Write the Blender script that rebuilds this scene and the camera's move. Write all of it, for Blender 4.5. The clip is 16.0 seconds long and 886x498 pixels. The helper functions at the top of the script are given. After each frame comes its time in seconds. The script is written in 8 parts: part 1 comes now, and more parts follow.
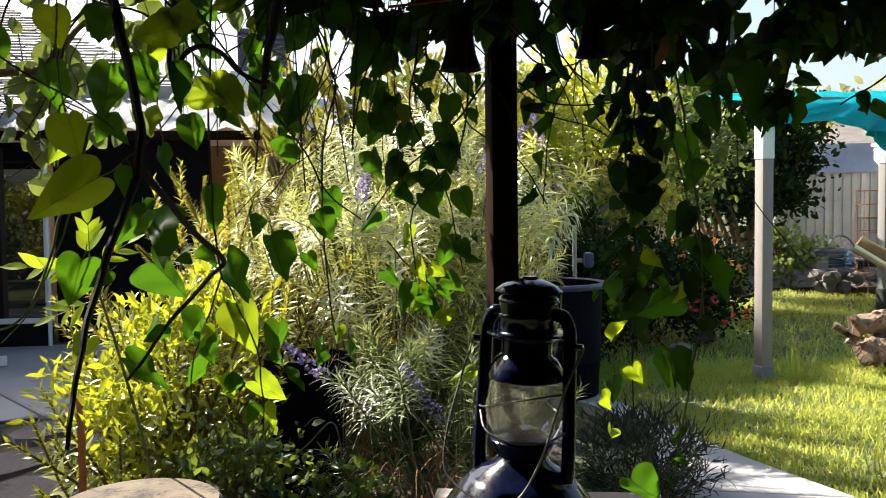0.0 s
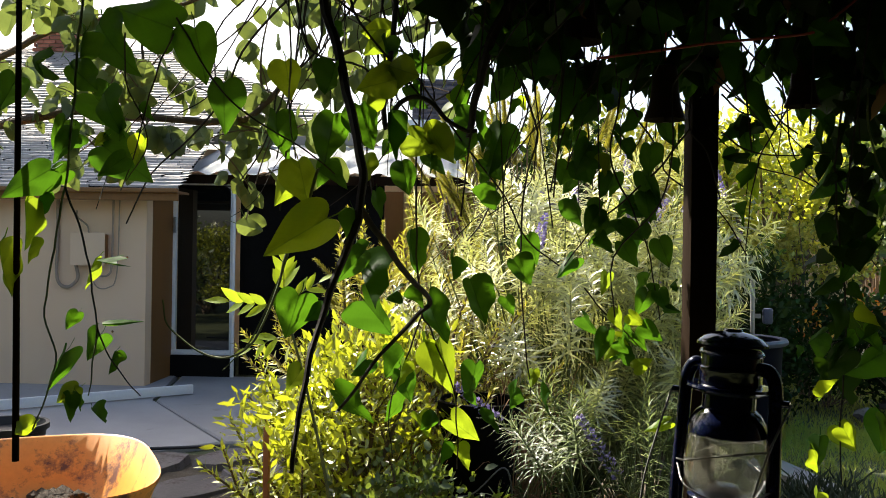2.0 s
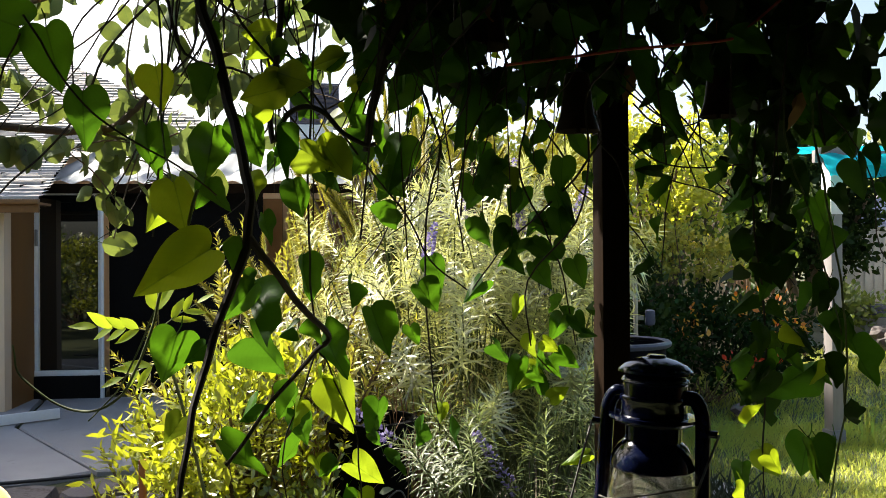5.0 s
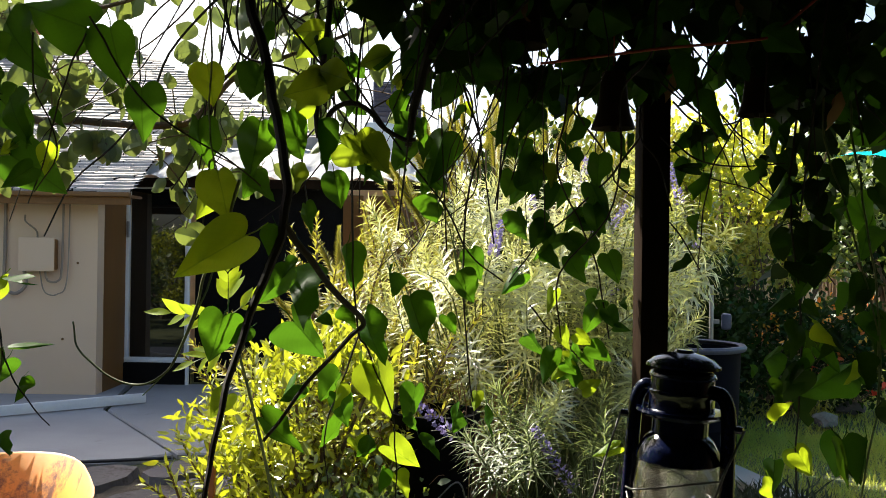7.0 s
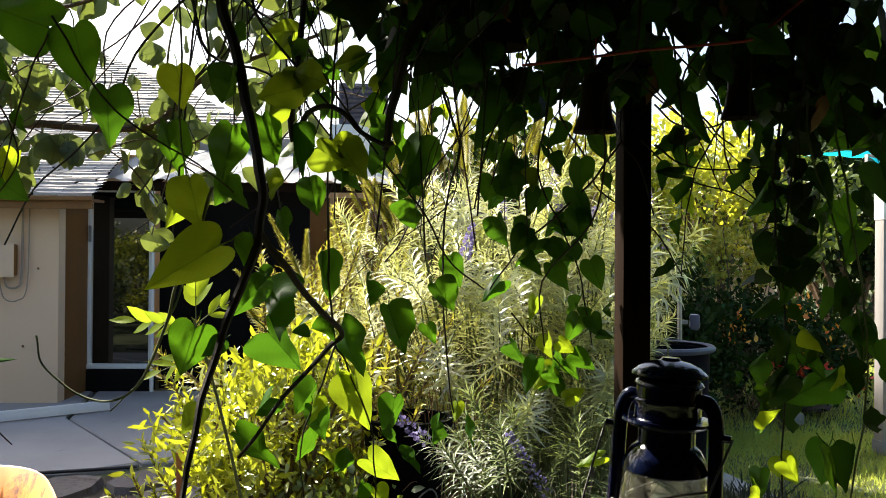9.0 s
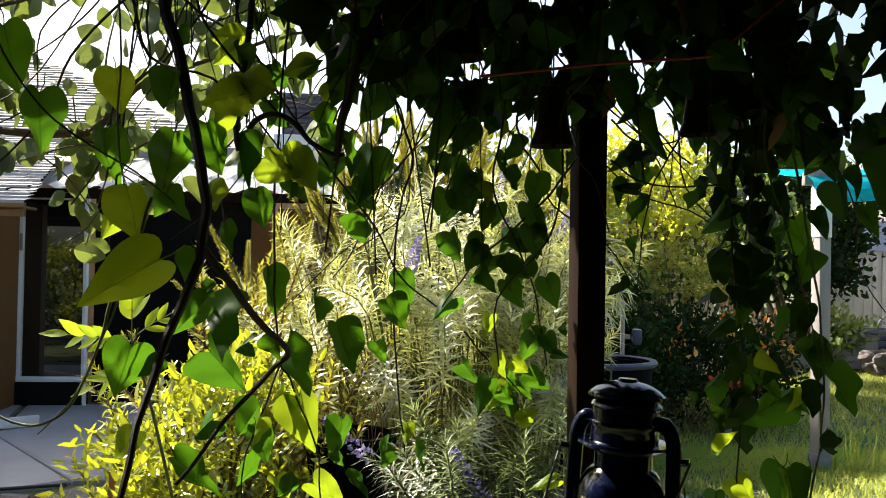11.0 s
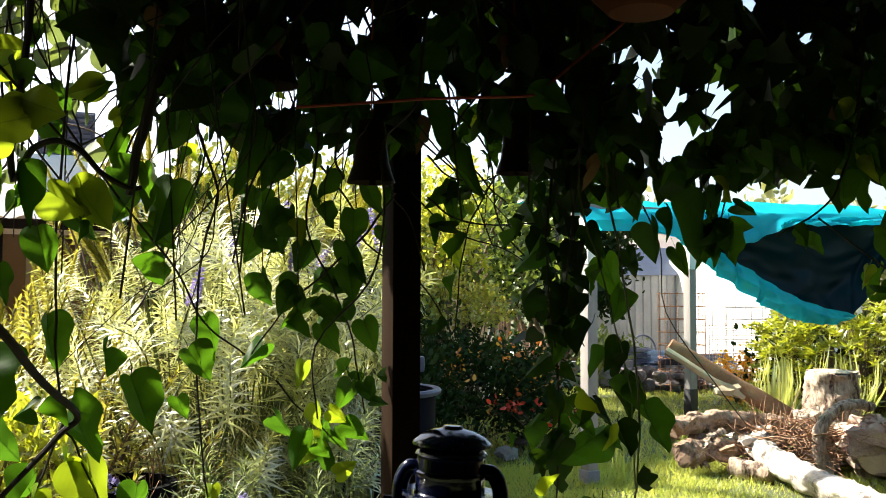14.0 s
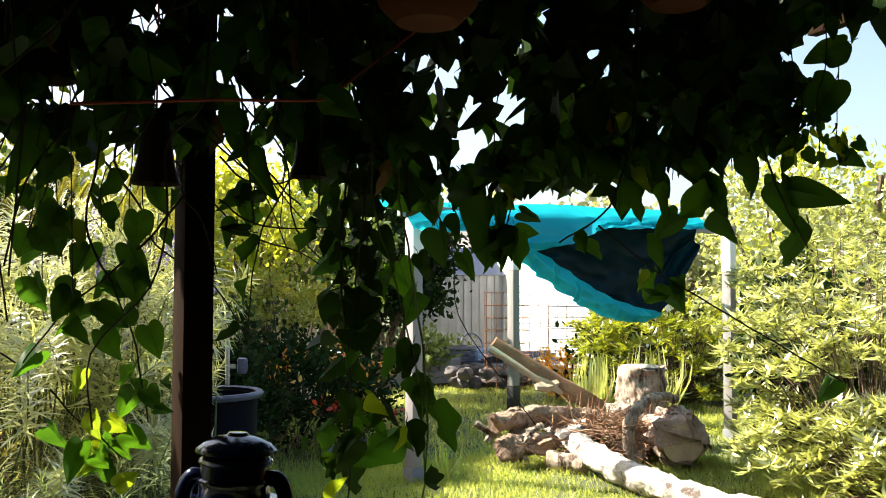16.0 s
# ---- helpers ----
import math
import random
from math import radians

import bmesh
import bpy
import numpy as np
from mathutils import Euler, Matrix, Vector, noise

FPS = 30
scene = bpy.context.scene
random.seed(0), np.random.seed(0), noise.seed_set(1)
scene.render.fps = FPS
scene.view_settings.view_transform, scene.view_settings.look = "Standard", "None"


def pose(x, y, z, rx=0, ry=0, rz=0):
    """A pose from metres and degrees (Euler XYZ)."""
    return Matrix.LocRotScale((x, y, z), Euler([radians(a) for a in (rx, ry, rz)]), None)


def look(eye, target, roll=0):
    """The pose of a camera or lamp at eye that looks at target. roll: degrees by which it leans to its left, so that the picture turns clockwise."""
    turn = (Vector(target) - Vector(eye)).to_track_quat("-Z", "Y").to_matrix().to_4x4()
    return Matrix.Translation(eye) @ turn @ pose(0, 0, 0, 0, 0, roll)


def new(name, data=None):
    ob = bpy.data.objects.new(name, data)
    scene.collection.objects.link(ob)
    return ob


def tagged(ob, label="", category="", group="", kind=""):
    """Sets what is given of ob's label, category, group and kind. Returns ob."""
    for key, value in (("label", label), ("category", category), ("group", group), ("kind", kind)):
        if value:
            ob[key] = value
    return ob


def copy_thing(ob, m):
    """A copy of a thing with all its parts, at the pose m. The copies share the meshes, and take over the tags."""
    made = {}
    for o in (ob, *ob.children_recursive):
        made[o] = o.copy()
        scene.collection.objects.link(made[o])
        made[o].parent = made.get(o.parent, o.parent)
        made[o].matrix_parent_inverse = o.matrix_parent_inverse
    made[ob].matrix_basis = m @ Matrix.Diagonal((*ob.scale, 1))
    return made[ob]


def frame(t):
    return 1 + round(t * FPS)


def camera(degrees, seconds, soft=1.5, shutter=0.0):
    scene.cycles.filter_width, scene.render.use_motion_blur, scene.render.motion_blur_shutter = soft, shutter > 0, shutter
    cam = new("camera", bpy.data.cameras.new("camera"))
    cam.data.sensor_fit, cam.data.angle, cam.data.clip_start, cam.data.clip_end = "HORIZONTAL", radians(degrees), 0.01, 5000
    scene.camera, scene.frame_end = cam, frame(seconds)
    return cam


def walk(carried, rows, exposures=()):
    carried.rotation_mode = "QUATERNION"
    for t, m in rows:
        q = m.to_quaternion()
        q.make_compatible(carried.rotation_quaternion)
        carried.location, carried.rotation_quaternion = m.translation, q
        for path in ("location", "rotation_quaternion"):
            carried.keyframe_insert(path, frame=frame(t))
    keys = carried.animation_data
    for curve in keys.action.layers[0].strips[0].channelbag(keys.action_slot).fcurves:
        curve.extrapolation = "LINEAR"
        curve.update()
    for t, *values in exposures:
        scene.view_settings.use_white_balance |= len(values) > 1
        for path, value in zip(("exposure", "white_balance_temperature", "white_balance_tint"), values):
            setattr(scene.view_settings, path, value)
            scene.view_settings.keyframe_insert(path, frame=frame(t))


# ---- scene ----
cam = camera(52.0, 16.0, soft=0.9, shutter=0.22)
# seconds, eye, yaw, pitch, roll
PATH = [
    (0.0, 0.006, 0.011, 1.348, 0.15, -2.98, 0.67),
    (0.5, -0.014, -0.000, 1.342, 3.58, -2.87, 0.11),
    (1.0, -0.037, -0.043, 1.345, 7.25, -1.72, -0.33),
    (1.5, -0.054, -0.071, 1.351, 9.07, -0.56, -0.67),
    (2.0, -0.058, -0.023, 1.345, 10.31, 0.00, -0.87),
    (2.5, -0.057, 0.001, 1.356, 10.04, 0.13, -0.33),
    (3.0, -0.062, 0.014, 1.359, 9.13, 0.47, -0.51),
    (3.5, -0.074, 0.042, 1.368, 7.19, 0.49, -0.41),
    (4.0, -0.105, 0.086, 1.378, 3.79, 0.20, 0.04),
    (4.2, -0.115, 0.109, 1.382, 2.57, 0.06, 0.46),
    (6.3, -0.084, 0.124, 1.375, 5.57, 0.59, -0.75),
    (6.5, -0.059, 0.107, 1.376, 6.95, 0.38, -0.77),
    (7.0, -0.030, 0.077, 1.368, 8.05, 0.19, -0.81),
    (7.5, -0.026, 0.078, 1.373, 7.98, 0.39, -0.86),
    (8.0, -0.036, 0.090, 1.379, 7.91, 0.43, -0.54),
    (8.5, -0.055, 0.111, 1.377, 7.06, 0.36, -0.48),
    (8.7, -0.056, 0.113, 1.377, 6.54, 0.27, -0.46),
    (10.8, -0.080, 0.162, 1.381, 2.94, 1.01, -0.77),
    (11.0, -0.078, 0.166, 1.383, 2.25, 1.11, -0.96),
    (11.5, -0.063, 0.164, 1.389, -0.48, 1.77, -0.59),
    (12.0, -0.066, 0.188, 1.387, -4.10, 1.97, -0.54),
    (12.5, -0.093, 0.203, 1.397, -7.51, 2.16, -0.82),
    (13.0, -0.121, 0.229, 1.396, -9.91, 2.21, -0.87),
    (13.5, -0.133, 0.251, 1.399, -10.73, 2.43, -0.72),
    (14.0, -0.139, 0.252, 1.409, -11.94, 2.84, -0.22),
    (14.5, -0.127, 0.240, 1.415, -14.83, 3.35, 0.05),
    (15.0, -0.109, 0.236, 1.417, -18.16, 3.64, 0.05),
    (15.5, -0.095, 0.234, 1.419, -20.55, 3.38, -0.09),
    (16.0, -0.077, 0.226, 1.417, -22.32, 2.81, -0.12),
]
walk(cam, [(t, pose(x, y, z, 90 + pitch, roll, yaw)) for t, x, y, z, yaw, pitch, roll in PATH],
     exposures=[(0, 1.76), (4, 1.78), (7, 1.84), (11, 1.86), (14, 2.11), (15, 2.19), (16, 2.13)])

# ---- world and sun ----
SUN_TO = Vector((-0.58, 0.48, 0.66)).normalized()
world = bpy.data.worlds.new("sky")
scene.world = world
world.use_nodes = True
_nt = world.node_tree
_sky = _nt.nodes.new("ShaderNodeTexSky")
_sky.sky_type = "NISHITA"
_sky.sun_disc = False
_sky.sun_elevation = math.asin(SUN_TO.z)
_sky.sun_rotation = math.atan2(SUN_TO.x, SUN_TO.y)
_sky.air_density, _sky.dust_density, _sky.ozone_density = 1.0, 3.0, 0.3
_bg = _nt.nodes["Background"]
_bg.inputs["Strength"].default_value = 0.075
_nt.links.new(_sky.outputs["Color"], _bg.inputs["Color"])
_sun = bpy.data.lights.new("sun", "SUN")
_sun.energy, _sun.angle, _sun.color = 5.0, radians(0.6), (1.0, 0.93, 0.80)
_so = new("sun", _sun)
_so.matrix_world = look(SUN_TO * 30, (0, 0, 0))

# ---- materials ----
def _nodes(name):
    m = bpy.data.materials.new(name)
    m.use_nodes = True
    nt = m.node_tree
    nt.nodes.clear()
    out = nt.nodes.new("ShaderNodeOutputMaterial")
    return m, nt, out


def _math(nt, op, a, b=None):
    n = nt.nodes.new("ShaderNodeMath")
    n.operation = op
    for i, v in enumerate((a, b)):
        if v is None:
            continue
        if isinstance(v, (int, float)):
            n.inputs[i].default_value = v
        else:
            nt.links.new(v, n.inputs[i])
    return n.outputs[0]


def _noise(nt, vec, scale, detail=4.0, rough=0.6):
    n = nt.nodes.new("ShaderNodeTexNoise")
    n.inputs["Scale"].default_value, n.inputs["Detail"].default_value, n.inputs["Roughness"].default_value = scale, detail, rough
    nt.links.new(vec, n.inputs["Vector"])
    return n.outputs["Fac"]


def _ramp(nt, fac, stops):
    r = nt.nodes.new("ShaderNodeValToRGB")
    while len(r.color_ramp.elements) < len(stops):
        r.color_ramp.elements.new(0.5)
    for e, (p, c) in zip(r.color_ramp.elements, stops):
        e.position, e.color = p, (*c, 1)
    nt.links.new(fac, r.inputs[0])
    return r.outputs[0]


def _mix(nt, fac, a, b, kind="MIX"):
    n = nt.nodes.new("ShaderNodeMix")
    n.data_type, n.blend_type = "RGBA", kind
    for sock, v in ((n.inputs[0], fac), (n.inputs[6], a), (n.inputs[7], b)):
        if isinstance(v, (int, float)):
            sock.default_value = v
        elif isinstance(v, tuple):
            sock.default_value = (*v, 1)
        else:
            nt.links.new(v, sock)
    return n.outputs[2]


def surface(name, dark, light, rough=0.8, metal=0.0, big=1.5, fine=40.0, bump=0.3, depth=0.01, stain=None, stain_amount=0.5, stretch=(1, 1, 1), coat=0.0, vary=0.12, spec=0.5):
    """A solid surface: two scales of noise between two colours, an optional stain, bump and a change from piece to piece."""
    m, nt, out = _nodes(name)
    co = nt.nodes.new("ShaderNodeTexCoord").outputs["Object"]
    mp = nt.nodes.new("ShaderNodeMapping")
    mp.inputs["Scale"].default_value = stretch
    nt.links.new(co, mp.inputs[0])
    v = mp.outputs[0]
    a, b = _noise(nt, v, big), _noise(nt, v, fine, 6.0, 0.7)
    f = _math(nt, "ADD", _math(nt, "MULTIPLY", a, 0.55), _math(nt, "MULTIPLY", b, 0.45))
    col = _ramp(nt, f, [(0.30, dark), (0.72, light)])
    if stain:
        s = _ramp(nt, _noise(nt, v, big * 2.3, 7.0, 0.75), [(1 - stain_amount, (0, 0, 0)), (min(1.0, 1.12 - stain_amount), (1, 1, 1))])
        col = _mix(nt, s, col, stain)
    rnd = nt.nodes.new("ShaderNodeObjectInfo").outputs["Random"]
    k = _math(nt, "ADD", _math(nt, "MULTIPLY", rnd, 2 * vary), 1 - vary)
    comb = nt.nodes.new("ShaderNodeCombineColor")
    for i in range(3):
        nt.links.new(k, comb.inputs[i])
    col = _mix(nt, 1.0, col, comb.outputs[0], "MULTIPLY")
    p = nt.nodes.new("ShaderNodeBsdfPrincipled")
    nt.links.new(col, p.inputs["Base Color"])
    p.inputs["Metallic"].default_value = metal
    p.inputs["Coat Weight"].default_value = coat
    p.inputs["Specular IOR Level"].default_value = spec
    nt.links.new(_math(nt, "ADD", rough - 0.12, _math(nt, "MULTIPLY", b, 0.24)), p.inputs["Roughness"])
    if bump:
        bn = nt.nodes.new("ShaderNodeBump")
        bn.inputs["Strength"].default_value, bn.inputs["Distance"].default_value = bump, depth
        nt.links.new(f, bn.inputs["Height"])
        nt.links.new(bn.outputs[0], p.inputs["Normal"])
    nt.links.new(p.outputs[0], out.inputs[0])
    return m


def leafy(name, dark, light, glow, share=0.45, rough=0.45, islands=False, old=None, veins=False, gloss=0.06):
    """A leaf: reflecting and letting light through, with a change of tone from leaf to leaf."""
    m, nt, out = _nodes(name)
    if islands:
        rnd = nt.nodes.new("ShaderNodeNewGeometry").outputs["Random Per Island"]
    else:
        rnd = nt.nodes.new("ShaderNodeObjectInfo").outputs["Random"]
    co = nt.nodes.new("ShaderNodeTexCoord").outputs["Object"]
    n = _noise(nt, co, 9.0 if veins else 3.0, 3.0)
    f = _math(nt, "ADD", _math(nt, "MULTIPLY", rnd, 0.75), _math(nt, "MULTIPLY", n, 0.25))
    stops = [(0.22, dark), (0.72, light)]
    if old:
        stops += [(0.93, light), (0.97, old)]
    col = _ramp(nt, f, stops)
    thru = _mix(nt, 0.75, col, glow)
    thru = _mix(nt, _math(nt, "MULTIPLY", rnd, 0.6), thru, col)
    height = None
    if veins:
        sep = nt.nodes.new("ShaderNodeSeparateXYZ")
        nt.links.new(co, sep.inputs[0])
        ax = _math(nt, "ABSOLUTE", sep.outputs[0])
        w = _math(nt, "ADD", _math(nt, "MULTIPLY", sep.outputs[2], 9.0), _math(nt, "MULTIPLY", ax, 10.0))
        side = _math(nt, "POWER", _math(nt, "ABSOLUTE", _math(nt, "COSINE", _math(nt, "MULTIPLY", w, 3.1416))), 14.0)
        mid = _math(nt, "LESS_THAN", ax, 0.014)
        vein = _math(nt, "MAXIMUM", _math(nt, "MULTIPLY", side, 0.16), mid)
        col = _mix(nt, _math(nt, "MULTIPLY", vein, 0.35), col, light)
        thru = _mix(nt, _math(nt, "MULTIPLY", vein, 0.5), thru, dark)
        height = vein
    d, t, g = (nt.nodes.new("ShaderNodeBsdf" + k) for k in ("Diffuse", "Translucent", "Glossy"))
    g.inputs["Roughness"].default_value = rough
    nt.links.new(col, d.inputs[0])
    nt.links.new(thru, t.inputs[0])
    if height is not None:
        bn = nt.nodes.new("ShaderNodeBump")
        bn.inputs["Strength"].default_value, bn.inputs["Distance"].default_value = 0.12, 0.006
        nt.links.new(height, bn.inputs["Height"])
        nt.links.new(bn.outputs[0], d.inputs["Normal"])
    s1, s2 = nt.nodes.new("ShaderNodeMixShader"), nt.nodes.new("ShaderNodeMixShader")
    s1.inputs[0].default_value = share
    nt.links.new(d.outputs[0], s1.inputs[1])
    nt.links.new(t.outputs[0], s1.inputs[2])
    s2.inputs[0].default_value = gloss
    nt.links.new(s1.outputs[0], s2.inputs[1])
    nt.links.new(g.outputs[0], s2.inputs[2])
    nt.links.new(s2.outputs[0], out.inputs[0])
    return m


def glassy(name, tint=(1, 1, 1), rough=0.02, dirt=0.0):
    m, nt, out = _nodes(name)
    p = nt.nodes.new("ShaderNodeBsdfPrincipled")
    p.inputs["Base Color"].default_value = (*tint, 1)
    p.inputs["Transmission Weight"].default_value = 1.0
    p.inputs["Roughness"].default_value = rough
    p.inputs["IOR"].default_value = 1.45
    if dirt:
        co = nt.nodes.new("ShaderNodeTexCoord").outputs["Object"]
        d = nt.nodes.new("ShaderNodeBsdfDiffuse")
        d.inputs[0].default_value = (0.42, 0.40, 0.34, 1)
        tr = nt.nodes.new("ShaderNodeBsdfTranslucent")
        tr.inputs[0].default_value = (0.55, 0.52, 0.42, 1)
        ds = nt.nodes.new("ShaderNodeMixShader")
        ds.inputs[0].default_value = 0.5
        nt.links.new(d.outputs[0], ds.inputs[1])
        nt.links.new(tr.outputs[0], ds.inputs[2])
        s = nt.nodes.new("ShaderNodeMixShader")
        f = _math(nt, "MULTIPLY", _math(nt, "POWER", _noise(nt, co, 26.0, 6.0, 0.7), 1.4), dirt)
        nt.links.new(f, s.inputs[0])
        nt.links.new(p.outputs[0], s.inputs[1])
        nt.links.new(ds.outputs[0], s.inputs[2])
        nt.links.new(s.outputs[0], out.inputs[0])
    else:
        nt.links.new(p.outputs[0], out.inputs[0])
    return m


M_GROUND = surface("soil_and_turf", (0.024, 0.036, 0.012), (0.095, 0.105, 0.038), 0.95, big=0.8, fine=25, bump=0.8, depth=0.03, stain=(0.26, 0.20, 0.12), stain_amount=0.38)
M_SOIL = surface("bare_soil", (0.030, 0.022, 0.015), (0.11, 0.085, 0.055), 0.95, big=3, fine=60, bump=0.9, depth=0.03)
M_CONCRETE = surface("concrete", (0.25, 0.245, 0.245), (0.41, 0.40, 0.395), 0.85, big=0.9, fine=90, bump=0.15, depth=0.004, stain=(0.17, 0.155, 0.14), stain_amount=0.38)
M_STUCCO = surface("tan_stucco", (0.80, 0.55, 0.35), (0.88, 0.67, 0.47), 0.9, big=0.6, fine=130, bump=0.35, depth=0.004)
M_BROWN_TRIM = surface("brown_paint", (0.17, 0.075, 0.016), (0.26, 0.12, 0.032), 0.6, big=2, fine=60, bump=0.1, stretch=(1, 1, 0.2))
M_WHITE = surface("white_paint", (0.68, 0.68, 0.66), (0.82, 0.82, 0.80), 0.55, big=2, fine=50, bump=0.06, stain=(0.45, 0.42, 0.38), stain_amount=0.3)
M_SHINGLE = surface("weathered_shingle", (0.20, 0.18, 0.17), (0.46, 0.42, 0.39), 0.85, big=2.5, fine=70, bump=0.4, depth=0.006, vary=0.35)
M_CORR = surface("corrugated_panel", (0.60, 0.61, 0.60), (0.76, 0.77, 0.75), 0.45, big=1.2, fine=40, bump=0.05, stain=(0.40, 0.38, 0.35), stain_amount=0.33)
M_BRICK = surface("red_brick", (0.22, 0.07, 0.045), (0.38, 0.15, 0.10), 0.9, big=6, fine=80, bump=0.5, depth=0.005, vary=0.25)
M_MORTAR = surface("mortar", (0.30, 0.28, 0.25), (0.42, 0.40, 0.37), 0.95, big=6, fine=90)
M_BLUEWALL = surface("pale_blue_siding", (0.45, 0.55, 0.62), (0.58, 0.67, 0.73), 0.7, big=1, fine=40, bump=0.1)
M_DARKWOOD = surface("dark_stained_wood", (0.007, 0.004, 0.0025), (0.026, 0.014, 0.007), 0.8, big=4, fine=55, bump=0.4, depth=0.004, stretch=(1, 1, 0.12), spec=0.03)
M_POST = surface("grey_painted_wood", (0.20, 0.18, 0.170), (0.30, 0.275, 0.255), 0.7, big=3, fine=50, bump=0.2, depth=0.003, stretch=(1, 1, 0.15))
M_BARK = surface("brown_bark", (0.055, 0.036, 0.022), (0.20, 0.14, 0.095), 0.95, big=5, fine=45, bump=1.0, depth=0.02, stretch=(1, 1, 0.35))
M_PALEBARK = surface("bleached_wood", (0.34, 0.29, 0.24), (0.78, 0.73, 0.66), 0.9, big=2.6, fine=42, bump=1.0, depth=0.03, stain=(0.10, 0.07, 0.055), stain_amount=0.50)
M_CUTWOOD = surface("cut_log_end", (0.36, 0.25, 0.15), (0.58, 0.45, 0.31), 0.85, big=8, fine=70, bump=0.4, depth=0.004, stain=(0.16, 0.10, 0.06), stain_amount=0.35)
M_STEM = surface("vine_stem", (0.008, 0.006, 0.005), (0.040, 0.026, 0.017), 0.8, big=20, fine=160, bump=0.5, depth=0.002)
M_GREENSTEM = surface("green_stem", (0.05, 0.075, 0.018), (0.14, 0.17, 0.05), 0.6, big=20, fine=160, bump=0.2, depth=0.001)
# Blue in the base colour stands in for the sky mirrored in black enamel.
M_BLACKMETAL = surface("black_enamel_sky_tint", (0.002, 0.003, 0.012), (0.005, 0.009, 0.040), 0.14, 0.0, big=9, fine=130, bump=0.05, depth=0.001, stain=(0.03, 0.03, 0.034), stain_amount=0.04, spec=0.55)
M_DARKWIRE = surface("dark_steel_wire", (0.05, 0.05, 0.05), (0.16, 0.15, 0.14), 0.45, 0.7, big=20, fine=100, bump=0.1)
M_STUMPBARK = surface("tan_stump_bark", (0.14, 0.08, 0.05), (0.68, 0.55, 0.42), 0.95, big=5, fine=40, bump=1.0, depth=0.02, stretch=(1, 1, 0.35), stain=(0.05, 0.025, 0.015), stain_amount=0.52)
M_WIRE = surface("steel_wire", (0.25, 0.24, 0.22), (0.45, 0.43, 0.40), 0.4, 0.9, big=20, fine=100, bump=0.1)
M_RUSTWIRE = surface("rusty_wire", (0.20, 0.09, 0.04), (0.36, 0.19, 0.10), 0.8, 0.3, big=12, fine=80)
M_TUBRIM = surface("lighter_dull_blue", (0.02, 0.024, 0.055), (0.09, 0.10, 0.16), 0.5, big=3, fine=50, bump=0.1)
M_CONDUIT = surface("dull_conduit", (0.24, 0.18, 0.13), (0.38, 0.30, 0.23), 0.6, big=3, fine=50, bump=0.1)
M_NAVY = surface("dull_navy_paint", (0.028, 0.034, 0.062), (0.070, 0.080, 0.13), 0.7, big=3, fine=40, bump=0.2)
M_GALV = surface("galvanised_sheet", (0.24, 0.24, 0.24), (0.40, 0.39, 0.38), 0.45, 0.6, big=2, fine=40, bump=0.1)
M_ORANGE = surface("orange_tray_paint", (0.62, 0.23, 0.025), (0.80, 0.34, 0.05), 0.5, big=3, fine=50, bump=0.15, depth=0.003, stain=(0.13, 0.045, 0.02), stain_amount=0.50)
M_RUBBER = surface("black_plastic", (0.012, 0.012, 0.013), (0.035, 0.035, 0.036), 0.55, big=5, fine=60, bump=0.1)
M_TUB = surface("dark_blue_plastic", (0.002, 0.003, 0.006), (0.006, 0.007, 0.014), 0.7, big=4, fine=60, bump=0.1, spec=0.04)
M_BLOCK = surface("grey_concrete_block", (0.15, 0.155, 0.17), (0.30, 0.30, 0.31), 0.95, big=4, fine=60, bump=0.6, depth=0.008)
M_STONE = surface("field_stone", (0.05, 0.042, 0.042), (0.19, 0.16, 0.155), 0.9, big=5, fine=40, bump=0.7, depth=0.012, vary=0.3)
M_COPPER = surface("aged_copper", (0.010, 0.007, 0.005), (0.05, 0.026, 0.016), 0.55, 0.2, big=9, fine=60, bump=0.2, depth=0.002, spec=0.2)
M_TERRA = surface("terracotta", (0.075, 0.020, 0.009), (0.15, 0.045, 0.019), 0.8, big=6, fine=70, bump=0.2, depth=0.002, spec=0.2)
M_REDROPE = surface("red_cord", (0.24, 0.03, 0.02), (0.42, 0.07, 0.04), 0.8, big=40, fine=300, bump=0.5, depth=0.001)
M_TABLE = surface("weathered_plank", (0.20, 0.175, 0.15), (0.38, 0.34, 0.30), 0.85, big=3, fine=60, bump=0.5, depth=0.004, stretch=(0.12, 1, 1))
# Near-black colour that stands in for shade.
M_SHADEDIN = surface("shade_black", (0.005, 0.0045, 0.004), (0.012, 0.011, 0.010), 0.95, spec=0.05)
M_STRAW = surface("pale_straw", (0.42, 0.31, 0.13), (0.82, 0.70, 0.42), 0.9, big=5, fine=50, bump=0.4)
M_BLUEPLASTIC = surface("faded_blue_plastic", (0.20, 0.32, 0.50), (0.36, 0.48, 0.64), 0.5, big=4, fine=50)
# Darkened copy of the turquoise cloth: the belly's shade is in its colour.
M_TEAL_SHADE = leafy("teal_tarp_shade_dark", (0.0008, 0.014, 0.022), (0.0014, 0.026, 0.038), (0.01, 0.2, 0.25), share=0.0, rough=0.4, gloss=0.02)
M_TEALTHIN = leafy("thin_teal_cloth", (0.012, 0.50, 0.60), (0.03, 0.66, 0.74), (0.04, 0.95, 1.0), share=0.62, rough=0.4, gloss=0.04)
M_GLASS = glassy("lamp_glass", (0.97, 0.98, 0.95), 0.015, dirt=0.40)
M_PANE = surface("dark_window_glass", (0.004, 0.005, 0.004), (0.008, 0.009, 0.008), 0.02, bump=0.0, spec=0.9)

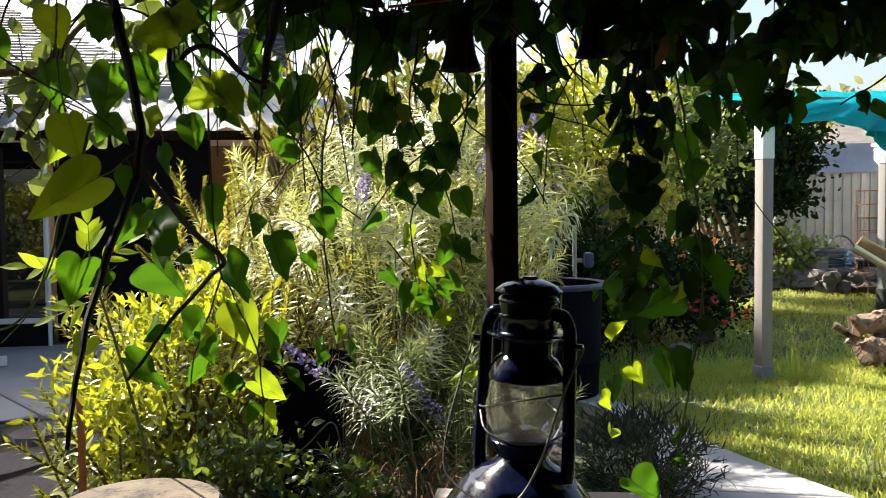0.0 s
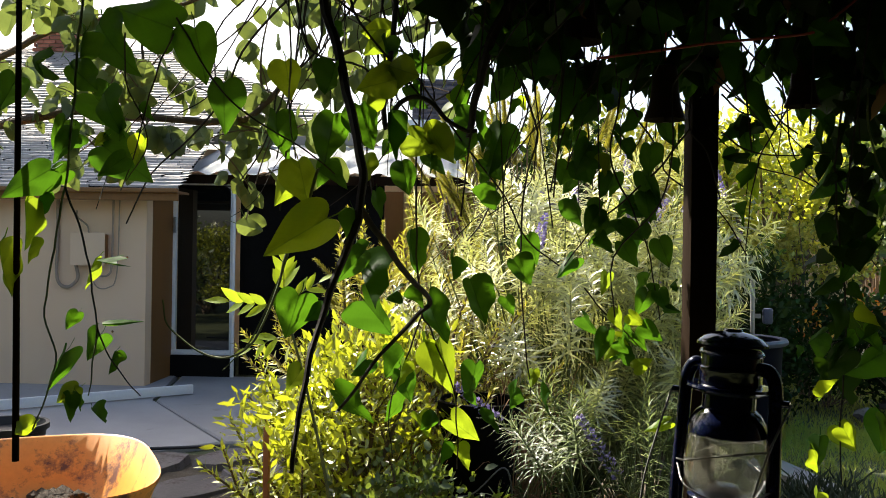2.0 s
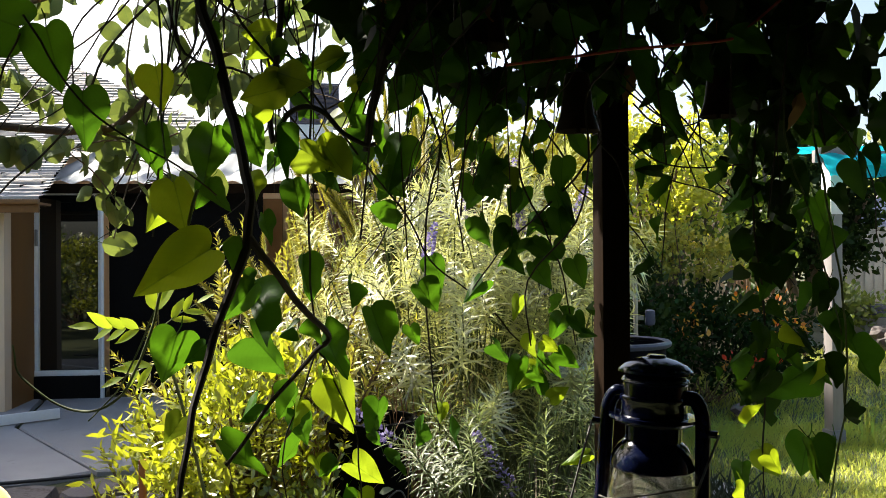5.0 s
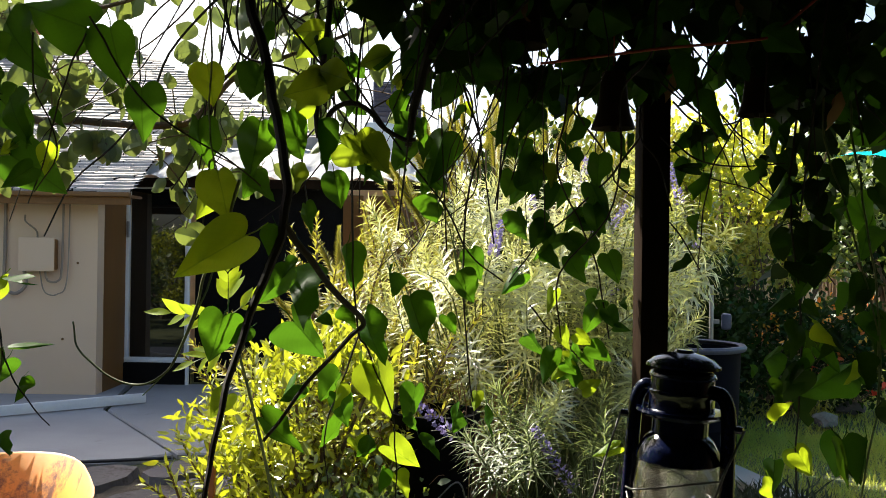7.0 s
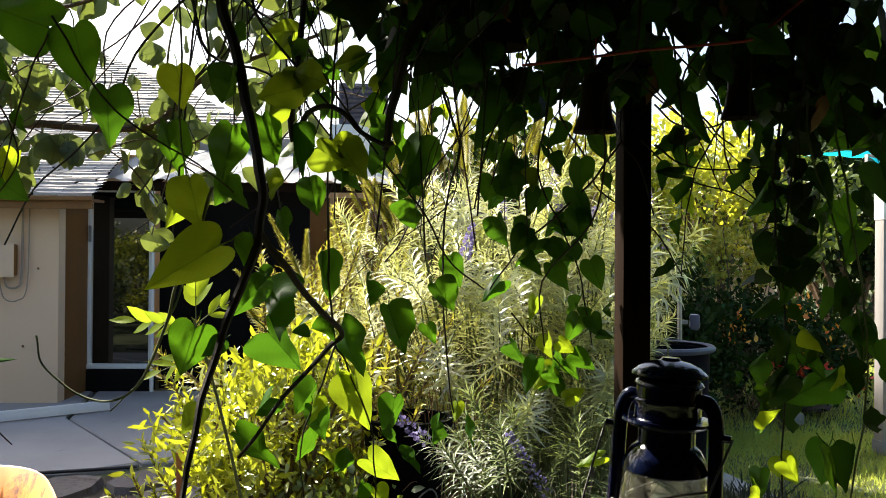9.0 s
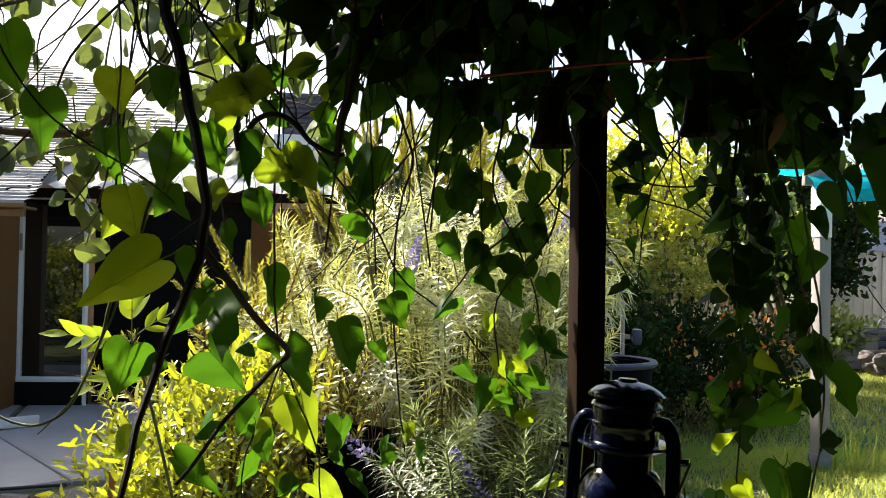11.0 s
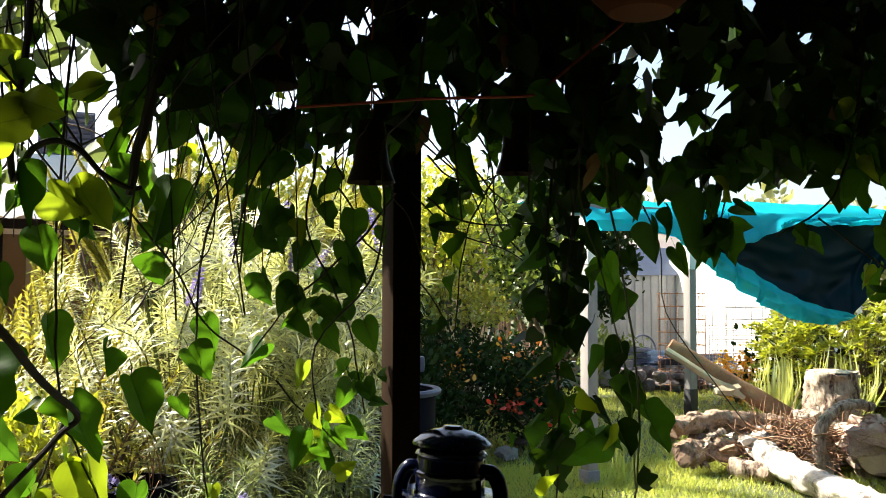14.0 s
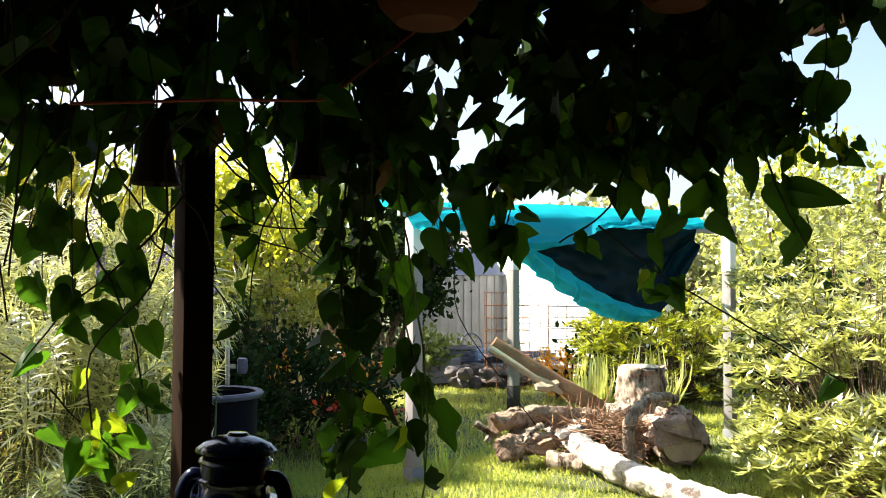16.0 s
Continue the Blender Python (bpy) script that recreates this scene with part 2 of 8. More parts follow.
M_VINE = leafy("heart_leaf", (0.006, 0.022, 0.003), (0.036, 0.100, 0.010), (0.20, 0.50, 0.014), 0.27, 0.42, veins=True, old=(0.20, 0.15, 0.02), gloss=0.012)
# Dark copy of the heart leaf; the leaf roof's shade is in its colour.
M_VINEDARK = leafy("heart_leaf_mass_shade", (0.005, 0.016, 0.003), (0.018, 0.042, 0.006), (0.08, 0.18, 0.006), 0.12, 0.4, islands=True, gloss=0.03)
M_DRYLEAF = leafy("dry_leaf", (0.09, 0.045, 0.018), (0.20, 0.11, 0.045), (0.35, 0.16, 0.04), 0.3, 0.7, gloss=0.02)
M_SILVER = leafy("narrow_grey_leaf", (0.020, 0.046, 0.012), (0.74, 0.75, 0.28), (0.88, 0.88, 0.16), 0.42, 0.28, islands=True, gloss=0.24)
# Dimmed copy of the narrow grey leaf: the low shrub's shade as colour.
M_SILVER_DIM = leafy("shade_dimmed_grey_leaf", (0.012, 0.028, 0.008), (0.24, 0.29, 0.12), (0.40, 0.48, 0.12), 0.36, 0.4, islands=True, gloss=0.04)
M_GOLD = leafy("golden_foliage", (0.09, 0.11, 0.012), (0.44, 0.40, 0.05), (0.75, 0.66, 0.05), 0.40, 0.5, islands=True)
M_LIME = leafy("lime_foliage", (0.012, 0.034, 0.004), (0.42, 0.45, 0.035), (0.76, 0.80, 0.022), 0.40, 0.35, islands=True, gloss=0.10, old=(0.66, 0.60, 0.28))
# Lit copy of the lime leaf, with sunlight put into the colour.
M_SUNLEAF = leafy("sun_brightened_leaf", (0.10, 0.13, 0.012), (0.46, 0.48, 0.05), (0.92, 0.90, 0.05), 0.60, 0.4, islands=True, gloss=0.08)
M_MIDGREEN = leafy("mid_green_foliage", (0.025, 0.055, 0.010), (0.12, 0.17, 0.035), (0.30, 0.38, 0.03), 0.34, 0.45, islands=True)
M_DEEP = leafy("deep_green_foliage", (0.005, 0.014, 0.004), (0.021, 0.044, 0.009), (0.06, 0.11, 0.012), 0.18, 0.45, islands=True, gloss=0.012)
M_BAMBOO = leafy("pale_narrow_foliage", (0.010, 0.026, 0.005), (0.58, 0.60, 0.18), (0.82, 0.84, 0.13), 0.38, 0.35, islands=True, gloss=0.18)
M_GRASS = leafy("grass_blade", (0.018, 0.046, 0.010), (0.20, 0.28, 0.050), (0.97, 0.97, 0.15), 0.66, 0.45, islands=True, old=(0.70, 0.62, 0.36), gloss=0.05)
M_FARTREE = leafy("far_foliage", (0.14, 0.16, 0.06), (0.36, 0.36, 0.16), (0.5, 0.5, 0.12), 0.4, 0.5, islands=True)
M_PURPLE = leafy("purple_flower", (0.10, 0.08, 0.26), (0.27, 0.23, 0.46), (0.40, 0.32, 0.62), 0.30, 0.6, islands=True)
M_MARIGOLD = leafy("yellow_orange_flower", (0.80, 0.26, 0.015), (0.92, 0.58, 0.04), (0.98, 0.55, 0.03), 0.5, 0.5, islands=True)
M_REDFLOWER = leafy("red_flower", (0.55, 0.015, 0.008), (0.80, 0.06, 0.02), (0.95, 0.08, 0.02), 0.4, 0.5, islands=True)
M_FLOWER = leafy("orange_flower", (0.70, 0.10, 0.015), (0.85, 0.42, 0.03), (0.95, 0.35, 0.02), 0.4, 0.5, islands=True)

M_TWIG = surface("dry_brown_twig", (0.14, 0.060, 0.028), (0.42, 0.24, 0.13), 0.9, big=3, fine=60)

M_ROTTEN = surface("rotten_torn_wood", (0.06, 0.028, 0.016), (0.54, 0.36, 0.24), 0.95, big=7, fine=34, bump=1.0, depth=0.035, stretch=(1, 1, 1), stain=(0.05, 0.022, 0.012), stain_amount=0.46)

M_FLAG = surface("weathered_flagstone", (0.085, 0.075, 0.075), (0.21, 0.185, 0.18), 0.9, big=3, fine=45, bump=0.6, depth=0.01, stain=(0.06, 0.04, 0.03), stain_amount=0.45, vary=0.25)


# ---- mesh helpers ----
def bm_box(bm, c, s, rot=(0, 0, 0), bevel=0.0):
    m = pose(*c, *rot) @ Matrix.Diagonal((*s, 1))
    r = bmesh.ops.create_cube(bm, size=1, matrix=m)
    if bevel:
        es = list({e for v in r["verts"] for e in v.link_edges})
        bmesh.ops.bevel(bm, geom=es, offset=bevel, segments=2, affect="EDGES", profile=0.6)
    return bm


def bm_tube(bm, pts, radii, sides=8, cap=True, wob=0.0, rng=None):
    """A tapered tube along a line of points."""
    pts = [Vector(p) for p in pts]
    if isinstance(radii, (int, float)):
        radii = [radii] * len(pts)
    rings, up = [], Vector((0.13, 0.21, 0.97)).normalized()
    for i, p in enumerate(pts):
        d = (pts[min(i + 1, len(pts) - 1)] - pts[max(i - 1, 0)]).normalized()
        if abs(d.dot(up)) > 0.97:
            up = Vector((0.97, 0.13, 0.21)).normalized()
        a = d.cross(up).normalized()
        b = d.cross(a)
        up = -b if b.dot(up) < 0 else b
        a = d.cross(up).normalized()
        ring = []
        for k in range(sides):
            t = 2 * math.pi * k / sides
            r = radii[i] * (1 + (rng.uniform(-wob, wob) if rng else 0))
            ring.append(bm.verts.new(p + r * (math.cos(t) * a + math.sin(t) * up)))
        rings.append(ring)
    for r0, r1 in zip(rings, rings[1:]):
        for k in range(sides):
            bm.faces.new((r0[k], r0[(k + 1) % sides], r1[(k + 1) % sides], r1[k]))
    if cap:
        bm.faces.new(rings[0][::-1])
        bm.faces.new(rings[-1])
    return bm


def smooth_line(pts, per=5):
    """A Catmull-Rom line through the points."""
    p = [Vector(q) for q in pts]
    p = [2 * p[0] - p[1]] + p + [2 * p[-1] - p[-2]]
    out = []
    for i in range(1, len(p) - 2):
        for k in range(per):
            t = k / per
            out.append(0.5 * (2 * p[i] + (p[i + 1] - p[i - 1]) * t + (2 * p[i - 1] - 5 * p[i] + 4 * p[i + 1] - p[i + 2]) * t * t + (3 * p[i] - p[i - 1] - 3 * p[i + 1] + p[i + 2]) * t ** 3))
    out.append(p[-2])
    return out


def bm_lathe(bm, profile, segs=32, centre=(0, 0, 0), close=False):
    """Turns a profile of (radius, height) round the upright axis."""
    cx, cy, cz = centre
    rings = []
    for r, z in profile:
        if r < 1e-5:
            rings.append([bm.verts.new((cx, cy, cz + z))])
        else:
            rings.append([bm.verts.new((cx + r * math.cos(2 * math.pi * k / segs), cy + r * math.sin(2 * math.pi * k / segs), cz + z)) for k in range(segs)])
    for a, b in zip(rings, rings[1:]):
        for k in range(segs):
            q = (a[k % len(a)], a[(k + 1) % len(a)], b[(k + 1) % len(b)], b[k % len(b)])
            q = tuple(dict.fromkeys(q))
            if len(q) > 2:
                bm.faces.new(q)
    return bm


def mesh_of(name, bm, mat, smooth=True, angle=40):
    bmesh.ops.recalc_face_normals(bm, faces=bm.faces)
    me = bpy.data.meshes.new(name)
    bm.to_mesh(me)
    bm.free()
    me.materials.append(mat)
    if smooth:
        me.shade_smooth()
        me.set_sharp_from_angle(angle=radians(angle))
    return me


def thing(name, at, label, category, group="", kind="", rot=0.0):
    e = new(name)
    e.empty_display_size = 0.1
    e.matrix_world = at if isinstance(at, Matrix) else pose(*at, 0, 0, rot)
    return tagged(e, label, category, group, kind)


def part(name, bm, mat, parent, label="", smooth=True):
    """One mesh under a thing, in the thing's own frame."""
    ob = new(name, mesh_of(name, bm, mat, smooth) if isinstance(bm, bmesh.types.BMesh) else bm)
    ob.parent = parent
    return tagged(ob, label)


def solo(name, bm, mat, label, category, group="", kind="", at=None, smooth=True):
    ob = new(name, mesh_of(name, bm, mat, smooth) if isinstance(bm, bmesh.types.BMesh) else bm)
    if at is not None:
        ob.matrix_world = at
    return tagged(ob, label, category, group, kind)


def spread_mesh(name, verts, faces, mats, mat):
    """Many copies of one small shape, at the given 4 x 4 matrices, joined into one mesh."""
    v = np.asarray(verts, float)
    a = np.asarray(mats, float)
    n, k = len(a), len(v)
    co = np.einsum("nij,kj->nki", a[:, :3, :3], v) + a[:, None, :3, 3]
    me = bpy.data.meshes.new(name)
    f = np.asarray(faces, int)
    fl = (f[None] + (np.arange(n) * k)[:, None, None]).reshape(-1, f.shape[1])
    me.vertices.add(n * k)
    me.vertices.foreach_set("co", co.reshape(-1))
    me.loops.add(fl.size)
    me.loops.foreach_set("vertex_index", fl.reshape(-1).astype(np.int32))
    me.polygons.add(len(fl))
    me.polygons.foreach_set("loop_start", (np.arange(len(fl)) * f.shape[1]).astype(np.int32))
    me.update(calc_edges=True)
    me.materials.append(mat)
    me.shade_smooth()
    return me


def frames_of(pos, direction, size, rng, spin=None, wide=None):
    """Matrices that carry a shape along +Y with face +Z onto places and directions."""
    d = direction / np.linalg.norm(direction, axis=1, keepdims=True)
    ref = rng.normal(size=d.shape) if spin is None else spin
    x = np.cross(d, ref)
    x /= np.linalg.norm(x, axis=1, keepdims=True) + 1e-9
    z = np.cross(x, d)
    m = np.zeros((len(d), 4, 4))
    w = size if wide is None else wide
    m[:, :3, 0], m[:, :3, 1], m[:, :3, 2], m[:, :3, 3] = x * w[:, None], d * size[:, None], z * size[:, None], pos
    m[:, 3, 3] = 1
    return m


# small shapes along +Y
OVAL = ([(0, 0, 0), (-.26, .3, .05), (.26, .3, .05), (0, .35, 0), (-.22, .68, .03), (.22, .68, .03), (0, .7, -.03), (0, 1, -.1)],
        [(0, 3, 1), (0, 2, 3), (1, 3, 6), (1, 6, 4), (3, 2, 5), (3, 5, 6), (4, 6, 7), (6, 5, 7)])
BLADE = ([(-.05, 0, 0), (.05, 0, 0), (-.055, .45, .05), (.055, .45, .05), (0, 1, -.08)], [(0, 1, 3), (0, 3, 2), (2, 3, 4)])
GRASS = ([(-.03, 0, 0), (.03, 0, 0), (-.022, .55, .04), (.022, .55, .04), (0, 1, .22)], [(0, 1, 3), (0, 3, 2), (2, 3, 4)])


# ---- ground, slab, path ----
def ground_height(x, y):
    return 0.03 * noise.noise(Vector((x * 0.45, y * 0.45, 3.1))) + 0.012 * noise.noise(Vector((x * 2.3, y * 2.3, 7.7)))


def build_ground():
    bm = bmesh.new()
    n = 90
    xs = [-11 + 24 * i / n for i in range(n + 1)]
    ys = [-4 + 24 * i / n for i in range(n + 1)]
    xs = [-400, -120, -40] + xs + [40, 120, 400]
    ys = [-400, -120, -30] + ys + [40, 120, 400]
    grid = [[bm.verts.new((x, y, ground_height(x, y) - 0.03)) for x in xs] for y in ys]
    for a, b in zip(grid, grid[1:]):
        for i in range(len(xs) - 1):
            bm.faces.new((a[i], a[i + 1], b[i + 1], b[i]))
    solo("ground", bm, M_GROUND, "lawn of patchy green grass over brown soil", "ground", kind="structure")


def slab_piece(name, corners, z0, z1, mat, bevel=0.012):
    bm = bmesh.new()
    lo = [bm.verts.new((x, y, z0)) for x, y in corners]
    hi = [bm.verts.new((x, y, z1)) for x, y in corners]
    bm.faces.new(hi)
    bm.faces.new(lo[::-1])
    for i in range(len(corners)):
        j = (i + 1) % len(corners)
        bm.faces.new((lo[i], lo[j], hi[j], hi[i]))
    bmesh.ops.bevel(bm, geom=[e for e in bm.edges if all(v.co.z > z1 - 1e-4 for v in e.verts)], offset=bevel, segments=1, affect="EDGES")
    return bm


build_ground()

# unseen plain walls and boards added behind and above the camera to block light
for nm, c, s in (("wall_back", (0.1, -2.1, 1.2), (5.2, 0.12, 2.5)), ("wall_side", (-2.46, -0.15, 1.2), (0.12, 3.8, 2.5)), ("wall_side", (2.66, -0.15, 1.2), (0.12, 3.8, 2.5))):
    solo(nm, bm_box(bmesh.new(), c, s), M_DARKWOOD, "unseen dark board wall added to block light behind the pergola", "wall", kind="structure")
for c, s in (((0.77, -0.12, 2.47), (3.70, 3.90, 0.04)), ((-1.75, -0.6, 2.47), (1.30, 2.90, 0.04))):
    solo("ceiling", bm_box(bmesh.new(), c, s), M_DARKWOOD, "unseen dark boards added to block light over the pergola rafters", "ceiling", kind="structure")

# the house stands turned by eight degrees; its own frame starts at the annex's front corner
HOUSE = pose(-4.30, 7.90, 0, 0, 0, 8)


patio = thing("patio_slab", (0, 0, 0), "grey concrete patio slabs with open joints before the house", "patio", kind="structure")
part("slab", slab_piece("slab", [(-9.0, 4.6), (-2.95, 5.45), (-2.62, 5.78), (-3.90, 7.20), (-4.4, 8.7), (-9.5, 8.0)], -0.12, 0.012, M_CONCRETE), M_CONCRETE, patio)
part("slab", slab_piece("slab", [(-2.60, 5.80), (-1.2, 6.1), (-0.6, 8.9), (-4.36, 8.72), (-3.86, 7.22)], -0.12, 0.010, M_CONCRETE), M_CONCRETE, patio)

# garden path that bends away behind the lantern
path_thing = thing("garden_path", (0, 0, 0), "pale concrete garden path between shrubs and lawn", "path", kind="structure")
_left = smooth_line([(0.55, 2.4, 0), (0.75, 3.4, 0), (1.00, 4.3, 0), (1.14, 5.0, 0), (1.05, 5.5, 0), (0.7, 6.2, 0)], 4)
_right = smooth_line([(2.3, 2.6, 0), (2.05, 3.4, 0), (1.72, 4.1, 0), (1.45, 4.75, 0), (1.28, 5.4, 0), (1.0, 6.2, 0)], 4)
for i0, i1 in ((0, 7), (7, 13), (13, 20)):
    q = [(p.x, p.y) for p in _right[i0:i1 + 1]] + [(p.x, p.y) for p in _left[i0:i1 + 1]][::-1]
    if i1 < 20:
        q = [(x, y - 0.006) if y > 0 else (x, y) for x, y in q]
    part("slab", slab_piece("slab", q, -0.1, 0.035, M_CONCRETE, 0.008), M_CONCRETE, path_thing)

# flagstones and soil beside the slab
soil = bmesh.new()
_r = random.Random(4)
_ring = [(-3.2, 3.2), (-1.0, 2.6), (-0.3, 3.2), (0.6, 4.0), (0.75, 5.6), (0.4, 7.6), (-1.0, 6.2), (-2.55, 5.6), (-3.0, 5.35), (-4.6, 5.1)]
cent = soil.verts.new((-1.2, 4.6, 0.05))
_vs = [soil.verts.new((x, y, -0.02)) for x, y in _ring]
for i in range(len(_vs)):
    soil.faces.new((cent, _vs[i], _vs[(i + 1) % len(_vs)]))
bmesh.ops.subdivide_edges(soil, edges=soil.edges[:], cuts=5, use_grid_fill=True)
for v in soil.verts:
    v.co.z += 0.03 * noise.noise(v.co * 3.0)
solo("flower_bed", soil, M_SOIL, "bare brown soil of the planting bed", "soil", kind="structure")


def flagstone(at, rx, ry, seed):
    r = random.Random(seed)
    bm = bmesh.new()
    n = 9
    rad = [r.uniform(0.8, 1.1) for _ in range(n)]
    lo = [bm.verts.new((rx * rad[k] * math.cos(k * 6.2832 / n), ry * rad[k] * math.sin(k * 6.2832 / n), 0)) for k in range(n)]
    hi = [bm.verts.new((v.co.x * 0.94, v.co.y * 0.94, 0.05 + r.uniform(-0.004, 0.004))) for v in lo]
    bm.faces.new(hi)
    for k in range(n):
        bm.faces.new((lo[k], lo[(k + 1) % n], hi[(k + 1) % n], hi[k]))
    bm.faces.new(lo[::-1])
    solo("flagstone", bm, M_FLAG, "flat dark grey flagstone set in soil", "stone", "flagstones beside the patio", at=pose(*at, 0, 0, r.uniform(0, 90)), smooth=False)


for i, (x, y, a, b) in enumerate(((-2.75, 4.95, 0.36, 0.22), (-2.35, 5.25, 0.30, 0.18), (-2.25, 4.55, 0.32, 0.22), (-3.2, 4.85, 0.28, 0.20), (-2.0, 4.95, 0.24, 0.18), (-2.6, 4.3, 0.30, 0.2), (-1.95, 4.1, 0.27, 0.2))):
    flagstone((x, y, 0.0), a, b, 30 + i)


# ---- the house ----
def house():
    h = thing("house", HOUSE, "tan stucco house with brown fascia, shingle roof and covered patio", "house")
    t = 0.16
    b = bmesh.new()
    bm_box(b, (-2.62, t / 2, 0.97), (5.16, t, 1.96))
    part("wall", b, M_STUCCO, h)
    b = bmesh.new()
    bm_box(b, (-0.037 - t / 2, t + 0.29, 0.97), (t, 0.58, 1.96))
    part("side_wall", b, M_BROWN_TRIM, h, "brown painted side wall beside the door")
    # back of the covered patio
    b = bmesh.new()
    bm_box(b, (3.4, 3.0, 1.28), (8.6, t, 2.56))
    part("back_wall", b, M_STUCCO, h)
    b = bmesh.new()
    bm_box(b, (-4.2, 4.6, 1.30), (6.2, t, 2.6))
    part("back_wall", b, M_STUCCO, h)
    # fascia and gutter of the annex
    b = bmesh.new()
    bm_box(b, (-2.41, -0.30, 1.80), (5.54, 0.03, 0.11), bevel=0.004)
    part("fascia", b, M_BROWN_TRIM, h, "brown fascia board under the shingles")
    b = bmesh.new()
    bm_box(b, (-2.41, -0.345, 1.835), (5.56, 0.05, 0.04), bevel=0.01)
    part("gutter", b, M_BROWN_TRIM, h, "narrow brown gutter along the eave")
    b = bmesh.new()
    bm_box(b, (-2.41, -0.14, 1.825), (5.54, 0.29, 0.02))
    part("soffit", b, M_BROWN_TRIM, h)
    # small holes of plugs and nails
    for x, z in ((-0.22, 1.22), (-0.35, 0.52), (-1.6, 0.6)):
        b = bmesh.new()
        bmesh.ops.create_uvsphere(b, u_segments=8, v_segments=5, radius=0.012, matrix=pose(x, -0.002, z))
        part("screw", b, M_BROWN_TRIM, h)
    # roofs of shingle courses
    r = random.Random(11)

    def shingles(x0, x1, y0, z0, y1, z1, courses, cut0=0.0, cut1=0.0):
        b = bmesh.new()
        dy, dz = (y1 - y0) / courses, (z1 - z0) / courses
        for c in range(courses):
            a, e = x0 + cut0 * c / courses, x1 - cut1 * c / courses
            x = a - r.uniform(0, 0.3)
            ya, za = y0 + dy * c, z0 + dz * c
            while x < e:
                w = r.uniform(0.14, 0.34)
                xa, xb = max(x, a), min(x + w - 0.008, e)
                if xb > xa + 0.02:
                    j, lift = r.uniform(-0.02, 0.02), r.uniform(0.020, 0.036)
                    p = [(xa, ya + j, za + lift), (xb, ya + j, za + lift + r.uniform(-0.004, 0.004)), (xb, ya + dy * 1.35, za + dz * 1.35 + 0.004), (xa, ya + dy * 1.35, za + dz * 1.35 + 0.004)]
                    q = [(xa, ya + j, za + lift - 0.022), (xb, ya + j, za + lift - 0.022)]
                    v = [b.verts.new(k) for k in p + q]
                    b.faces.new((v[0], v[1], v[2], v[3]))
                    b.faces.new((v[4], v[5], v[1], v[0]))
                x += w
        ob = part("roof", b, M_SHINGLE, h, "weathered grey-brown shingle roof", smooth=False)
        tagged(ob, kind="stuff")
        b = bmesh.new()
        v = [b.verts.new(k) for k in ((x0, y0, z0), (x1, y0, z0), (x1 - cut1, y1, z1), (x0 + cut0, y1, z1))]
        b.faces.new(v)
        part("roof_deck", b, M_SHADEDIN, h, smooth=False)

    shingles(-5.3, 0.37, -0.33, 1.855, 3.2, 2.90, 26, 0.0, 0.60)
    shingles(-9.5, 1.75, 2.75, 2.71, 7.0, 4.71, 34, 0.0, 3.9)
    b = bmesh.new()
    bm_box(b, (-3.8, 2.72, 2.675), (11.1, 0.05, 0.15), bevel=0.006)
    part("fascia", b, M_POST, h, "grey fascia of the main roof")
    # far slope closes the roof
    b = bmesh.new()
    v = [b.verts.new(k) for k in ((1.75, 2.75, 2.69), (1.75, 11.2, 2.69), (-2.15, 7.0, 4.69))]
    b.faces.new(v)
    part("roof_hip", b, M_SHINGLE, h, smooth=False)
    # patio cover: corrugated sheets on rafters
    b = bmesh.new()
    n, x0, x1 = 120, -0.05, 5.0
    rows = []
    for y, z in ((0.62, 2.075), (1.6, 2.30), (2.72, 2.59)):
        rows.append([b.verts.new((x0 + (x1 - x0) * i / n, y, z + 0.018 * math.sin(i * 2 * math.pi / 3.0 * 0.55))) for i in range(n + 1)])
    for a, c in zip(rows, rows[1:]):
        for i in range(n):
            b.faces.new((a[i], a[i + 1], c[i + 1], c[i]))
    bmesh.ops.solidify(b, geom=b.faces[:], thickness=0.004)
    part("patio_cover", b, M_CORR, h, "white corrugated patio cover in full sun")
    for x in (0.5, 2.0, 3.5, 4.9):
        b = bmesh.new()
        bm_box(b, (x, 1.68, 2.25), (0.045, 2.15, 0.09), rot=(13.4, 0, 0))
        part("rafter", b, M_DARKWOOD, h)
    b = bmesh.new()
    bm_box(b, (2.48, 0.70, 2.02), (5.0, 0.045, 0.09), bevel=0.004)
    part("beam", b, M_DARKWOOD, h)
    for x in (0.60, 3.2, 4.8):
        b = bmesh.new()
        bm_tube(b, [(x, 0.70, 0), (x, 0.70, 1.98)], 0.020, 10)
        part("pole", b, M_WHITE, h, "thin white metal pole of the patio cover")
    # sliding door in the recess
    d = part("sliding_door", bm_box(bmesh.new(), (0.27, 0.76, 0.25), (0.64, 0.08, 0.05), bevel=0.006), M_WHITE, h, "white framed sliding glass door")
    for c, s in (((-0.022, 0.76, 1.14), (0.036, 0.06, 1.74)), ((0.568, 0.76, 1.14), (0.026, 0.06, 1.74)), ((0.275, 0.76, 1.985), (0.54, 0.06, 0.05))):
        part("frame", bm_box(bmesh.new(), c, s, bevel=0.006), M_WHITE, d, "white metal door frame")
    part("pane", bm_box(bmesh.new(), (0.275, 0.77, 1.12), (0.54, 0.010, 1.70)), M_PANE, d, "dark glass that mirrors the garden")
    part("handle", bm_box(bmesh.new(), (-0.012, 0.715, 1.55), (0.022, 0.03, 0.16), bevel=0.006), M_GALV, d, "grey metal handle")
    # Black plinth and panel paint the darkness below and beside the door.
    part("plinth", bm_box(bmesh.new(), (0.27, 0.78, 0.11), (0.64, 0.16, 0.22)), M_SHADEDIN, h)
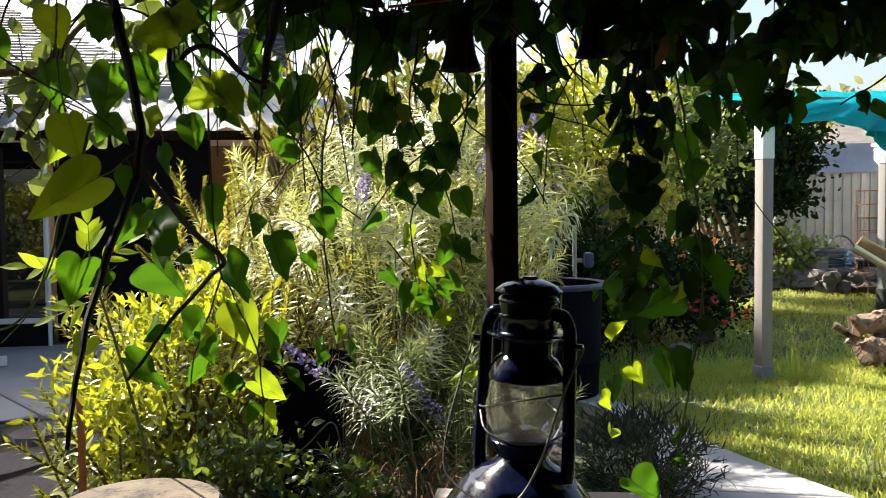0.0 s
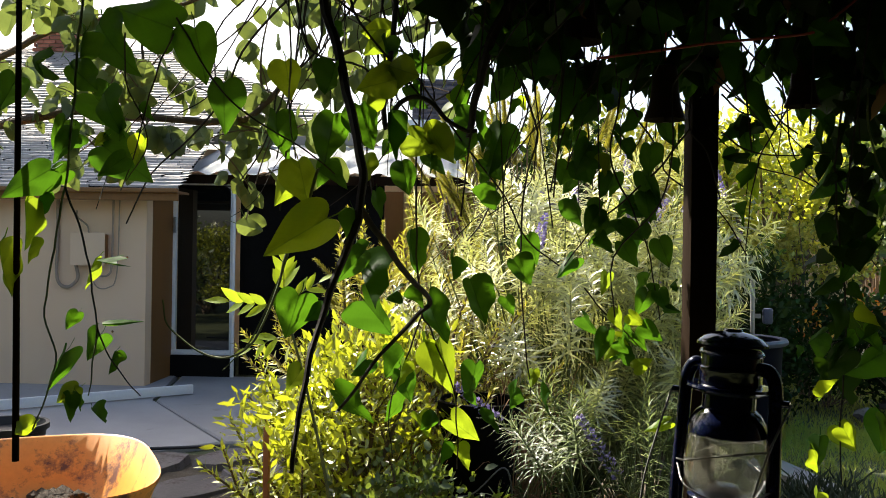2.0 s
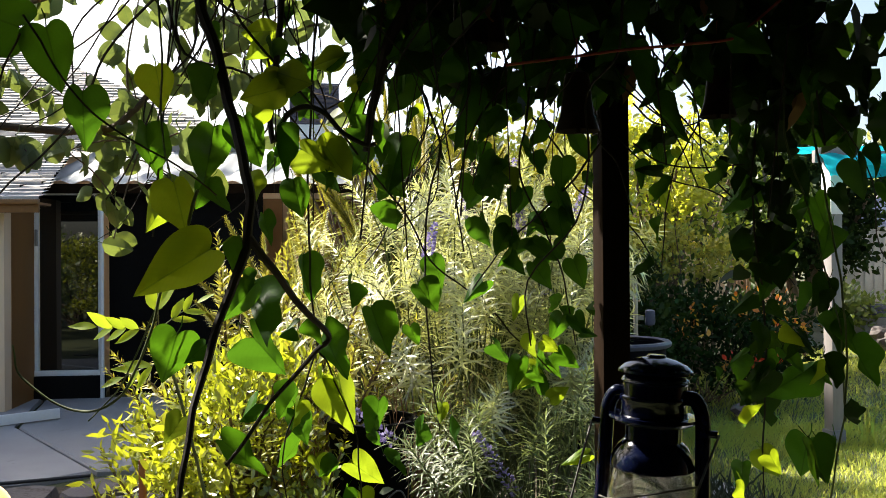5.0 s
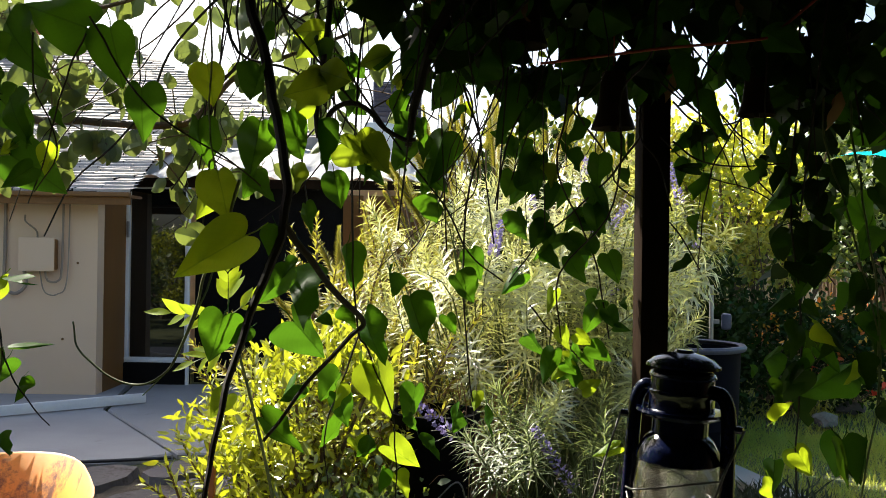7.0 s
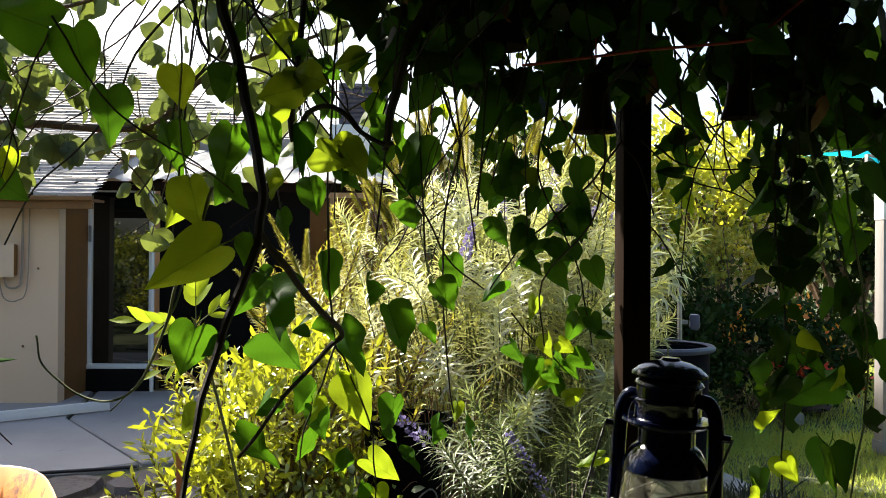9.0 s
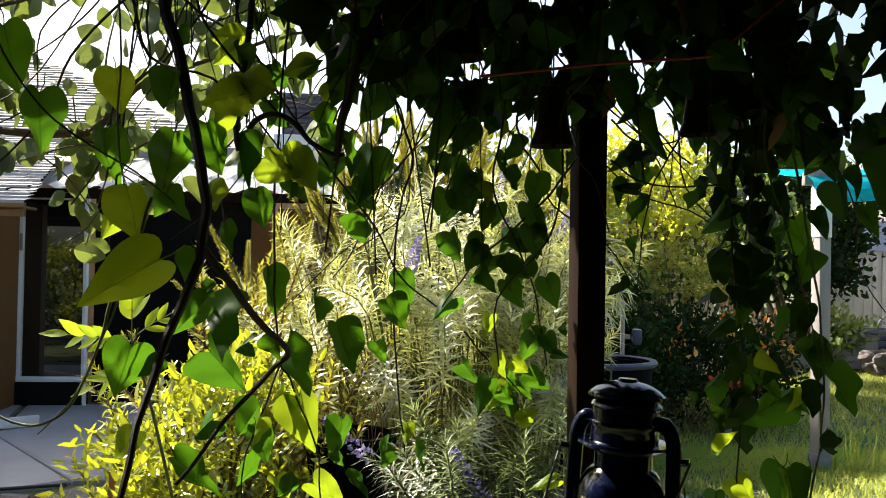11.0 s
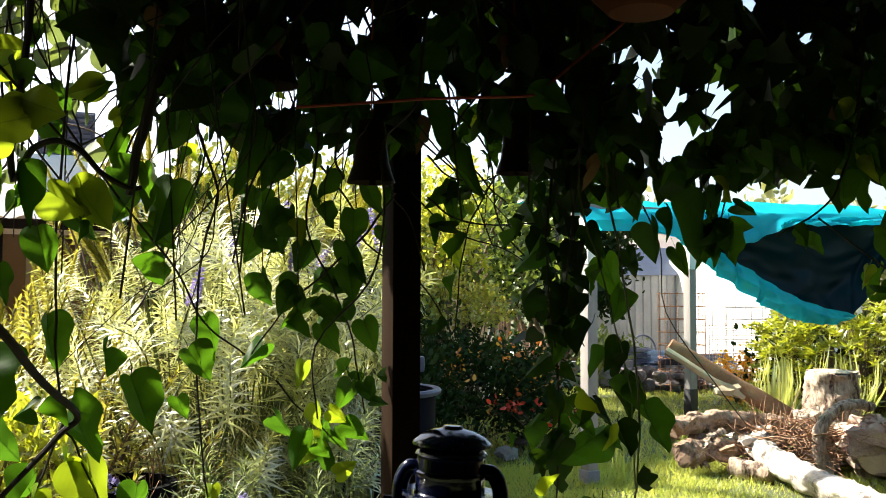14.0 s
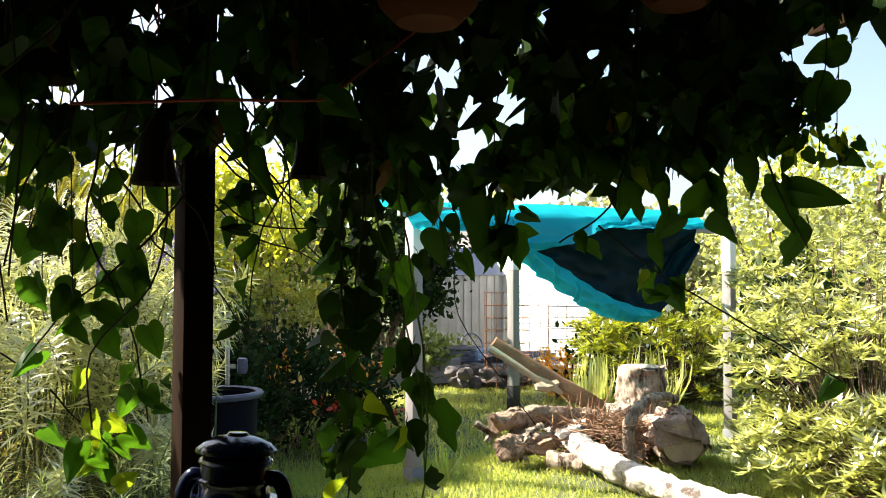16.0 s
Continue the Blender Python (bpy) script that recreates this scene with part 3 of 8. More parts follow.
    part("dark_opening", bm_box(bmesh.new(), (1.35, 0.98, 1.0), (1.5, 0.04, 2.0)), M_SHADEDIN, h, "black panel standing in for the unlit doorway")
    for x in (1.75, 2.6, 3.4):
        part("door_leaf", bm_box(bmesh.new(), (x, 2.86, 1.05), (0.78, 0.05, 2.0), bevel=0.01), M_BROWN_TRIM, h)
    return h


house()

# electric box and its cables on the annex wall
ebox = thing("electric_box", HOUSE @ pose(-0.55, -0.001, 1.295), "beige metal electric box on the stucco wall", "electric box")
# The lid's shadow on the beige case is painted as brown.
part("case", bm_box(bmesh.new(), (0, -0.055, 0), (0.30, 0.11, 0.28), bevel=0.012), M_BROWN_TRIM, ebox, "case coloured brown for the lid's shadow")
part("lid", bm_box(bmesh.new(), (0, -0.117, 0.0), (0.325, 0.012, 0.305), bevel=0.004), M_STUCCO, ebox)
for pts, rad, lab in (([(-0.14, -0.05, -0.14), (-0.12, -0.05, -0.28), (-0.22, -0.05, -0.36), (-0.32, -0.04, -0.28), (-0.33, -0.02, 0.05), (-0.33, -0.02, 0.55)], 0.016, "grey flexible conduit loop"),
                      ([(0.05, -0.05, -0.14), (0.08, -0.05, -0.24), (0.17, -0.05, -0.24), (0.20, -0.04, -0.12), (0.20, -0.02, 0.5)], 0.010, "thin grey cable"),
                      ([(0.0, -0.05, -0.14), (0.05, -0.05, -0.34), (0.17, -0.05, -0.36), (0.25, -0.04, -0.22), (0.26, -0.02, 0.52)], 0.006, "thin grey cable"),
                      ([(-0.02, -0.05, 0.15), (-0.04, -0.04, 0.22), (-0.14, -0.03, 0.30), (-0.15, -0.02, 0.36)], 0.008, "dark cable")):
    part("cable", bm_tube(bmesh.new(), smooth_line(pts, 6), rad, 8), M_CONDUIT, ebox, lab)

# a white board lies along the foot of the wall
board = solo("loose_board", bm_box(bmesh.new(), (0, 0, 0.05), (2.4, 0.04, 0.08), bevel=0.006), M_WHITE, "long white painted board lying on the patio", "board", at=pose(-4.51, 6.685, 0.012, 0, 0, 47))

# brick chimney and roof cooler
chimney = thing("chimney", HOUSE @ pose(-4.2, 7.0, 4.0), "red brick chimney on the shingle roof", "chimney")
part("core", bm_box(bmesh.new(), (0, 0, 0.55), (0.56, 0.56, 1.3)), M_MORTAR, chimney)
_bk = mesh_of("brick", bm_box(bmesh.new(), (0, 0, 0), (0.19, 0.03, 0.057)), M_BRICK, False)
for row in range(18):
    for k in range(3):
        for side in range(4):
            o = new("brick", _bk)
            o.parent = chimney
            o.matrix_basis = pose(0, 0, 0, 0, 0, 90 * side) @ pose(-0.2 + 0.2 * k + (0.05 if row % 2 else -0.05), -0.285, -0.05 + row * 0.068)
part("cap", bm_box(bmesh.new(), (0, 0, 1.22), (0.68, 0.68, 0.07), bevel=0.01), M_MORTAR, chimney)

cooler = thing("roof_cooler", pose(-2.78, 13.6, 2.66, 0, 0, 12), "louvred evaporative cooler with a pale blue base on the roof", "cooler")
part("base", bm_box(bmesh.new(), (0, 0, 0.30), (0.75, 0.70, 0.62), bevel=0.01), M_BLUEWALL, cooler, "pale blue sheet metal base")
part("body", bm_box(bmesh.new(), (0.1, 0, 0.92), (0.72, 0.66, 0.60), bevel=0.01), M_NAVY, cooler)
for i in range(8):
    part("slat", bm_box(bmesh.new(), (0.1, -0.345, 0.68 + i * 0.07), (0.68, 0.02, 0.045), rot=(30, 0, 0)), M_NAVY, cooler)
for i in range(5):
    part("bar", bm_box(bmesh.new(), (-0.2 + i * 0.15, -0.365, 0.92), (0.012, 0.012, 0.58)), M_NAVY, cooler)
for x, y in ((-0.3, -0.28), (0.3, -0.28), (-0.3, 0.28), (0.3, 0.28)):
    part("leg", bm_box(bmesh.new(), (x, y, -0.32), (0.05, 0.05, 0.72)), M_GALV, cooler)

# neighbour's pale wall beyond the shrubs
fence = thing("neighbour_wall", (-2.6, 11.4, 0), "pale blue board wall beyond the shrubs", "wall", kind="structure")
for i in range(17):
    part("plank", bm_box(bmesh.new(), (i * 0.26, 0, 1.02), (0.252, 0.04, 2.04), bevel=0.005), M_BLUEWALL, fence)

# ---- yard on the far side: posts, tarpaulin, shed ----
def frame_post(x, y, h, base_dark, turn):
    t = thing("shelter_post", (x, y, 0), "grey painted square wooden post in the lawn", "post", "posts of the shelter", rot=turn)
    part("shaft", bm_box(bmesh.new(), (0, 0, h / 2 - 0.02), (0.095, 0.095, h + 0.04), bevel=0.005), M_POST, t)
    # The top 0.36 m of the post is white.
    part("sleeve", bm_box(bmesh.new(), (0, 0, h - 0.20), (0.104, 0.104, 0.36), bevel=0.004), M_WHITE, t, "white top section of the post")
    if base_dark:
        part("foot", bm_box(bmesh.new(), (0, 0, 0.20), (0.104, 0.104, 0.44), bevel=0.004), M_RUBBER, t, "dark foot section of the post")
    else:
        part("foot", bm_box(bmesh.new(), (0.0, 0, 0.03), (0.115, 0.115, 0.10), bevel=0.006), M_BLOCK, t)


frame_post(2.40, 6.85, 2.02, False, 18)
frame_post(4.42, 9.15, 2.06, True, 18)
frame_post(6.02, 7.55, 2.02, False, 18)

# beams that carry the tarpaulin
for name, a, b in (("shelter_beam", (2.36, 6.85, 2.06), (6.02, 7.55, 2.06)), ("shelter_beam", (2.36, 6.85, 2.11), (4.42, 9.15, 2.11))):
    va, vb = Vector(a), Vector(b)
    ang = math.degrees(math.atan2(vb.y - va.y, vb.x - va.x))
    solo(name, bm_box(bmesh.new(), (0, 0, 0), ((vb - va).length + 0.2, 0.045, 0.09), bevel=0.004), M_POST, "grey wooden beam under the tarpaulin", "beam", "beams of the shelter", at=pose(*((va + vb) / 2), 0, 0, ang))


def tarp():
    """A turquoise sheet: a top over the beams with a folded front, a deep belly below it, shade put into its colour,
    and a thin ruffled hem.
    """
    t = thing("tarpaulin", (2.28, 6.70, 2.04), "turquoise tarpaulin sagging in folds over wooden beams", "tarpaulin")
    a, b = Vector((0, 0, 0)), Vector((2.99, 0.33, 0.07))

    def curve(u, xs, ys):
        w = 0.035
        return sum(float(np.interp(u + k * w, xs, ys)) for k in (-2, -1, 0, 1, 2)) / 5

    def depth(u):
        return curve(u, [0, 0.24, 0.315, 0.40, 0.49, 0.61, 0.713, 0.80, 0.86, 0.92, 1.0, 1.1], [0.10, 0.12, 0.32, 0.50, 0.66, 0.86, 0.93, 0.93, 0.88, 0.74, 0.16, 0.0])

    def drop(u):
        return curve(u, [0, 0.25, 0.32, 0.46, 0.51, 0.58, 1], [0.14, 0.18, 0.29, 0.29, 0.22, 0.12, 0.10])

    def sheet(nu, nv, f, thick):
        bm = bmesh.new()
        rows = [[bm.verts.new(f(i / nu, j / nv)) for i in range(nu + 1)] for j in range(nv + 1)]
        for r0, r1 in zip(rows, rows[1:]):
            for i in range(nu):
                bm.faces.new((r0[i], r0[i + 1], r1[i + 1], r1[i]))
        bmesh.ops.solidify(bm, geom=bm.faces[:], thickness=thick)
        return bm

    def top(u, v):
        p = a.lerp(b, u)
        c = 0.03 * noise.noise(Vector((u * 9, v * 3, 0))) + 0.014 * noise.noise(Vector((u * 31, v * 9, 2)))
        if v < 0.6:
            w = v / 0.6
            return p + Vector((-0.15, 1.3, 0.17)) * (1 - w) + Vector((0, 0, 0.05 * math.sin(w * 3.1) + c))
        w = (v - 0.6) / 0.4
        fold = 0.045 * math.sin(u * 34 + 5 * w + 6 * noise.noise(Vector((u * 7, w * 2, 5)))) * w
        return p + Vector((0, -0.10 * math.sin(w * 1.57) + 1.5 * c * w + fold, -(drop(u) + 1.2 * c) * w))

    def belly(u, v):
        u2 = 0.27 + 0.73 * u
        p = a.lerp(b, u2)
        c = 0.05 * noise.noise(Vector((u2 * 6, v * 5, 1.7))) + 0.025 * noise.noise(Vector((u2 * 17, v * 11, 3.7)))
        f = 0.025 * math.sin(u2 * 48 + 9 * noise.noise(Vector((u2 * 5, v * 2, 8)))) * v
        sag = max(0.0, depth(u2) - 0.05 - 0.08 * max(0.0, 1 - abs(u2 - 0.5) / 0.3))
        return p + Vector((0.03 * v, 0.16 * math.sin(2.8 * v) * min(1, sag * 2) + c * 0.8 + f + 0.03, -0.04 - sag * v ** 0.9))

    def hem(u, v):
        u2 = 0.285 + 0.545 * u
        p = a.lerp(b, u2)
        band = 0.05 + 0.17 * math.sin(math.pi * min(1.0, 0.16 + 0.84 * u)) ** 0.7
        f = 0.020 * math.sin(u * 62 + 7 * noise.noise(Vector((u * 9, v, 4)))) * (0.3 + v) + 0.04 * noise.noise(Vector((u * 14, v * 4, 9)))
        ragged = 0.008 * noise.noise(Vector((u * 22, 0, 3))) * v
        return p + Vector((0.015 * math.sin(u * 50), 0.02 - 0.07 * math.sin(3.0 * v) + f, -depth(u2) + band * (1 - v) + ragged))

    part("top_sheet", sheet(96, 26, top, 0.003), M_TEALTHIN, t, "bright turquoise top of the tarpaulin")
    part("belly", sheet(84, 34, belly, 0.004), M_TEAL_SHADE, t, "sagging tarpaulin belly with shade put into its colour")
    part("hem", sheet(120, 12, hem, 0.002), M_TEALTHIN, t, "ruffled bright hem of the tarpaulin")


tarp()

# sheet metal shed, white garden wall, far house
shed = thing("metal_shed", pose(6.75, 16.2, 0, 0, 0, -14), "grey corrugated metal shed with a dark blue roof", "shed")
for i in range(24):
    part("sheet", bm_box(bmesh.new(), (-0.85 + i * 0.072, -0.6 - (0.02 if i % 2 else 0), 0.9), (0.074, 0.02, 1.8)), M_GALV, shed, smooth=False)
for x in (-0.87, 0.87):
    part("side_wall", bm_box(bmesh.new(), (x, 0, 0.9), (0.02, 1.2, 1.8)), M_GALV, shed, smooth=False)
bm = bmesh.new()
v = [bm.verts.new(p) for p in ((-1.0, -0.75, 1.76), (1.0, -0.75, 1.76), (0.9, 0.2, 2.3), (-0.9, 0.2, 2.3), (-1.0, 0.8, 1.8), (1.0, 0.8, 1.8))]
bm.faces.new((v[0], v[1], v[2], v[3]))
bm.faces.new((v[3], v[2], v[5], v[4]))
bmesh.ops.solidify(bm, geom=bm.faces[:], thickness=0.03)
part("roof", bm, surface("blue_roof", (0.05, 0.07, 0.12), (0.10, 0.13, 0.20), 0.6), shed, "dark blue sheet roof", smooth=False)

# white plastered garden wall that runs away from the lawn, in full sun
farwall = thing("white_wall", pose(7.25, 12.2, 0, 0, 0, 88), "white plastered garden wall in full sun", "wall", kind="structure")
part("panel", bm_box(bmesh.new(), (1.75, -0.08, 1.10), (3.5, 0.16, 2.2), bevel=0.01), M_WHITE, farwall)
part("coping", bm_box(bmesh.new(), (1.75, -0.08, 2.23), (3.6, 0.22, 0.06), bevel=0.01), M_WHITE, farwall)
farhouse = thing("far_house", pose(11.5, 20.5, 0, 0, 0, -25), "pale house with a tan fascia beyond the shed", "house")
part("wall", bm_box(bmesh.new(), (0, 0, 1.15), (5.6, 0.2, 2.3)), M_WHITE, farhouse)
part("fascia", bm_box(bmesh.new(), (0, -0.2, 2.32), (5.9, 0.05, 0.16), bevel=0.005), M_STUCCO, farhouse)
bm = bmesh.new()
v = [bm.verts.new(p) for p in ((-3, -0.3, 2.38), (3, -0.3, 2.38), (2.6, 2.4, 3.3), (-2.6, 2.4, 3.3))]
bm.faces.new(v)
bmesh.ops.solidify(bm, geom=bm.faces[:], thickness=0.05)
part("roof", bm, M_SHINGLE, farhouse, smooth=False)


def wire_cage(x, y, r, h, mat, label):
    t = thing("wire_cage", (x, y, 0), label, "cage")
    bars = 10
    for k in range(bars):
        a = 6.2832 * k / bars
        part("upright", bm_tube(bmesh.new(), [(r * math.cos(a), r * math.sin(a), 0), (r * math.cos(a), r * math.sin(a), h)], 0.006, 5), mat, t)
    for k in range(8):
        z = 0.12 + k * (h - 0.14) / 7
        part("ring", bm_tube(bmesh.new(), [(r * math.cos(6.2832 * i / 20), r * math.sin(6.2832 * i / 20), z) for i in range(21)], 0.006, 5, cap=False), mat, t)


wire_cage(6.05, 12.6, 0.34, 1.45, M_RUSTWIRE, "rusty wire plant cage in the vegetable bed")
wire_cage(6.75, 12.2, 0.42, 1.25, M_WIRE, "grey wire mesh plant cage in the vegetable bed")


# low wall of concrete blocks with stones heaped beside it
block_wall = thing("block_wall", pose(4.75, 13.6, 0, 0, 0, 8), "low bed wall of grey concrete blocks", "wall", kind="structure")
_blk = mesh_of("block", bm_box(bmesh.new(), (0, 0, 0), (0.39, 0.19, 0.19), bevel=0.008), M_BLOCK, False)
for row in range(2):
    for k in range(6 - row):
        o = new("block", _blk)
        o.parent = block_wall
        o.matrix_basis = pose(-1.0 + k * 0.40 + row * 0.2, 0.01 * (k % 2), 0.095 + row * 0.195, 0, 0, (k * 7 % 5) - 2)


def rock(at, s, seed, label="rough grey field stone in a heap", group="stones heaped by the bed"):
    r = random.Random(seed)
    bm = bmesh.new()
    bmesh.ops.create_icosphere(bm, subdivisions=2, radius=1)
    off = Vector((r.uniform(0, 50), r.uniform(0, 50), 0))
    for v in bm.verts:
        k = 1 + 0.35 * noise.noise(v.co * 1.3 + off) + 0.12 * noise.noise(v.co * 3.1 + off)
        v.co = Vector((v.co.x * s[0], v.co.y * s[1], v.co.z * s[2])) * k
    solo("stone", bm, M_STONE, label, "stone", group, at=pose(*at, r.uniform(-15, 15), r.uniform(-15, 15), r.uniform(0, 180)), smooth=False)


_r = random.Random(9)
for i in range(34):
    x = _r.uniform(5.3, 7.2)
    z = 0.08 if i < 20 else 0.22
    rock((x, 12.9 + _r.uniform(-0.35, 0.35) + 0.2 * (x - 5.3), z), (_r.uniform(0.10, 0.2), _r.uniform(0.08, 0.14), _r.uniform(0.06, 0.11)), 60 + i)
for x, y in ((2.05, 7.9), (2.45, 8.6)):
    rock((x, y, 0.03), (0.13, 0.10, 0.06), int(x * 100), "small pale stone lying in the grass", "stones in the lawn")

# straw on the bed behind the blocks, crates and a wheel
_r = random.Random(71)
bm = bmesh.new()
bmesh.ops.create_grid(bm, x_segments=14, y_segments=6, size=0.5)
for v in bm.verts:
    k = max(0.0, 1 - (2 * v.co.x) ** 4) * max(0.0, 1 - (2 * v.co.y) ** 2)
    v.co = Vector((v.co.x * 1.5, v.co.y * 0.7, k * (0.62 + 0.08 * noise.noise(v.co * 6))))
for i in range(520):
    x, y = _r.uniform(-0.68, 0.68), _r.uniform(-0.30, 0.12)
    z = 0.62 * max(0.0, 1 - (x / 0.75) ** 4) * max(0.0, 1 - (y / 0.35) ** 2) + 0.01
    d = Vector((_r.uniform(-1, 1), _r.uniform(-0.6, 0.3), _r.uniform(-0.5, 0.3))).normalized() * _r.uniform(0.05, 0.11)
    bm_tube(bm, [Vector((x, y, z)) - d, Vector((x, y, z + 0.008)), Vector((x, y, z)) + d], 0.006, 4, cap=False)
solo("straw_heap", bm, M_STRAW, "sunlit heap of pale straw behind the block wall", "straw", at=pose(4.78, 14.02, 0, 0, 0, 8), kind="stuff")


def crate(x, y, z, mat, label, turn, sx=0.62, sy=0.40, sz=0.26):
    t = thing("crate", (x, y, z), label, "crate", rot=turn)
    part("bottom", bm_box(bmesh.new(), (0, 0, 0.015), (sx, sy, 0.03)), mat, t)
    for k in range(3):
        for s in (-1, 1):
            part("slat", bm_box(bmesh.new(), (0, s * sy / 2, 0.07 + k * 0.085), (sx, 0.018, 0.06), bevel=0.004), mat, t)
            part("slat", bm_box(bmesh.new(), (s * sx / 2, 0, 0.07 + k * 0.085), (0.018, sy, 0.06), bevel=0.004), mat, t)


crate(5.75, 13.9, 0.30, M_TUBRIM, "dull blue slatted crate among the plants", 12)
crate(6.35, 13.7, 0.25, M_BLUEPLASTIC, "blue plastic crate among the plants", -8)
for i in range(5):
    solo("plank", bm_box(bmesh.new(), (0, 0, 0), (1.5 - 0.1 * i, 0.14, 0.03), bevel=0.004), M_TUBRIM if i % 2 else M_NAVY, "dark weathered plank stacked by the bed", "plank", "planks stacked by the bed", at=pose(6.7, 13.35, 0.34 + i * 0.034, 0, 0, -6 + 5 * i))
solo("plank_rest", bm_box(bmesh.new(), (0, 0, 0.16), (1.2, 0.3, 0.32), bevel=0.01), M_BLOCK, "grey concrete block under the planks", "block", at=pose(6.7, 13.35, 0, 0, 0, -3))
wheel = thing("cart_wheel", pose(6.25, 14.35, 0.52, 80, 0, 10) @ Matrix.Diagonal((0.75, 0.75, 1, 1)), "old spoked cart wheel leaning by the shed", "wheel")
part("rim", bm_tube(bmesh.new(), [(0.3 * math.cos(6.2832 * i / 28), 0.3 * math.sin(6.2832 * i / 28), 0) for i in range(29)], 0.02, 8, cap=False), M_NAVY, wheel)
part("hub", bm_tube(bmesh.new(), [(0, 0, -0.04), (0, 0, 0.04)], 0.04, 12), M_GALV, wheel)
for k in range(8):
    a = 6.2832 * k / 8
    part("spoke", bm_tube(bmesh.new(), [(0.03 * math.cos(a), 0.03 * math.sin(a), 0), (0.29 * math.cos(a), 0.29 * math.sin(a), 0)], 0.006, 6), M_NAVY, wheel)

# white plastic chair and a small table beside the bed
chair = thing("garden_chair", pose(3.05, 12.1, 0, 0, 0, 25), "white plastic garden chair in the shade", "chair")
part("seat", bm_box(bmesh.new(), (0, 0, 0.42), (0.46, 0.44, 0.035), bevel=0.012), M_WHITE, chair)
for k in range(5):
    part("slat", bm_box(bmesh.new(), (-0.17 + 0.085 * k, 0.23, 0.66), (0.055, 0.02, 0.46), rot=(-8, 0, 0), bevel=0.006), M_WHITE, chair)
part("top_rail", bm_box(bmesh.new(), (0, 0.265, 0.90), (0.46, 0.03, 0.08), rot=(-8, 0, 0), bevel=0.01), M_WHITE, chair)
for s in (-1, 1):
    part("armrest", bm_box(bmesh.new(), (s * 0.25, 0.0, 0.63), (0.05, 0.46, 0.03), bevel=0.008), M_WHITE, chair)
    for y in (-0.2, 0.2):
        part("leg", bm_tube(bmesh.new(), [(s * 0.24, y * 1.1, 0), (s * 0.22, y, 0.63 if y < 0 else 0.45)], [0.018, 0.024], 8), M_WHITE, chair)


# ---- logs and stumps ----
def log(pts, radii, mat, label, seed, group="logs heaped on the lawn", name="log", sides=14, end_mat=True, rough=0.32):
    r = random.Random(seed)
    line = smooth_line(pts, 16)
    n = len(line)
    k = len(radii) - 1
    rad = []
    for i in range(n):
        f = i / (n - 1) * k
        j = min(int(f), k - 1)
        rad.append(radii[j] + (radii[j + 1] - radii[j]) * (f - j))
    bm = bmesh.new()
    bm_tube(bm, line, rad, sides * 2)
    off = Vector((seed * 3.7, seed * 1.3, 0))
    mid = sum(rad) / n
    for v in bm.verts:
        d = Vector((noise.noise(v.co * 7 + off), noise.noise(v.co * 7 + off + Vector((9, 0, 0))), noise.noise(v.co * 7 + off + Vector((0, 9, 0)))))
        v.co += d * mid * rough + 0.55 * rough * mid * Vector((noise.noise(v.co * 19 + off), noise.noise(v.co * 23 + off), noise.noise(v.co * 21 - off)))
        v.co += 0.35 * rough * mid * Vector((noise.noise(v.co * 47 + off), noise.noise(v.co * 51 + off), noise.noise(v.co * 43 - off)))
    t = thing(name, line[0], label, "log" if name == "log" else name, group)
    bm.transform(Matrix.Translation(-Vector(line[0])))
    part("bark", mesh_of("bark", bm, mat, True, 75), mat, t)
    if end_mat:
        for i, j in ((0, 1), (-1, -2)):
            p, q = Vector(line[i]), Vector(line[j])
            b = bmesh.new()
            d = (p - q).normalized()
            bmesh.ops.create_circle(b, cap_ends=True, segments=14, radius=rad[i] * 0.9, matrix=Matrix.Translation(p + d * 0.006 - Vector(line[0])) @ d.to_track_quat("Z", "Y").to_matrix().to_4x4())
            part("cut_end", b, M_CUTWOOD, t)


log([(4.02, 7.62, 0.20), (3.90, 7.1, 0.18), (3.74, 6.35, 0.14), (3.69, 5.72, 0.11), (3.72, 5.2, 0.10), (3.80, 4.6, 0.09)], [0.065, 0.09, 0.10, 0.092, 0.085, 0.08], M_PALEBARK, "long bleached log lying across the lawn in sun", 1)
log([(3.16, 6.85, 0.16), (3.42, 7.0, 0.18), (3.75, 7.1, 0.16)], [0.08, 0.09, 0.075], M_ROTTEN, "thick broken log end with pale torn wood", 2, sides=20, rough=0.55, end_mat=False)
log([(3.22, 7.15, 0.33), (3.6, 7.25, 0.36), (4.05, 7.3, 0.32), (4.5, 7.35, 0.25)], [0.085, 0.08, 0.085, 0.08], M_ROTTEN, "rotten brown log with torn bark", 11, sides=18, rough=0.55, end_mat=False)
log([(4.34, 6.70, -0.02), (4.26, 6.70, 0.19), (4.29, 6.70, 0.38), (4.39, 6.70, 0.49), (4.57, 6.71, 0.545), (4.76, 6.73, 0.52)], [0.07, 0.055, 0.05, 0.048, 0.044, 0.04], M_STUMPBARK, "curved bleached limb standing on the grass", 5)
log([(4.62, 6.46, 0.19), (4.80, 6.86, 0.24)], [0.19, 0.215], surface("pinkish_split_wood", (0.20, 0.12, 0.085), (0.52, 0.38, 0.30), 0.95, big=4, fine=36, bump=1.0, depth=0.03, stain=(0.62, 0.54, 0.46), stain_amount=0.42), "short thick log round with pinkish torn wood", 6, sides=20, rough=0.5)
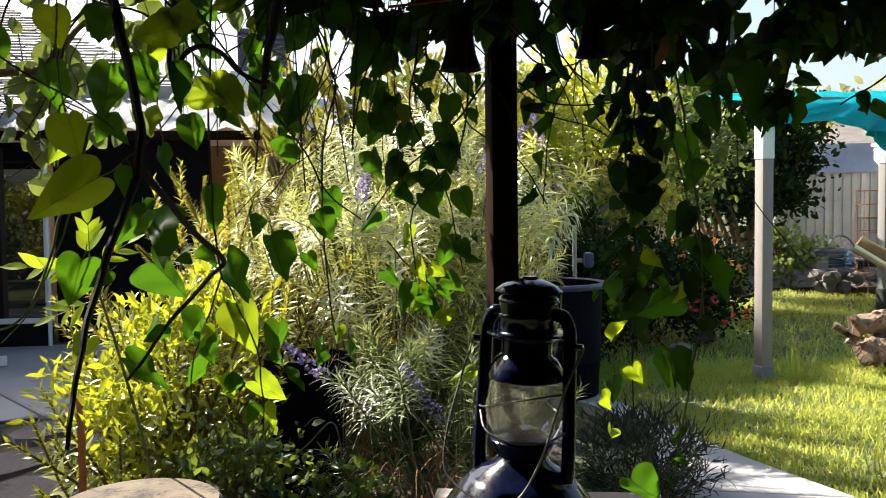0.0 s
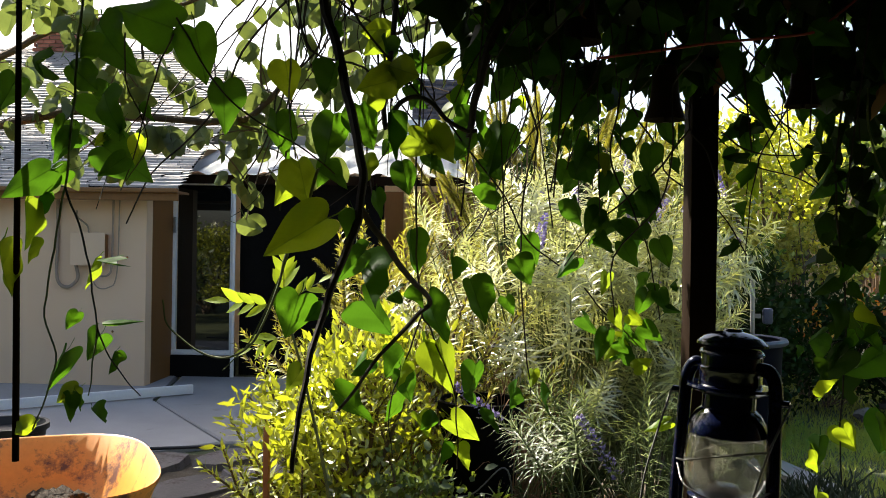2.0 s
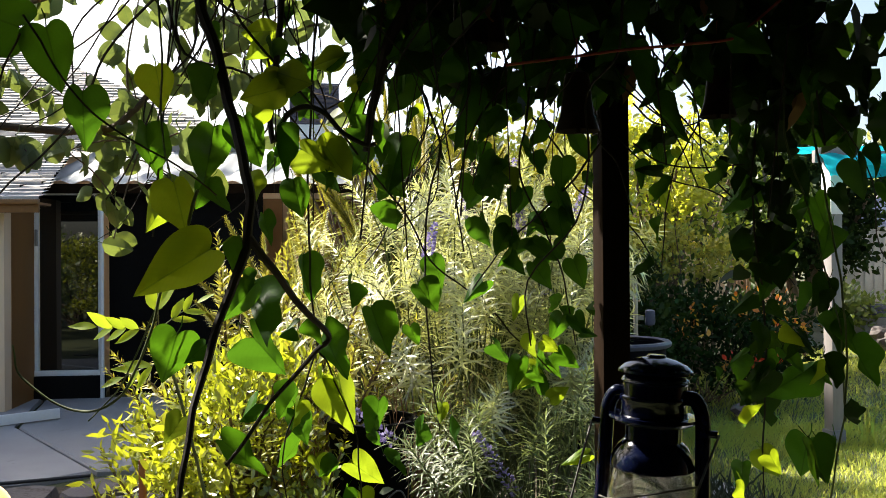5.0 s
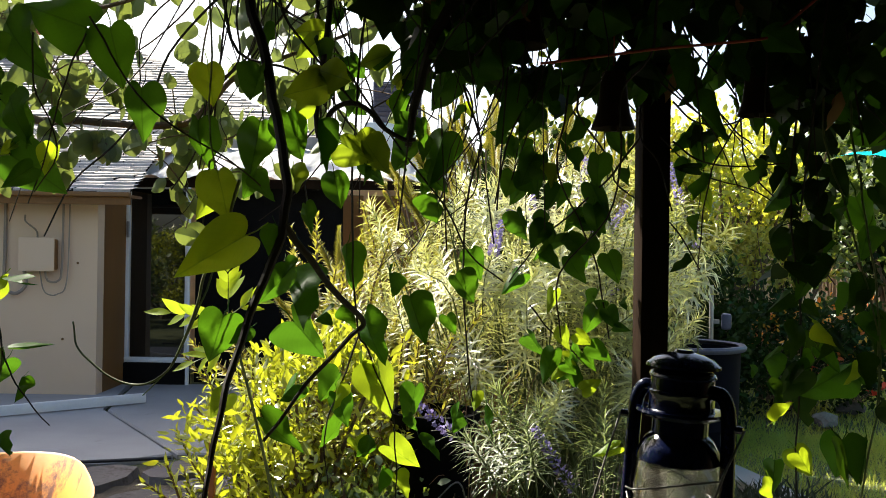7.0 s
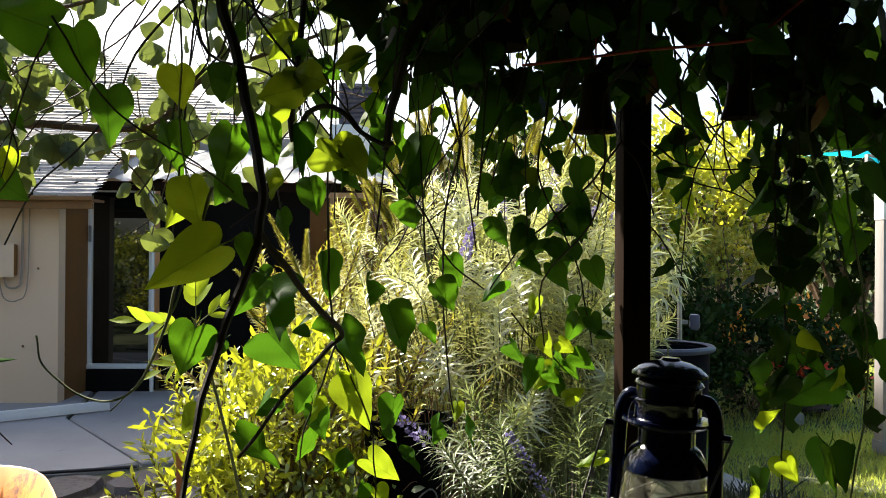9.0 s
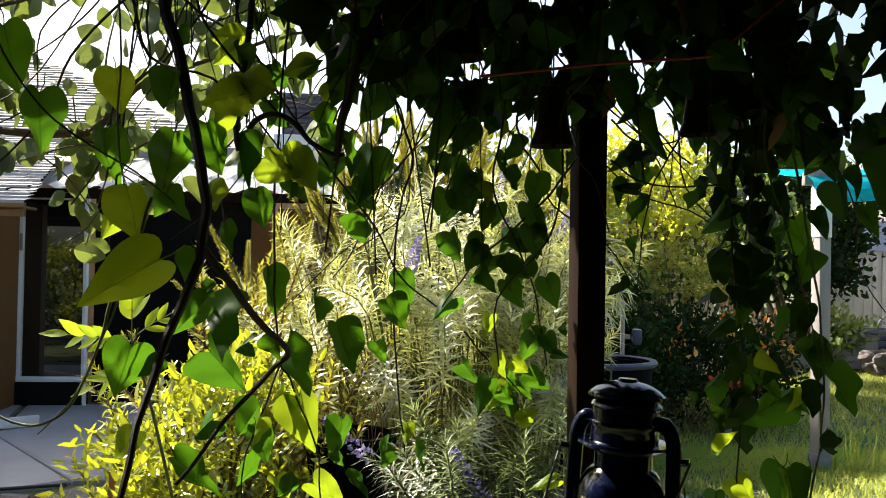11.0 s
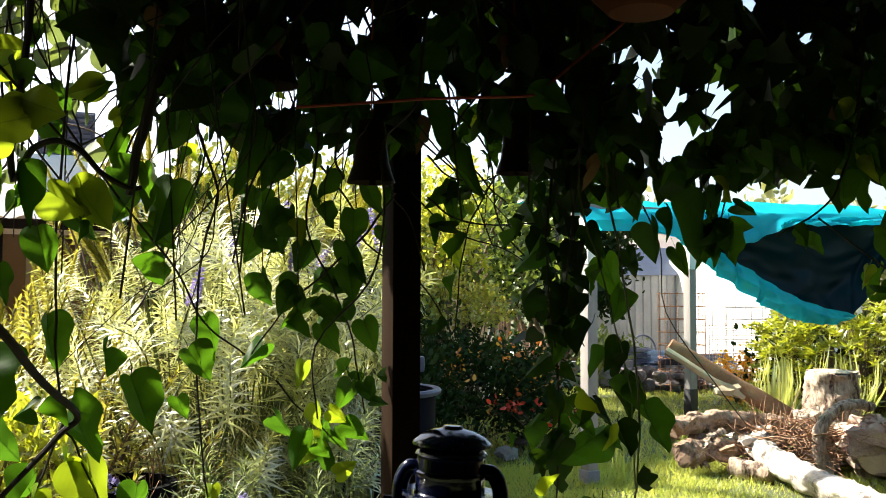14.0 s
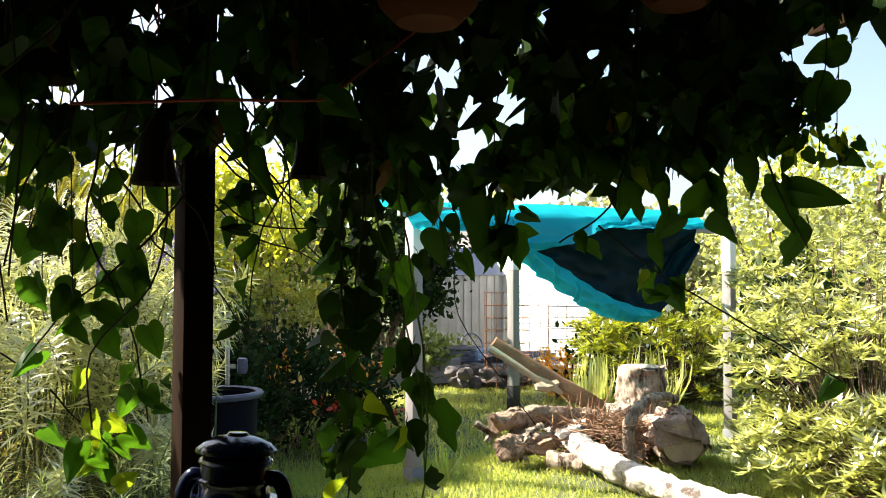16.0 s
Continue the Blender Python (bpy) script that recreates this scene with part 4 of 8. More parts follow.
log([(5.02, 7.62, 0.0), (5.03, 7.63, 0.35), (5.03, 7.62, 0.72)], [0.26, 0.235, 0.225], M_STUMPBARK, "upright tree stump with a pale sawn top", 8, group="stumps by the logs", name="stump", sides=26, rough=0.14)
log([(4.25, 7.0, 0.10), (4.65, 6.95, 0.16), (5.05, 7.05, 0.25)], [0.11, 0.12, 0.10], M_ROTTEN, "broken log with dark torn bark", 9, rough=0.55, end_mat=False)
log([(4.45, 7.3, 0.34), (4.62, 7.22, 0.38)], [0.10, 0.085], M_STUMPBARK, "short tan log piece in the heap", 12)
log([(3.55, 6.78, 0.07), (3.72, 6.5, 0.07)], [0.075, 0.07], M_STUMPBARK, "short log piece beside the pale log", 10)

# a split slab of trunk leans on the heap, its pale torn edge upwards
split = thing("split_log", pose(4.33, 7.86, 0.52), "split reddish-brown log leaning on the heap with a pale torn edge", "log", "logs heaped on the lawn")
_top, _bot = Vector((-0.60, 0.36, 0.42)), Vector((0.62, -0.42, -0.44))
_b = bmesh.new()
_rows = []
for i in range(15):
    q = i / 14
    c = _top.lerp(_bot, q)
    ring = []
    for k in range(12):
        ang = 2 * math.pi * k / 12
        w = 0.070 + 0.02 * q + 0.012 * noise.noise(Vector((q * 6, k * 0.7, 1)))
        x, z = w * math.cos(ang), 0.62 * w * math.sin(ang)
        z = min(z, 0.035) + 0.018 * noise.noise(Vector((q * 9, k * 1.3, 5)))
        ring.append(_b.verts.new(c + Vector((0.55, 0.1, 0.72)).normalized() * x + Vector((-0.15, -0.95, 0.2)).normalized() * z))
    _rows.append(ring)
for r0, r1 in zip(_rows, _rows[1:]):
    for k in range(12):
        _b.faces.new((r0[k], r0[(k + 1) % 12], r1[(k + 1) % 12], r1[k]))
_b.faces.new(_rows[0][::-1])
_b.faces.new(_rows[-1])
part("bark", _b, surface("reddish_bark", (0.12, 0.050, 0.024), (0.34, 0.165, 0.080), 0.9, big=3, fine=40, bump=0.6, depth=0.012, stain=(0.42, 0.20, 0.08), stain_amount=0.32), split)
_b = bmesh.new()
_e = Vector((-0.55, -0.1, -0.72)).normalized() * 0.070
_r = random.Random(5)
bm_tube(_b, [_top.lerp(_bot, q) + _e + Vector((-0.01, -0.03, 0)) for q in (0, 0.1, 0.2, 0.3, 0.4, 0.48)], [0.035, 0.03, 0.036, 0.03, 0.045, 0.02], 8, wob=0.3, rng=_r)
part("torn_edge", _b, M_CUTWOOD, split, "pale torn edge")
_b = bmesh.new()
_q = _top.lerp(_bot, 0.40) + _e
bm_tube(_b, [_q + Vector((0.06, 0, 0.02)), _q + Vector((-0.05, -0.02, -0.01)), _q + Vector((-0.17, -0.03, 0.0))], [0.06, 0.055, 0.035], 8, wob=0.25, rng=_r)
part("side_branch", _b, M_CUTWOOD, split, "short broken side branch")

# brush of dry twigs in the heap
twigs = bmesh.new()
_r = random.Random(21)
for i in range(520):
    p = Vector((_r.gauss(4.25, 0.27), _r.gauss(7.0, 0.2), _r.uniform(0.06, 0.34)))
    d = Vector((_r.uniform(-1, 1), _r.uniform(-1, 1), _r.uniform(-0.35, 0.45))).normalized() * _r.uniform(0.12, 0.40)
    if i < 16:
        p, d = Vector((_r.gauss(4.05, 0.12), _r.gauss(7.1, 0.15), _r.uniform(0.15, 0.25))), Vector((_r.uniform(-0.5, 0.5), _r.uniform(-0.4, 0.4), 1)).normalized() * _r.uniform(0.25, 0.45)
    w = _r.uniform(0.5, 1.3)
    bm_tube(twigs, [p, p + d * 0.5 + Vector((_r.uniform(-0.04, 0.04), 0, _r.uniform(-0.04, 0.04))), p + d], [0.006 * w, 0.0045 * w, 0.002], 4, cap=False)
solo("brushwood", twigs, M_TWIG, "tangle of dry brown twigs on the log heap", "twigs", kind="stuff")


# torn slabs of bark and split wood in the heap
def bark_slab(at, size, turn, seed):
    r = random.Random(seed)
    bm = bmesh.new()
    bmesh.ops.create_grid(bm, x_segments=8, y_segments=4, size=0.5)
    off = Vector((seed * 2.1, 0, 0))
    for v in bm.verts:
        e = 1 + 0.25 * noise.noise(v.co * 4 + off)
        v.co = Vector((v.co.x * size[0] * e, v.co.y * size[1] * e, size[2] * (0.6 - 2.2 * v.co.y ** 2) + 0.03 * noise.noise(v.co * 6 + off)))
    bmesh.ops.solidify(bm, geom=bm.faces[:], thickness=0.02)
    solo("bark_slab", bm, (M_PALEBARK, M_ROTTEN, M_ROTTEN, M_STUMPBARK)[seed % 4], "torn slab of bark on the log heap", "bark", "bark slabs on the log heap", at=pose(*at, *turn))


_r = random.Random(33)
for i in range(52):
    x = _r.uniform(3.15, 4.75)
    bark_slab((x, _r.uniform(6.85, 7.4), 0.07 + _r.uniform(0, 0.24)), (_r.uniform(0.12, 0.34), _r.uniform(0.04, 0.11), 0.04), (_r.uniform(-60, 60), _r.uniform(-25, 25), _r.uniform(0, 180)), 40 + i)

# wire mesh fence before the far white wall
mesh_fence = thing("wire_fence", pose(6.3, 13.0, 0, 0, 0, -20), "rusty square wire mesh on thin stakes behind the bed", "fence")
for i in range(15):
    part("wire", bm_tube(bmesh.new(), [(i * 0.15, 0, 0.05), (i * 0.15, 0, 1.55)], 0.004, 5), M_RUSTWIRE, mesh_fence)
for k in range(11):
    part("wire", bm_tube(bmesh.new(), [(0, 0, 0.08 + k * 0.145), (2.1, 0, 0.08 + k * 0.145)], 0.004, 5), M_RUSTWIRE, mesh_fence)
for x in (0, 1.05, 2.1):
    part("stake", bm_tube(bmesh.new(), [(x, 0.02, -0.05), (x, 0.02, 1.65)], 0.012, 8), M_RUSTWIRE, mesh_fence)

# ---- pergola over the camera ----
POST = Vector((0.118, 1.82, 0.0))
post = thing("pergola_post", (POST.x, POST.y, 0), "dark stained wooden pergola post", "post", rot=12)
part("shaft", bm_box(bmesh.new(), (0, 0, 1.06), (0.052, 0.056, 2.16), bevel=0.003), M_DARKWOOD, post)
part("shoe", bm_box(bmesh.new(), (0, 0, 0.03), (0.075, 0.075, 0.06), bevel=0.004), M_RUBBER, post)
for x, y in ((-1.75, 1.78), (2.35, 1.9), (-1.9, -1.6), (2.3, -1.6)):
    p2 = copy_thing(post, pose(x, y, 0, 0, 0, 5))

pergola = thing("pergola_roof", (0, 0, 2.14), "dark wooden pergola beams under a roof of vines", "pergola")
for y in (1.80, 0.6, -1.6):
    part("beam", bm_box(bmesh.new(), (0.25, y, 0.05), (4.6, 0.06, 0.11), bevel=0.004), M_DARKWOOD, pergola)
for i in range(13):
    part("rafter", bm_box(bmesh.new(), (-1.95 + i * 0.37, 0.25, 0.145), (0.04, 4.4, 0.075), bevel=0.003), M_DARKWOOD, pergola)


# ---- table and lantern ----
table = thing("side_table", (0.17, 1.49, 0), "weathered grey plank table carrying the lantern", "table", rot=-6)
for i in range(4):
    part("board", bm_box(bmesh.new(), (0, -0.165 + i * 0.11, 0.787), (0.42, 0.105, 0.026), bevel=0.004), M_TABLE, table)
for x in (-0.17, 0.17):
    for y in (-0.17, 0.17):
        part("leg", bm_box(bmesh.new(), (x, y, 0.387), (0.045, 0.045, 0.774), bevel=0.003), M_TABLE, table)
for y in (-0.17, 0.17):
    part("rail", bm_box(bmesh.new(), (0, y, 0.722), (0.295, 0.024, 0.07)), M_TABLE, table)


def lantern():
    t = thing("hurricane_lantern", pose(0.129, 1.53, 0.838, 0, 2.6, 0) @ pose(0, 0, 0, 0, 0, -24), "black enamelled hurricane lantern with a dusty glass globe", "lantern")
    b = bmesh.new()
    bm_lathe(b, [(0, -0.038), (0.132, -0.038), (0.139, -0.032), (0.140, -0.022), (0.132, -0.010), (0.122, 0.006), (0.110, 0.022), (0.096, 0.038), (0.086, 0.048), (0.078, 0.051), (0.070, 0.060), (0.048, 0.072), (0.040, 0.084), (0, 0.086)], 48)
    part("fuel_tank", b, M_BLACKMETAL, t, "domed black fuel tank")
    b = bmesh.new()
    bm_lathe(b, [(0, 0.086), (0.046, 0.084), (0.052, 0.096), (0.058, 0.108), (0.054, 0.112), (0.030, 0.116), (0.022, 0.128), (0, 0.132)], 36)
    part("burner", b, M_BLACKMETAL, t, "burner cup under the globe")
    b = bmesh.new()
    prof = [(0.046, 0.110), (0.056, 0.118), (0.064, 0.136), (0.0665, 0.158), (0.065, 0.182), (0.061, 0.204), (0.058, 0.214)]
    bm_lathe(b, prof + [(r - 0.0025, z) for r, z in prof[::-1]] + [prof[0]], 48)
    g = part("globe", b, M_GLASS, t, "dusty clear glass globe")
    b = bmesh.new()
    bm_lathe(b, [(0.060, 0.210), (0.064, 0.213), (0.064, 0.219), (0.060, 0.232), (0.052, 0.246), (0.043, 0.254), (0.043, 0.278), (0.047, 0.281), (0.047, 0.276)], 40)
    part("hood", b, M_BLACKMETAL, t, "bell-shaped black hood over the globe")
    b = bmesh.new()
    bm_lathe(b, [(0.043, 0.276), (0.060, 0.281), (0.069, 0.287), (0.068, 0.291), (0.052, 0.290), (0.050, 0.292), (0.050, 0.312), (0.0525, 0.315), (0.0525, 0.320), (0.049, 0.322), (0.049, 0.340), (0.052, 0.343), (0.050, 0.348), (0.044, 0.352), (0, 0.354)], 44)
    part("chimney", b, M_BLACKMETAL, t, "ribbed black chimney with a flared collar")
    b = bmesh.new()
    bm_lathe(b, [(0, 0.356), (0.040, 0.355), (0.057, 0.357), (0.0565, 0.361), (0.046, 0.370), (0.030, 0.377), (0.016, 0.380), (0.013, 0.384), (0, 0.385)], 40)
    part("cap", b, M_BLACKMETAL, t, "shallow domed black cap")
    for s in (-1, 1):
        b = bmesh.new()
        bm_tube(b, smooth_line([(s * 0.078, 0, 0.040), (s * 0.079, 0, 0.10), (s * 0.076, 0, 0.20), (s * 0.074, 0, 0.275), (s * 0.071, 0, 0.303), (s * 0.061, 0, 0.320), (s * 0.048, 0, 0.322)], 5), 0.0115, 14)
        part("air_tube", b, M_BLACKMETAL, t, "black side tube of the frame")
        b = bmesh.new()
        bm_tube(b, [(s * 0.080, 0, 0.272), (s * 0.096, 0, 0.272)], 0.006, 10)
        part("ear", b, M_BLACKMETAL, t)
    # wires that guard the globe, and the bail handle hanging down in front
    for pts in ([(-0.078, -0.012, 0.158), (-0.040, -0.070, 0.172), (0.02, -0.080, 0.190), (0.075, -0.020, 0.196)],
                [(-0.078, 0.012, 0.158), (-0.03, 0.074, 0.176), (0.03, 0.074, 0.19), (0.075, 0.02, 0.196)],
                [(-0.076, -0.012, 0.150), (-0.045, -0.062, 0.130), (0.0, -0.066, 0.116), (0.05, -0.05, 0.118), (0.076, -0.01, 0.130)],
                [(0.076, 0.012, 0.140), (0.03, 0.072, 0.150), (-0.02, 0.072, 0.175), (-0.076, 0.012, 0.20)]):
        part("guard_wire", bm_tube(bmesh.new(), smooth_line(pts, 6), 0.0016, 6), M_DARKWIRE, t, "thin guard wire crossing the globe")
    part("bail", bm_tube(bmesh.new(), smooth_line([(-0.098, 0, 0.272), (-0.106, -0.035, 0.20), (-0.110, -0.075, 0.12), (-0.095, -0.105, 0.062), (-0.030, -0.125, 0.034), (0.030, -0.122, 0.040), (0.062, -0.095, 0.105), (0.080, -0.05, 0.20), (0.098, 0, 0.272)], 6), 0.0019, 8), M_DARKWIRE, t, "steel wire carrying handle hanging down")


lantern()


# ---- wheelbarrow and pots ----
def barrow():
    t = thing("wheelbarrow", pose(-1.78, 2.52, 0, 0, 0, -56) @ Matrix.Diagonal((1.04, 1.04, 1.03, 1)), "orange wheelbarrow with a rusty soil-stained tray", "wheelbarrow")
    b = bmesh.new()
    # rounded tray: rim, floor
    def ring(sx, sy, z, shift, rr, n=40):
        out = []
        for k in range(n):
            a = 2 * math.pi * k / n
            c, s = math.cos(a), math.sin(a)
            p = 3.2
            x = math.copysign(abs(c) ** (2 / p), c) * sx
            y = math.copysign(abs(s) ** (2 / p), s) * sy
            out.append((x + shift, y, z + rr * (x / sx)))
        return out
    rings = [ring(0.515, 0.330, 0.640, 0.0, 0.015), ring(0.506, 0.322, 0.635, 0.0, 0.015), ring(0.43, 0.27, 0.50, 0.0, 0.0), ring(0.33, 0.22, 0.375, 0.03, 0.0), ring(0.20, 0.13, 0.36, 0.03, 0.0)]
    outer = [ring(0.515, 0.330, 0.628, 0.0, 0.015), ring(0.50, 0.320, 0.610, 0.0, 0.015), ring(0.436, 0.276, 0.49, 0.0, 0.0), ring(0.336, 0.226, 0.360, 0.03, 0.0)]
    vr = [[b.verts.new(p) for p in q] for q in rings]
    vo = [[b.verts.new(p) for p in q] for q in outer]
    for seq in (vr, vo):
        for a, c in zip(seq, seq[1:]):
            for k in range(40):
                b.faces.new((a[k], a[(k + 1) % 40], c[(k + 1) % 40], c[k]))
    for k in range(40):
        b.faces.new((vr[0][k], vr[0][(k + 1) % 40], vo[0][(k + 1) % 40], vo[0][k]))
    b.faces.new(vr[-1])
    b.faces.new(vo[-1][::-1])
    part("tray", b, M_ORANGE, t, "orange painted tray stained with rust and soil")
    b = bmesh.new()
    rr = random.Random(5)
    for i in range(420):
        a, q = rr.uniform(0, 6.28), rr.uniform(0, 1) ** 0.5
        bmesh.ops.create_icosphere(b, subdivisions=1, radius=rr.uniform(0.010, 0.026), matrix=pose(0.02 + 0.385 * q * math.cos(a), 0.245 * q * math.sin(a), 0.455 + 0.03 * (1 - q) + 0.01 * math.sin(5 * a)))
    bm_lathe(b, [(0.235, 0.445), (0.10, 0.458), (0, 0.46)], 24)
    tagged(part("soil", b, M_SOIL, t, "crumbs of dark soil in the tray"), kind="stuff")
    for s in (-1, 1):
        part("shaft", bm_tube(bmesh.new(), [(-0.78, 0, 0.25), (-0.3, s * 0.16, 0.33), (0.3, s * 0.23, 0.345), (0.95, s * 0.28, 0.56)], 0.018, 10), M_DARKWOOD, t, "wooden shaft")
        part("grip", bm_tube(bmesh.new(), [(0.82, s * 0.27, 0.515), (0.98, s * 0.283, 0.57)], 0.023, 10), M_RUBBER, t, "black rubber grip")
        part("leg", bm_tube(bmesh.new(), smooth_line([(0.18, s * 0.215, 0.335), (0.30, s * 0.22, 0.02), (0.42, s * 0.225, 0.02), (0.5, s * 0.25, 0.40)], 5), 0.014, 8), M_GALV, t)
    w = part("wheel", bm_lathe(bmesh.new(), [(0.10, -0.02), (0.12, -0.03), (0.12, 0.03), (0.10, 0.02), (0.02, 0.03), (0.02, -0.03), (0.10, -0.02)], 24), M_GALV, t)
    w.matrix_basis = pose(-0.78, 0, 0.20, 90, 0, 0)
    ty = part("tyre", bm_tube(bmesh.new(), [(0.15 * math.cos(6.2832 * i / 28), 0.15 * math.sin(6.2832 * i / 28), 0) for i in range(29)], 0.048, 10, cap=False), M_RUBBER, w, "black rubber tyre")


barrow()
bm = bmesh.new()
bm_lathe(bm, [(0, 0), (0.16, 0), (0.22, 0.34), (0.235, 0.345), (0.235, 0.375), (0.215, 0.375), (0.20, 0.33), (0, 0.32)], 32)
solo("plant_pot", bm, M_RUBBER, "black plastic plant pot on the patio", "pot", at=pose(-3.24, 4.35, 0.0))

M_MATTEBLACK = surface("matte_black_plastic", (0.003, 0.003, 0.003), (0.008, 0.008, 0.008), 0.9, big=4, fine=50, bump=0.1, spec=0.05)
tall_pot = thing("plant_pot", (-0.60, 3.92, 0), "tall matte black plastic pot among the shrubs", "pot")
part("body", bm_lathe(bmesh.new(), [(0, 0), (0.14, 0), (0.180, 0.66), (0.168, 0.66), (0.155, 0.60), (0, 0.59)], 36), M_MATTEBLACK, tall_pot)
part("rim", bm_lathe(bmesh.new(), [(0.172, 0.655), (0.194, 0.655), (0.196, 0.69), (0.174, 0.692), (0.172, 0.655)], 36), M_MATTEBLACK, tall_pot)
part("soil", bm_lathe(bmesh.new(), [(0.158, 0.605), (0.08, 0.612), (0, 0.608)], 24), M_SOIL, tall_pot)
solo("drip_hose", bm_tube(bmesh.new(), smooth_line([(-0.42, 3.45, 0.0), (-0.40, 3.42, 0.34), (-0.43, 3.40, 0.52), (-0.55, 3.38, 0.42), (-0.72, 3.36, 0.36), (-0.95, 3.36, 0.0)], 7), 0.0035, 6), M_DARKWIRE, "thin grey drip hose arching over the bed", "hose")

# round tree slice on a trunk used as a low table
st = thing("stump_table", (-0.925, 2.70, -0.04), "round tree stump with a weathered pale top", "stump")
bm = bmesh.new()
line = [(0, 0, -0.02), (0.01, 0, 0.12), (0, 0.01, 0.30), (0, 0, 0.46), (0, 0, 0.49)]
bm_tube(bm, line, [0.27, 0.25, 0.238, 0.240, 0.232], 36)
for v in bm.verts:
    if v.co.z < 0.48:
        v.co *= 1 + 0.05 * noise.noise(Vector((v.co.x * 9, v.co.y * 9, v.co.z * 1.5)))
part("trunk", bm, M_BARK, st)
bm = bmesh.new()
bm_lathe(bm, [(0.232, 0.480), (0.238, 0.488), (0.232, 0.498), (0.10, 0.500), (0, 0.499)], 40)
for v in bm.verts:
    v.co.x *= 1 + 0.03 * noise.noise(v.co * 8)
part("top", bm, surface("weathered_stump_top", (0.06, 0.045, 0.03), (0.22, 0.17, 0.12), 0.9, big=5, fine=60, bump=0.6, depth=0.006, stain=(0.03, 0.02, 0.015), stain_amount=0.5), st, "weathered pale sawn top with dark cracks")

solo("garden_stake", bm_box(bmesh.new(), (0, 0, 0.31), (0.022, 0.022, 0.66), bevel=0.002), surface("red_brown_stake", (0.36, 0.12, 0.05), (0.52, 0.22, 0.10), 0.8), "reddish wooden stake in the flower bed", "stake", at=pose(-1.36, 3.35, 0))

# slate blue tub on a stand with a white pipe beside it
tub = thing("water_tub", pose(0.715, 6.2, 0) @ Matrix.Diagonal((1, 1, 1.04, 1)), "dark blue deep plastic tub with a lighter rim", "tub")
part("body", bm_lathe(bmesh.new(), [(0, 0.0), (0.31, 0.0), (0.325, 0.02), (0.335, 0.25), (0.342, 0.262), (0.338, 0.275), (0.352, 0.735), (0.335, 0.735), (0.30, 0.05), (0, 0.05)], 44), M_TUB, tub)
# Light along the rim's edge is put into its lighter colour.
part("rim", bm_lathe(bmesh.new(), [(0.336, 0.730), (0.375, 0.728), (0.386, 0.738), (0.388, 0.752), (0.378, 0.764), (0.352, 0.766), (0.336, 0.758)], 44), M_TUBRIM, tub, "rim coloured lighter for the light on its edge")
part("water", bm_lathe(bmesh.new(), [(0, 0.60), (0.328, 0.60), (0.328, 0.606), (0, 0.606)], 44), surface("dark_still_water", (0.003, 0.004, 0.006), (0.006, 0.008, 0.010), 0.16, bump=0.05, spec=0.5), tub, "dark still water")
pipe = thing("standpipe", (0.960, 6.75, 0), "grey metal standpipe with a pale blue box beside the tub", "pipe")
part("tube", bm_tube(bmesh.new(), [(0, 0, 0), (0.004, 0, 0.6), (0, 0, 1.16)], 0.016, 12), M_GALV, pipe)
part("valve_box", bm_box(bmesh.new(), (0.11, 0.03, 0.90), (0.07, 0.06, 0.115), bevel=0.02), M_TUBRIM, pipe, "small pale blue plastic box")
part("bracket", bm_box(bmesh.new(), (0.03, 0.02, 0.90), (0.06, 0.02, 0.03)), M_GALV, pipe)


# ---- things that hang from the pergola ----
def bell(at, s, turn, seed):
    t = thing("hanging_bell", pose(*at, 0, 0, turn), "dark aged copper bell hanging on a cord", "bell", "bells under the pergola")
    b = bmesh.new()
    prof = [(0.012, 0.105), (0.026, 0.100), (0.030, 0.085), (0.033, 0.055), (0.038, 0.028), (0.048, 0.006), (0.050, 0), (0.047, 0.002), (0.036, 0.028), (0.030, 0.056), (0.026, 0.086), (0, 0.095)]
    bm_lathe(b, [(r * s * 0.74, z * s * 0.95) for r, z in prof], 20)
    part("body", b, M_COPPER, t)
    part("clapper", bm_tube(bmesh.new(), [(0, 0, 0.09 * s), (0.002, 0, -0.004 * s)], [0.002, 0.006 * s], 8), M_COPPER, t)
    part("cord", bm_tube(bmesh.new(), [(0, 0, 0.10 * s), (0.002, 0.003, 2.14 - at[2])], 0.0015, 6), M_REDROPE, t)


bell((0.035, 1.60, 1.575), 0.98, 10, 1)
bell((0.268, 1.63, 1.600), 0.82, 40, 2)
bell((-0.114, 1.60, 1.714), 1.10, 70, 3)

part_rope = smooth_line([(-0.082, 1.500, 1.664), (0.028, 1.500, 1.676), (0.097, 1.500, 1.684), (0.176, 1.500, 1.690), (0.254, 1.500, 1.697), (0.278, 1.500, 1.712), (0.330, 1.500, 1.756), (0.391, 1.500, 1.807), (0.444, 1.500, 1.862), (0.508, 1.500, 1.945)], 6)
solo("clothesline", bm_tube(bmesh.new(), part_rope, 0.0022, 6), M_REDROPE, "thin dull red cord strung below the beams", "cord")


def hanging_pot(at, r, label):
    t = thing("hanging_pot", at, label, "pot", "pots hung under the pergola")
    b = bmesh.new()
    pr = [(0, 0), (r * 0.55, 0.004), (r * 0.86, r * 0.36), (r, r * 0.85), (r * 0.96, r * 1.25), (r * 0.9, r * 1.25), (r * 0.82, r * 0.4), (0, r * 0.1)]
    part("bowl", bm_lathe(b, pr, 32), M_TERRA, t)
    for k in range(3):
        a = k * 2.094
        part("cord", bm_tube(bmesh.new(), [(r * 0.95 * math.cos(a), r * 0.95 * math.sin(a), r * 1.2), (0, 0, 2.15 - at[2])], 0.0015, 5), M_REDROPE, t)


